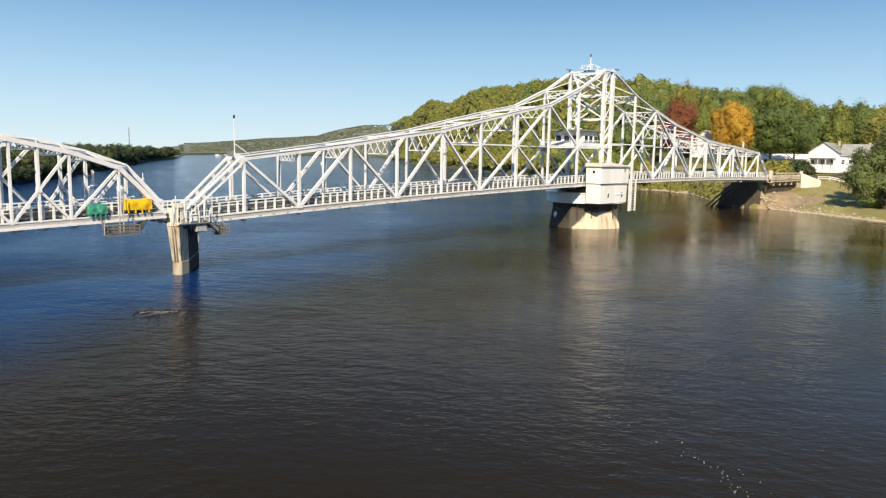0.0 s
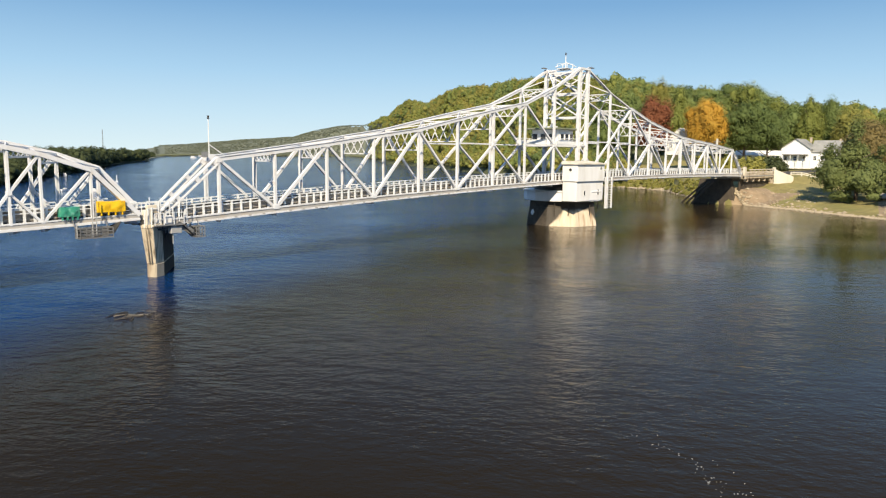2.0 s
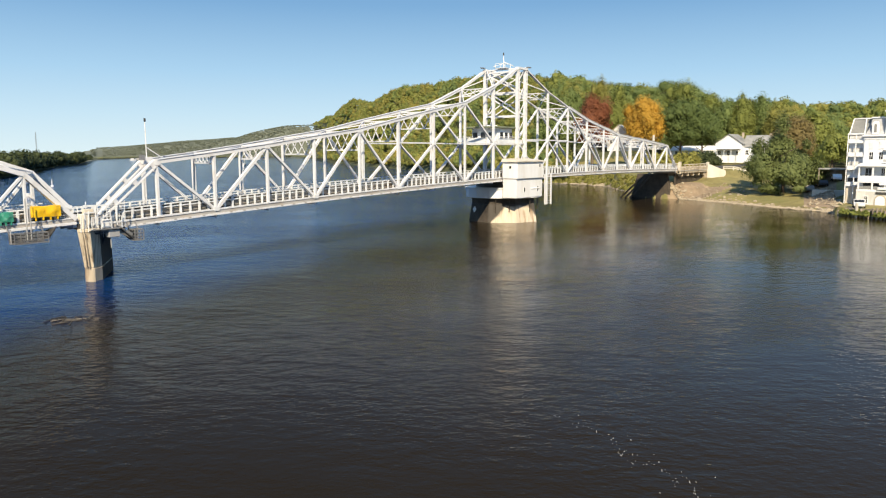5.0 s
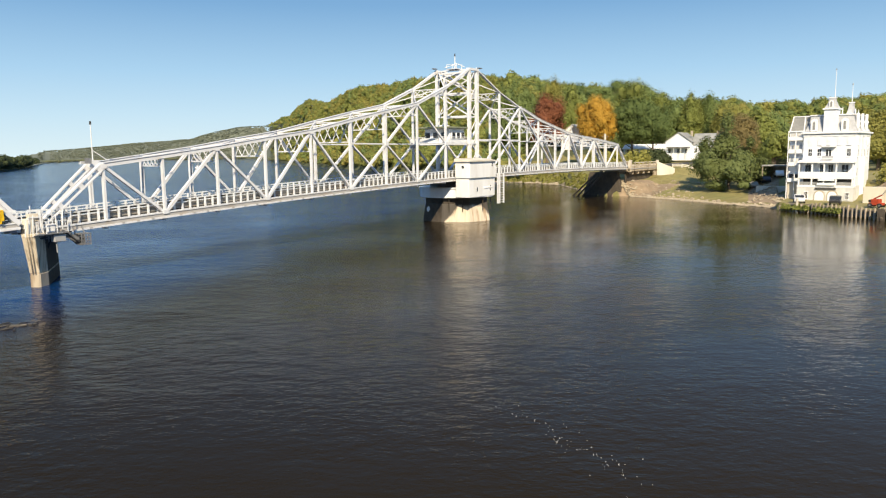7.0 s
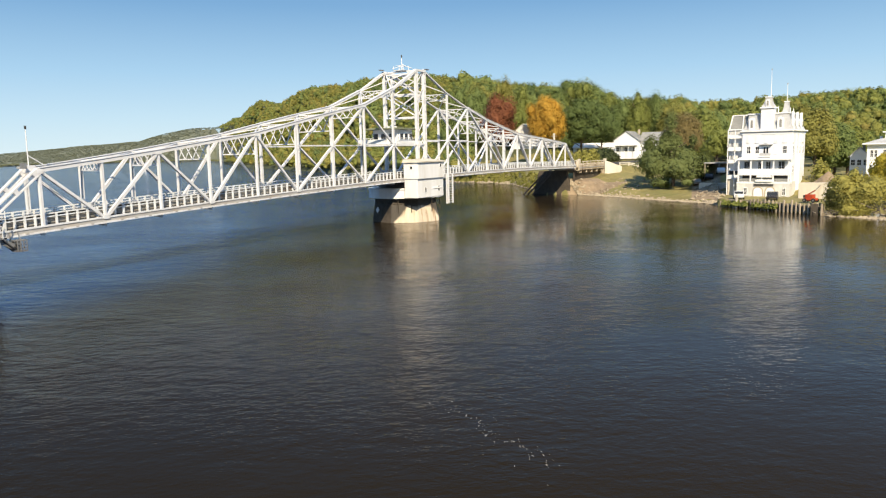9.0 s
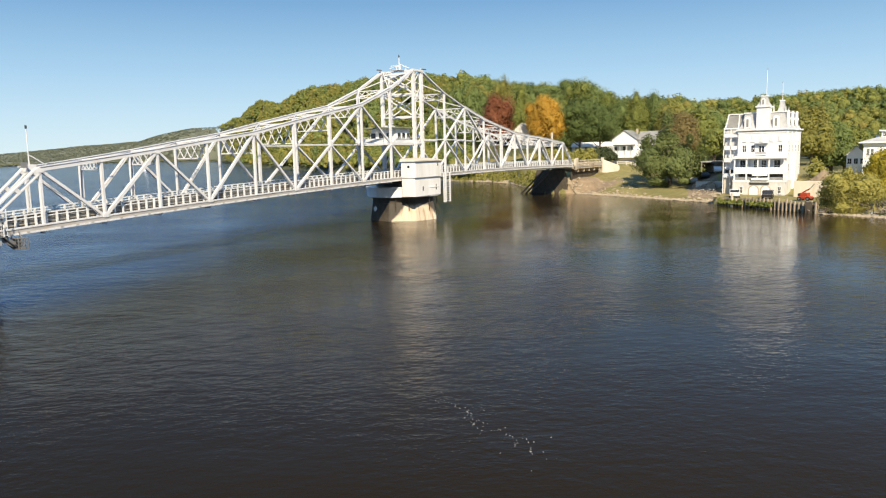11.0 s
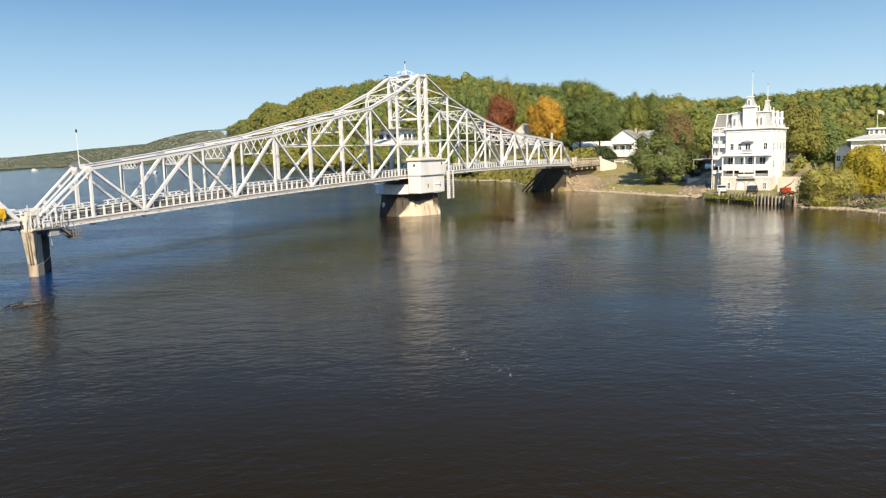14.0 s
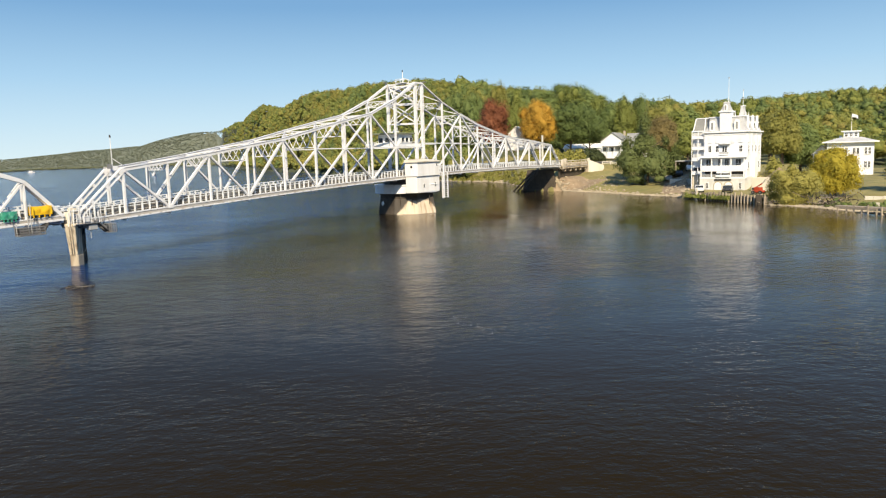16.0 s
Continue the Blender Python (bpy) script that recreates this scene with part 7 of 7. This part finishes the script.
def boat(x, y, turn, size, mast, label):
    g = empty("boat", (0, 0, 0), label, "boat", "moored boats")
    bm = bmesh.new()
    L, B, H = size, size * 0.32, size * 0.16
    rows = []
    for t in np.linspace(0, 1, 8):
        w = B / 2 * (1 - max(0, (t - 0.45) / 0.55) ** 2)
        px = -L / 2 + L * t
        rows.append([bm.verts.new(c) for c in ((px, -w, H), (px, -w * 0.7, -0.1), (px, w * 0.7, -0.1), (px, w, H))])
    for a, b in zip(rows, rows[1:]):
        for k in range(3):
            bm.faces.new((a[k], b[k], b[k + 1], a[k + 1]))
        bm.faces.new((a[3], b[3], b[0], a[0]))
    bm.faces.new(rows[0])
    bmesh.ops.recalc_face_normals(bm, faces=bm.faces[:])
    part("hull", bm, M_CARWHITE, g)
    part("cabin", bevel(one(box, -L * 0.2, L * 0.2, -B * 0.3, B * 0.3, H, H + L * 0.12), 0.05), M_CARWHITE, g)
    if mast:
        part("mast", one(tube, (L * 0.05, 0, H), (L * 0.05, 0, L * 1.2), 0.14, 0.08), M_CARWHITE, g)
        part("boom", one(tube, (L * 0.05, 0, L * 0.35), (-L * 0.4, 0, L * 0.33), 0.16, 0.14), M_CARWHITE, g)
    g.matrix_basis = pose(x, y, WATER + 0.05, 0, 0, turn)


boat(315, 472, 30, 7.5, True, "white sailing boat moored on the river")
boat(30, 266, 75, 4.2, False, "small white motor boat near the west bank")
boat(-18, 146, 20, 2.4, False, "low white dinghy moored near the west bank")
boat(-14, 138, 110, 2.8, False, "white motor boat moored beyond the truss span")
boat(570, 1090, 100, 13.0, False, "white cabin cruiser far up the river")


def build_buoy(x, y):
    g = empty("buoy", (x, y, WATER), "slim white channel buoy floating on the river", "buoy")
    part("float", one(tube, (x, y, WATER - 0.3), (x, y, WATER + 0.45), 0.55, 0.45, 12), M_CARWHITE, g)
    part("spar", one(tube, (x, y, WATER + 0.4), (x, y, WATER + 2.4), 0.16, 0.12), M_CARWHITE, g)


build_buoy(18, 193)


def build_driftwood():
    rng = random.Random(4)
    g = empty("driftwood", (-77.7, -12.9, WATER), "dark tangle of driftwood floating before the pier", "driftwood")
    for k in range(26):
        x, y = -77.9 + rng.gauss(0, 0.6), -12.9 + rng.gauss(0, 0.6)
        a = rng.uniform(-1.3, 1.0)
        l = rng.uniform(0.3, 1.0)
        part("branch", one(tube, (x, y, WATER - 0.01), (x + l * math.cos(a), y + l * math.sin(a), WATER + rng.uniform(0.0, 0.10)), 0.06, 0.02, 6), M_WETWOOD, g)


build_driftwood()


def build_foam():
    """A drifting line of foam flecks."""
    rng = random.Random(12)
    bm = bmesh.new()
    line = [Vector(p) for p in ((-72.6, -42.5), (-74.3, -46.5), (-75.2, -49.3), (-76.7, -50.6), (-77.0, -52.6), (-78.6, -54.6))]
    for k in range(90):
        t = rng.betavariate(1.6, 1.0) * (len(line) - 1.001)
        p = line[int(t)].lerp(line[int(t) + 1], t % 1)
        off = 0.9 if k % 4 == 0 else 0.16
        x, y = p.x + rng.gauss(0, off), p.y + rng.gauss(0, off * 0.7)
        r = rng.uniform(0.005, 0.015)
        c = [bm.verts.new((x + r * rng.uniform(0.7, 1.2) * math.cos(a), y + r * rng.uniform(0.7, 1.2) * math.sin(a), WATER + 0.012)) for a in np.linspace(0, math.tau, 7, endpoint=False)]
        d = [bm.verts.new((v.co.x, v.co.y, WATER - 0.02)) for v in c]
        bm.faces.new(c)
        for i in range(7):
            bm.faces.new((d[i], d[(i + 1) % 7], c[(i + 1) % 7], c[i]))
    tagged(part("foam", bm, M_TRIM), "scattered white foam flecks drifting on the river", "foam", kind="stuff")


build_foam()
